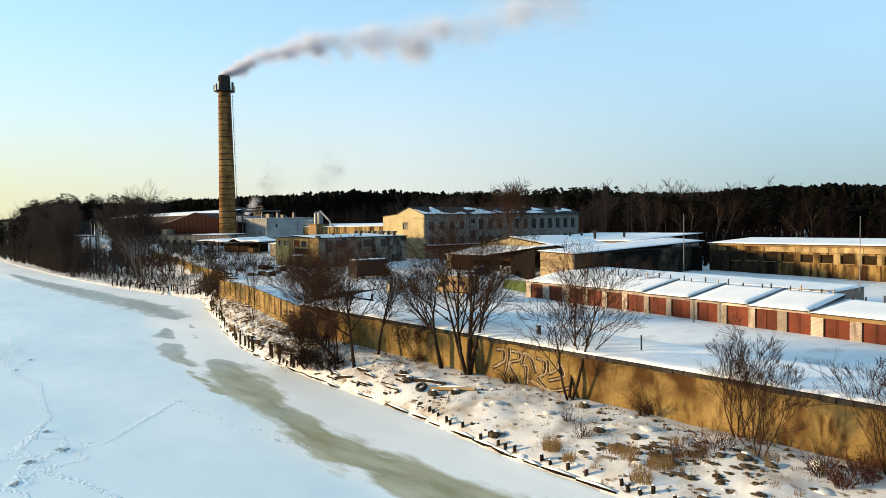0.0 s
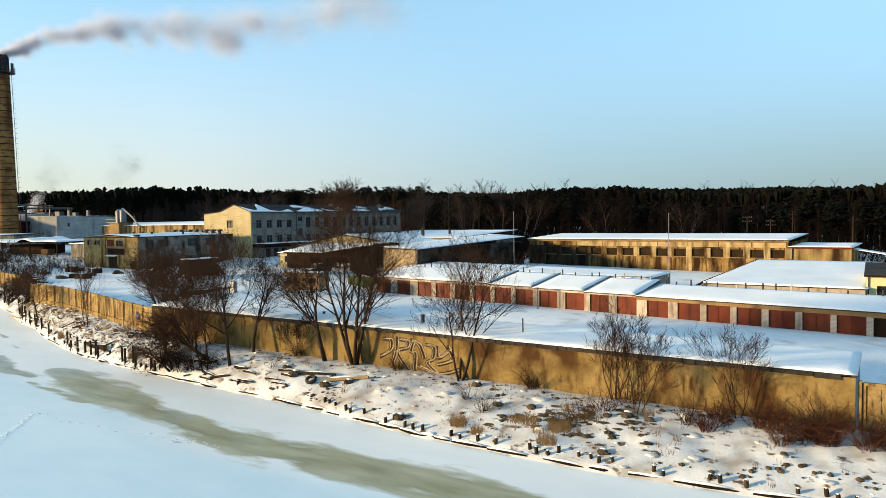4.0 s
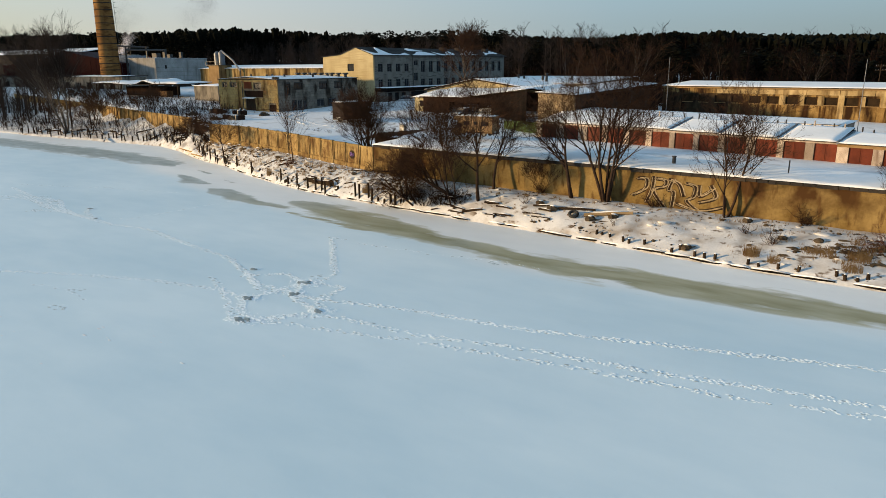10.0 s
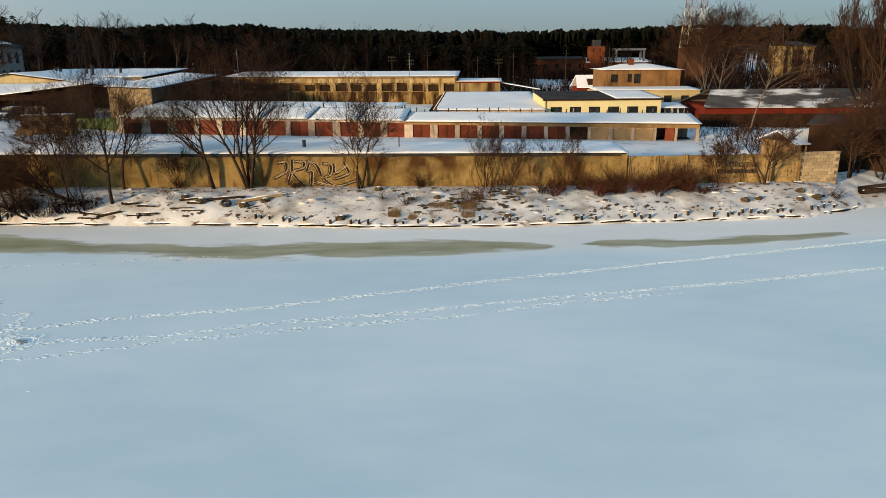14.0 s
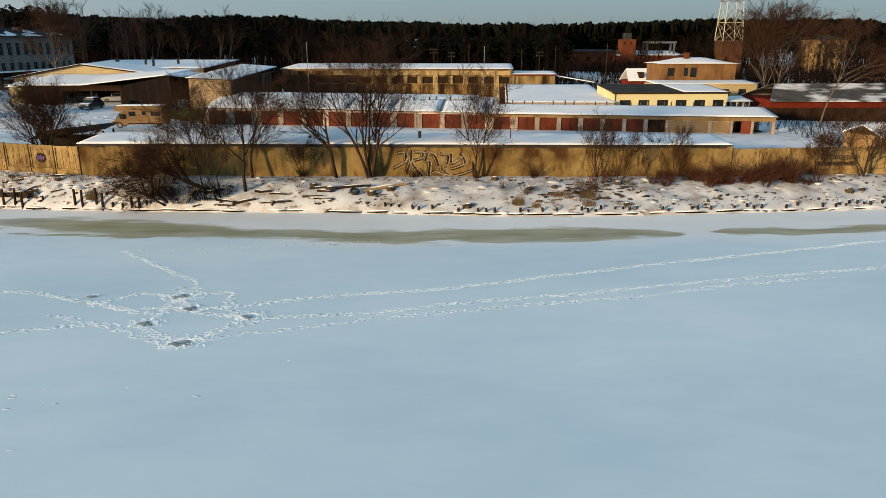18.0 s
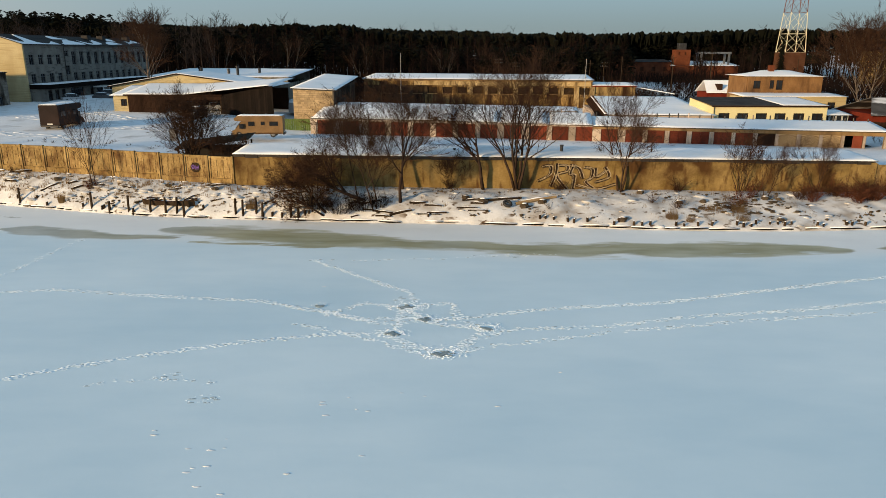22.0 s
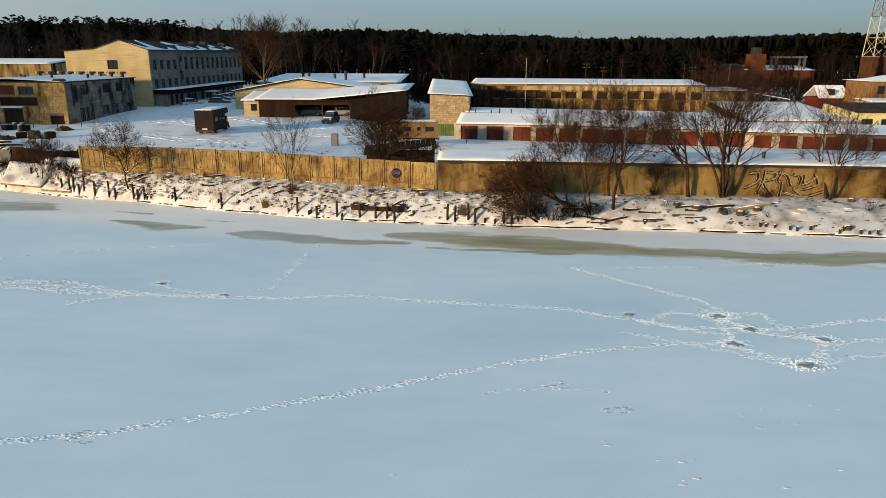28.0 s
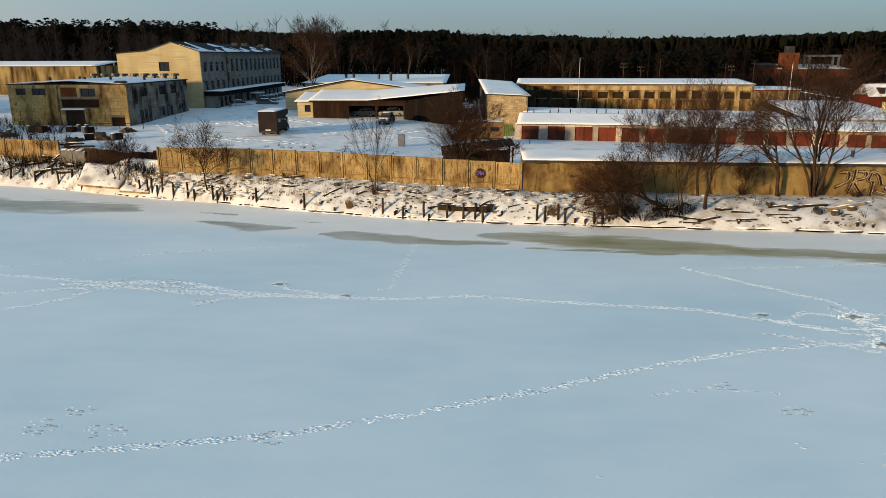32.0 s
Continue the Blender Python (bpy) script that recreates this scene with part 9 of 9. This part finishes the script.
# poles and lamp
def pole(x, y, z0, h, r, label, name="pole", mat=None):
    return solo(name, Build().tube([(0, 0, -0.5), (0, 0, h * 0.5), (0, 0, h)], [r, r * 0.85, r * 0.6], 7), mat or GALV, label, "pole", m=pose(x, y, z0))


pole(-52.3, 92.5, 4.4, 10.2, 0.07, "thin pale flag pole behind the garages")
pole(-24.3, 76.5, 3.6, 10.3, 0.05, "thin pole behind the garages")
pole(-62.5, 66.5, 3.4, 2.2, 0.06, "short steel post before the garages", mat=DARK_METAL)
lampo = thing("lamp_post", -36.2, 66.0, 3.2, 0, "short dark yard lamp post", "lamp post")
part("post", Build().tube([(0, 0, -0.3), (0, 0, 2.4)], [0.06, 0.05], 7), DARK_METAL, lampo)
part("lamp_head", Build().chip(-0.3, 0.12, -0.1, 0.1, 2.36, 2.5, 0.02), DARK_METAL, lampo)
for x, y, h in ((-8.0, 150, 9), (2.0, 158, 10), (16.0, 160, 10), (30, 170, 11), (-20, 165, 10), (44, 150, 10), (70, 120, 10)):
    up = thing("utility_pole", x, y, land(x, y), 10, "far timber utility pole with crossarm", "utility pole", "utility poles")
    part("shaft", Build().tube([(0, 0, -0.5), (0, 0, h)], [0.12, 0.08], 7), OLD_WOOD, up)
    part("crossarm", Build().box(-0.9, 0.9, -0.04, 0.04, h - 0.86, h - 0.78), OLD_WOOD, up)
# pallets, drums and junk near the workshop
rng = random.Random(17)
for k in range(18):
    x, y = rng.uniform(-132, -116), rng.uniform(58, 68)
    z = land(x, y)
    kind = k % 3
    if kind == 0:
        d = solo("oil_drum", Build().tube([(0, 0, 0), (0, 0, 0.3), (0, 0, 0.32), (0, 0, 0.88)], [0.29, 0.29, 0.31, 0.29], 14), DARK_METAL, "dark oil drum standing in the snow", "drum", "yard junk", m=pose(x, y, z))
        part("snow_cap", snow_slab(4, 4, lambda u, v: ((u - 0.5) * 0.4, (v - 0.5) * 0.4, 0.88), 0.08, 0.02), ROOF_SNOW, d, smooth=True)
    elif kind == 1:
        c = solo("crate", Build().chip(-0.6, 0.6, -0.5, 0.5, -0.05, rng.uniform(0.5, 0.9), 0.03), BROWN_WOOD, "dark timber crate in the snow", "crate", "yard junk", m=pose(x, y, z, 0, 0, rng.uniform(0, 90)))
    else:
        solo("junk_mound", Build().lump((0, 0, 0.1), (0.9, 0.7, 0.5), k, 0.4).lump((0.7, 0.3, 0.1), (0.5, 0.6, 0.35), k + 40, 0.4), ROCK, "dark scrap heap poking through snow", "scrap heap", "yard junk", m=pose(x, y, z))
rail = thing("pipe_rail", -127.5, 69.8, 4.8, 6, "low rusty pipe railing before the workshop", "railing")
part("rail", Build().tube([(0, 0, 0.85), (10, 0, 0.85)], [0.05, 0.05], 6), BROWN_WOOD, rail)
for x in (0, 3.3, 6.6, 9.9):
    part("post", Build().tube([(x, 0, -0.4), (x, 0, 0.85)], [0.05, 0.05], 6), BROWN_WOOD, rail)
for k in range(16):
    x, y = rng.uniform(-96, -78), rng.uniform(53, 58)
    shrub("dry_weed", x, y, 0.4, 0.35, 10, "dry weeds sticking out of the yard snow", 400 + k, TWIG, cat="weed")

# ---- chimney smoke ----
def smoke_material(name, tone):
    m = bpy.data.materials.new(name)
    m.use_nodes = True
    n, l = m.node_tree.nodes, m.node_tree.links
    p, tl, both = n["Principled BSDF"], n.new("ShaderNodeBsdfTranslucent"), n.new("ShaderNodeMixShader")
    p.inputs["Base Color"].default_value = (*tone, 1)
    p.inputs["Roughness"].default_value = 1.0
    p.inputs["Specular IOR Level"].default_value = 0.0
    tl.inputs[0].default_value = (*tone, 1)
    l.new(p.outputs[0], both.inputs[1])
    l.new(tl.outputs[0], both.inputs[2])
    l.new(both.outputs[0], n["Material Output"].inputs[0])
    return m


SMOKE = smoke_material("smoke", (0.74, 0.73, 0.78))
DARK_SMOKE = smoke_material("sooty_smoke", (0.06, 0.06, 0.07))


def drift(name, puffs, size, mat, label, category, seed):
    """Smoke as countless fine flakes, gathered into billows: each puff is a centre, a radius and a number of flakes."""
    g = np.random.default_rng(seed)
    centres = np.concatenate([np.array(c) + g.normal(size=(n, 3)) * r * np.array((0.5, 0.5, 0.46)) for c, r, n in puffs])
    corners = centres[:, None, :] + g.normal(size=(len(centres), 3, 3)) * size * 0.6
    me = bpy.data.meshes.new(name)
    count = len(centres)
    me.vertices.add(3 * count)
    me.vertices.foreach_set("co", corners.astype(np.float32).ravel())
    me.loops.add(3 * count)
    me.loops.foreach_set("vertex_index", np.arange(3 * count, dtype=np.int32))
    me.polygons.add(count)
    me.polygons.foreach_set("loop_start", np.arange(0, 3 * count, 3, dtype=np.int32))
    me.update()
    me.materials.append(mat)
    return tagged(new(name, me), label, category, "", "stuff")


rng = random.Random(19)
puffs = []
for i in range(210):
    t = rng.random() ** 1.25
    r = 1.7 + 9.6 * t ** 0.8
    gap = 1 - 0.85 * math.exp(-((t - 0.43) / 0.025) ** 2) - 0.9 * math.exp(-((t - 0.63) / 0.05) ** 2)
    fade = max(0.0, gap) * (1 - t) ** 0.65 * (0.35 + 0.65 * rng.random())
    c = Vector((-238.6 + 60 * t, 107.5 + 134 * t, 67.6 + 36 * t ** 0.85 + 2.2 * math.sin(9 * t)))
    c += Vector((rng.gauss(0, 0.36), rng.gauss(0, 0.36), rng.gauss(0, 0.42))) * r
    q = r * rng.uniform(0.5, 0.95)
    puffs.append((tuple(c), q, int(520 * q * q * fade) + 40))
for i in range(26):
    t = 0.05 * i / 25
    puffs.append(((-238.6 + 60 * t, 107.5 + 134 * t, 67.3 + 36 * t ** 0.85), 1.3 + 18 * t, 1500))
drift("smoke_plume", puffs, 0.085, SMOKE, "pale grey smoke drifting from the chimney top", "smoke", 5)
for x, z, w, seed in ((-384, 40, 9.0, 6), (-318, 39, 11.0, 7)):
    puffs = [((x + rng.gauss(0, 0.55) * w, 200 + rng.gauss(0, 3), z + rng.gauss(0, 0.5) * w), w * rng.uniform(0.35, 0.7), rng.randint(700, 2100)) for k in range(12)]
    drift("smoke_wisp", puffs, 0.07, DARK_SMOKE, "faint dark smoke drifting over the woods", "smoke", seed)
puffs = [((-270 + 5 * t + rng.gauss(0, 0.3), 128 + 4 * t, 15.5 + 9.5 * t), 0.5 + 1.7 * t, int(500 + 1500 * (1 - t))) for t in [k / 17 for k in range(18)]]
drift("steam_plume", puffs, 0.065, SMOKE, "wisp of white steam behind the boiler works", "steam", 8)

# ---- blocks of the store's gable ----
for L, x, z, d in BLOCKS:
    part("block", BLOCK_MESHES[L], None, store, m=pose(x, d, z))


def block_face(parent, a0, a1, z0, z1, holes, course, length, mat, along, at, seed):
    """Courses of blocks proud of a wall, cut round its openings; alike blocks share a mesh."""
    rr, made = random.Random(seed), {}
    rows = int((z1 - z0) / course)
    for r in range(rows):
        za, zb = z0 + r * course, z0 + (r + 1) * course
        cuts = [(a0, a1)]
        for h in holes:
            if min(zb, h[3]) - max(za, h[2]) > 0.3 * course:
                cuts = [q for c in cuts for q in ((c[0], min(c[1], h[0] - 0.03)), (max(c[0], h[1] + 0.03), c[1])) if q[1] - q[0] > 0.12]
        for c in cuts:
            x = c[0]
            first = length * (0.5 if r % 2 else 1.0)
            while x < c[1] - 0.1:
                w = round(min(first, c[1] - x), 1)
                first = length
                if w < 0.15:
                    break
                if w not in made:
                    made[w] = Build().chip(0.012, w - 0.012, 0, 0.05, 0.012, course - 0.012, 0.012).mesh("block", mat)
                d = -0.04 + rr.uniform(-0.008, 0.008)
                part("block", made[w], None, parent, m=pose(x, at + d, za) if along == "x" else pose(at - d, x, za, 0, 0, 90))
                x += w


block_face(conc, 0.02, 17.68, -0.6, 6.2, WORKSHOP_HOLES + [(7.9, 10.2, 4.5, 5.8)], 0.485, 0.9, WORKSHOP_WALL, "x", 0.0, 41)
block_face(conc, 0.05, 22.38, -0.6, 6.2, SIDE_HOLES, 0.485, 1.0, SHADED_GRIMY_WALL, "y", 17.7, 42)
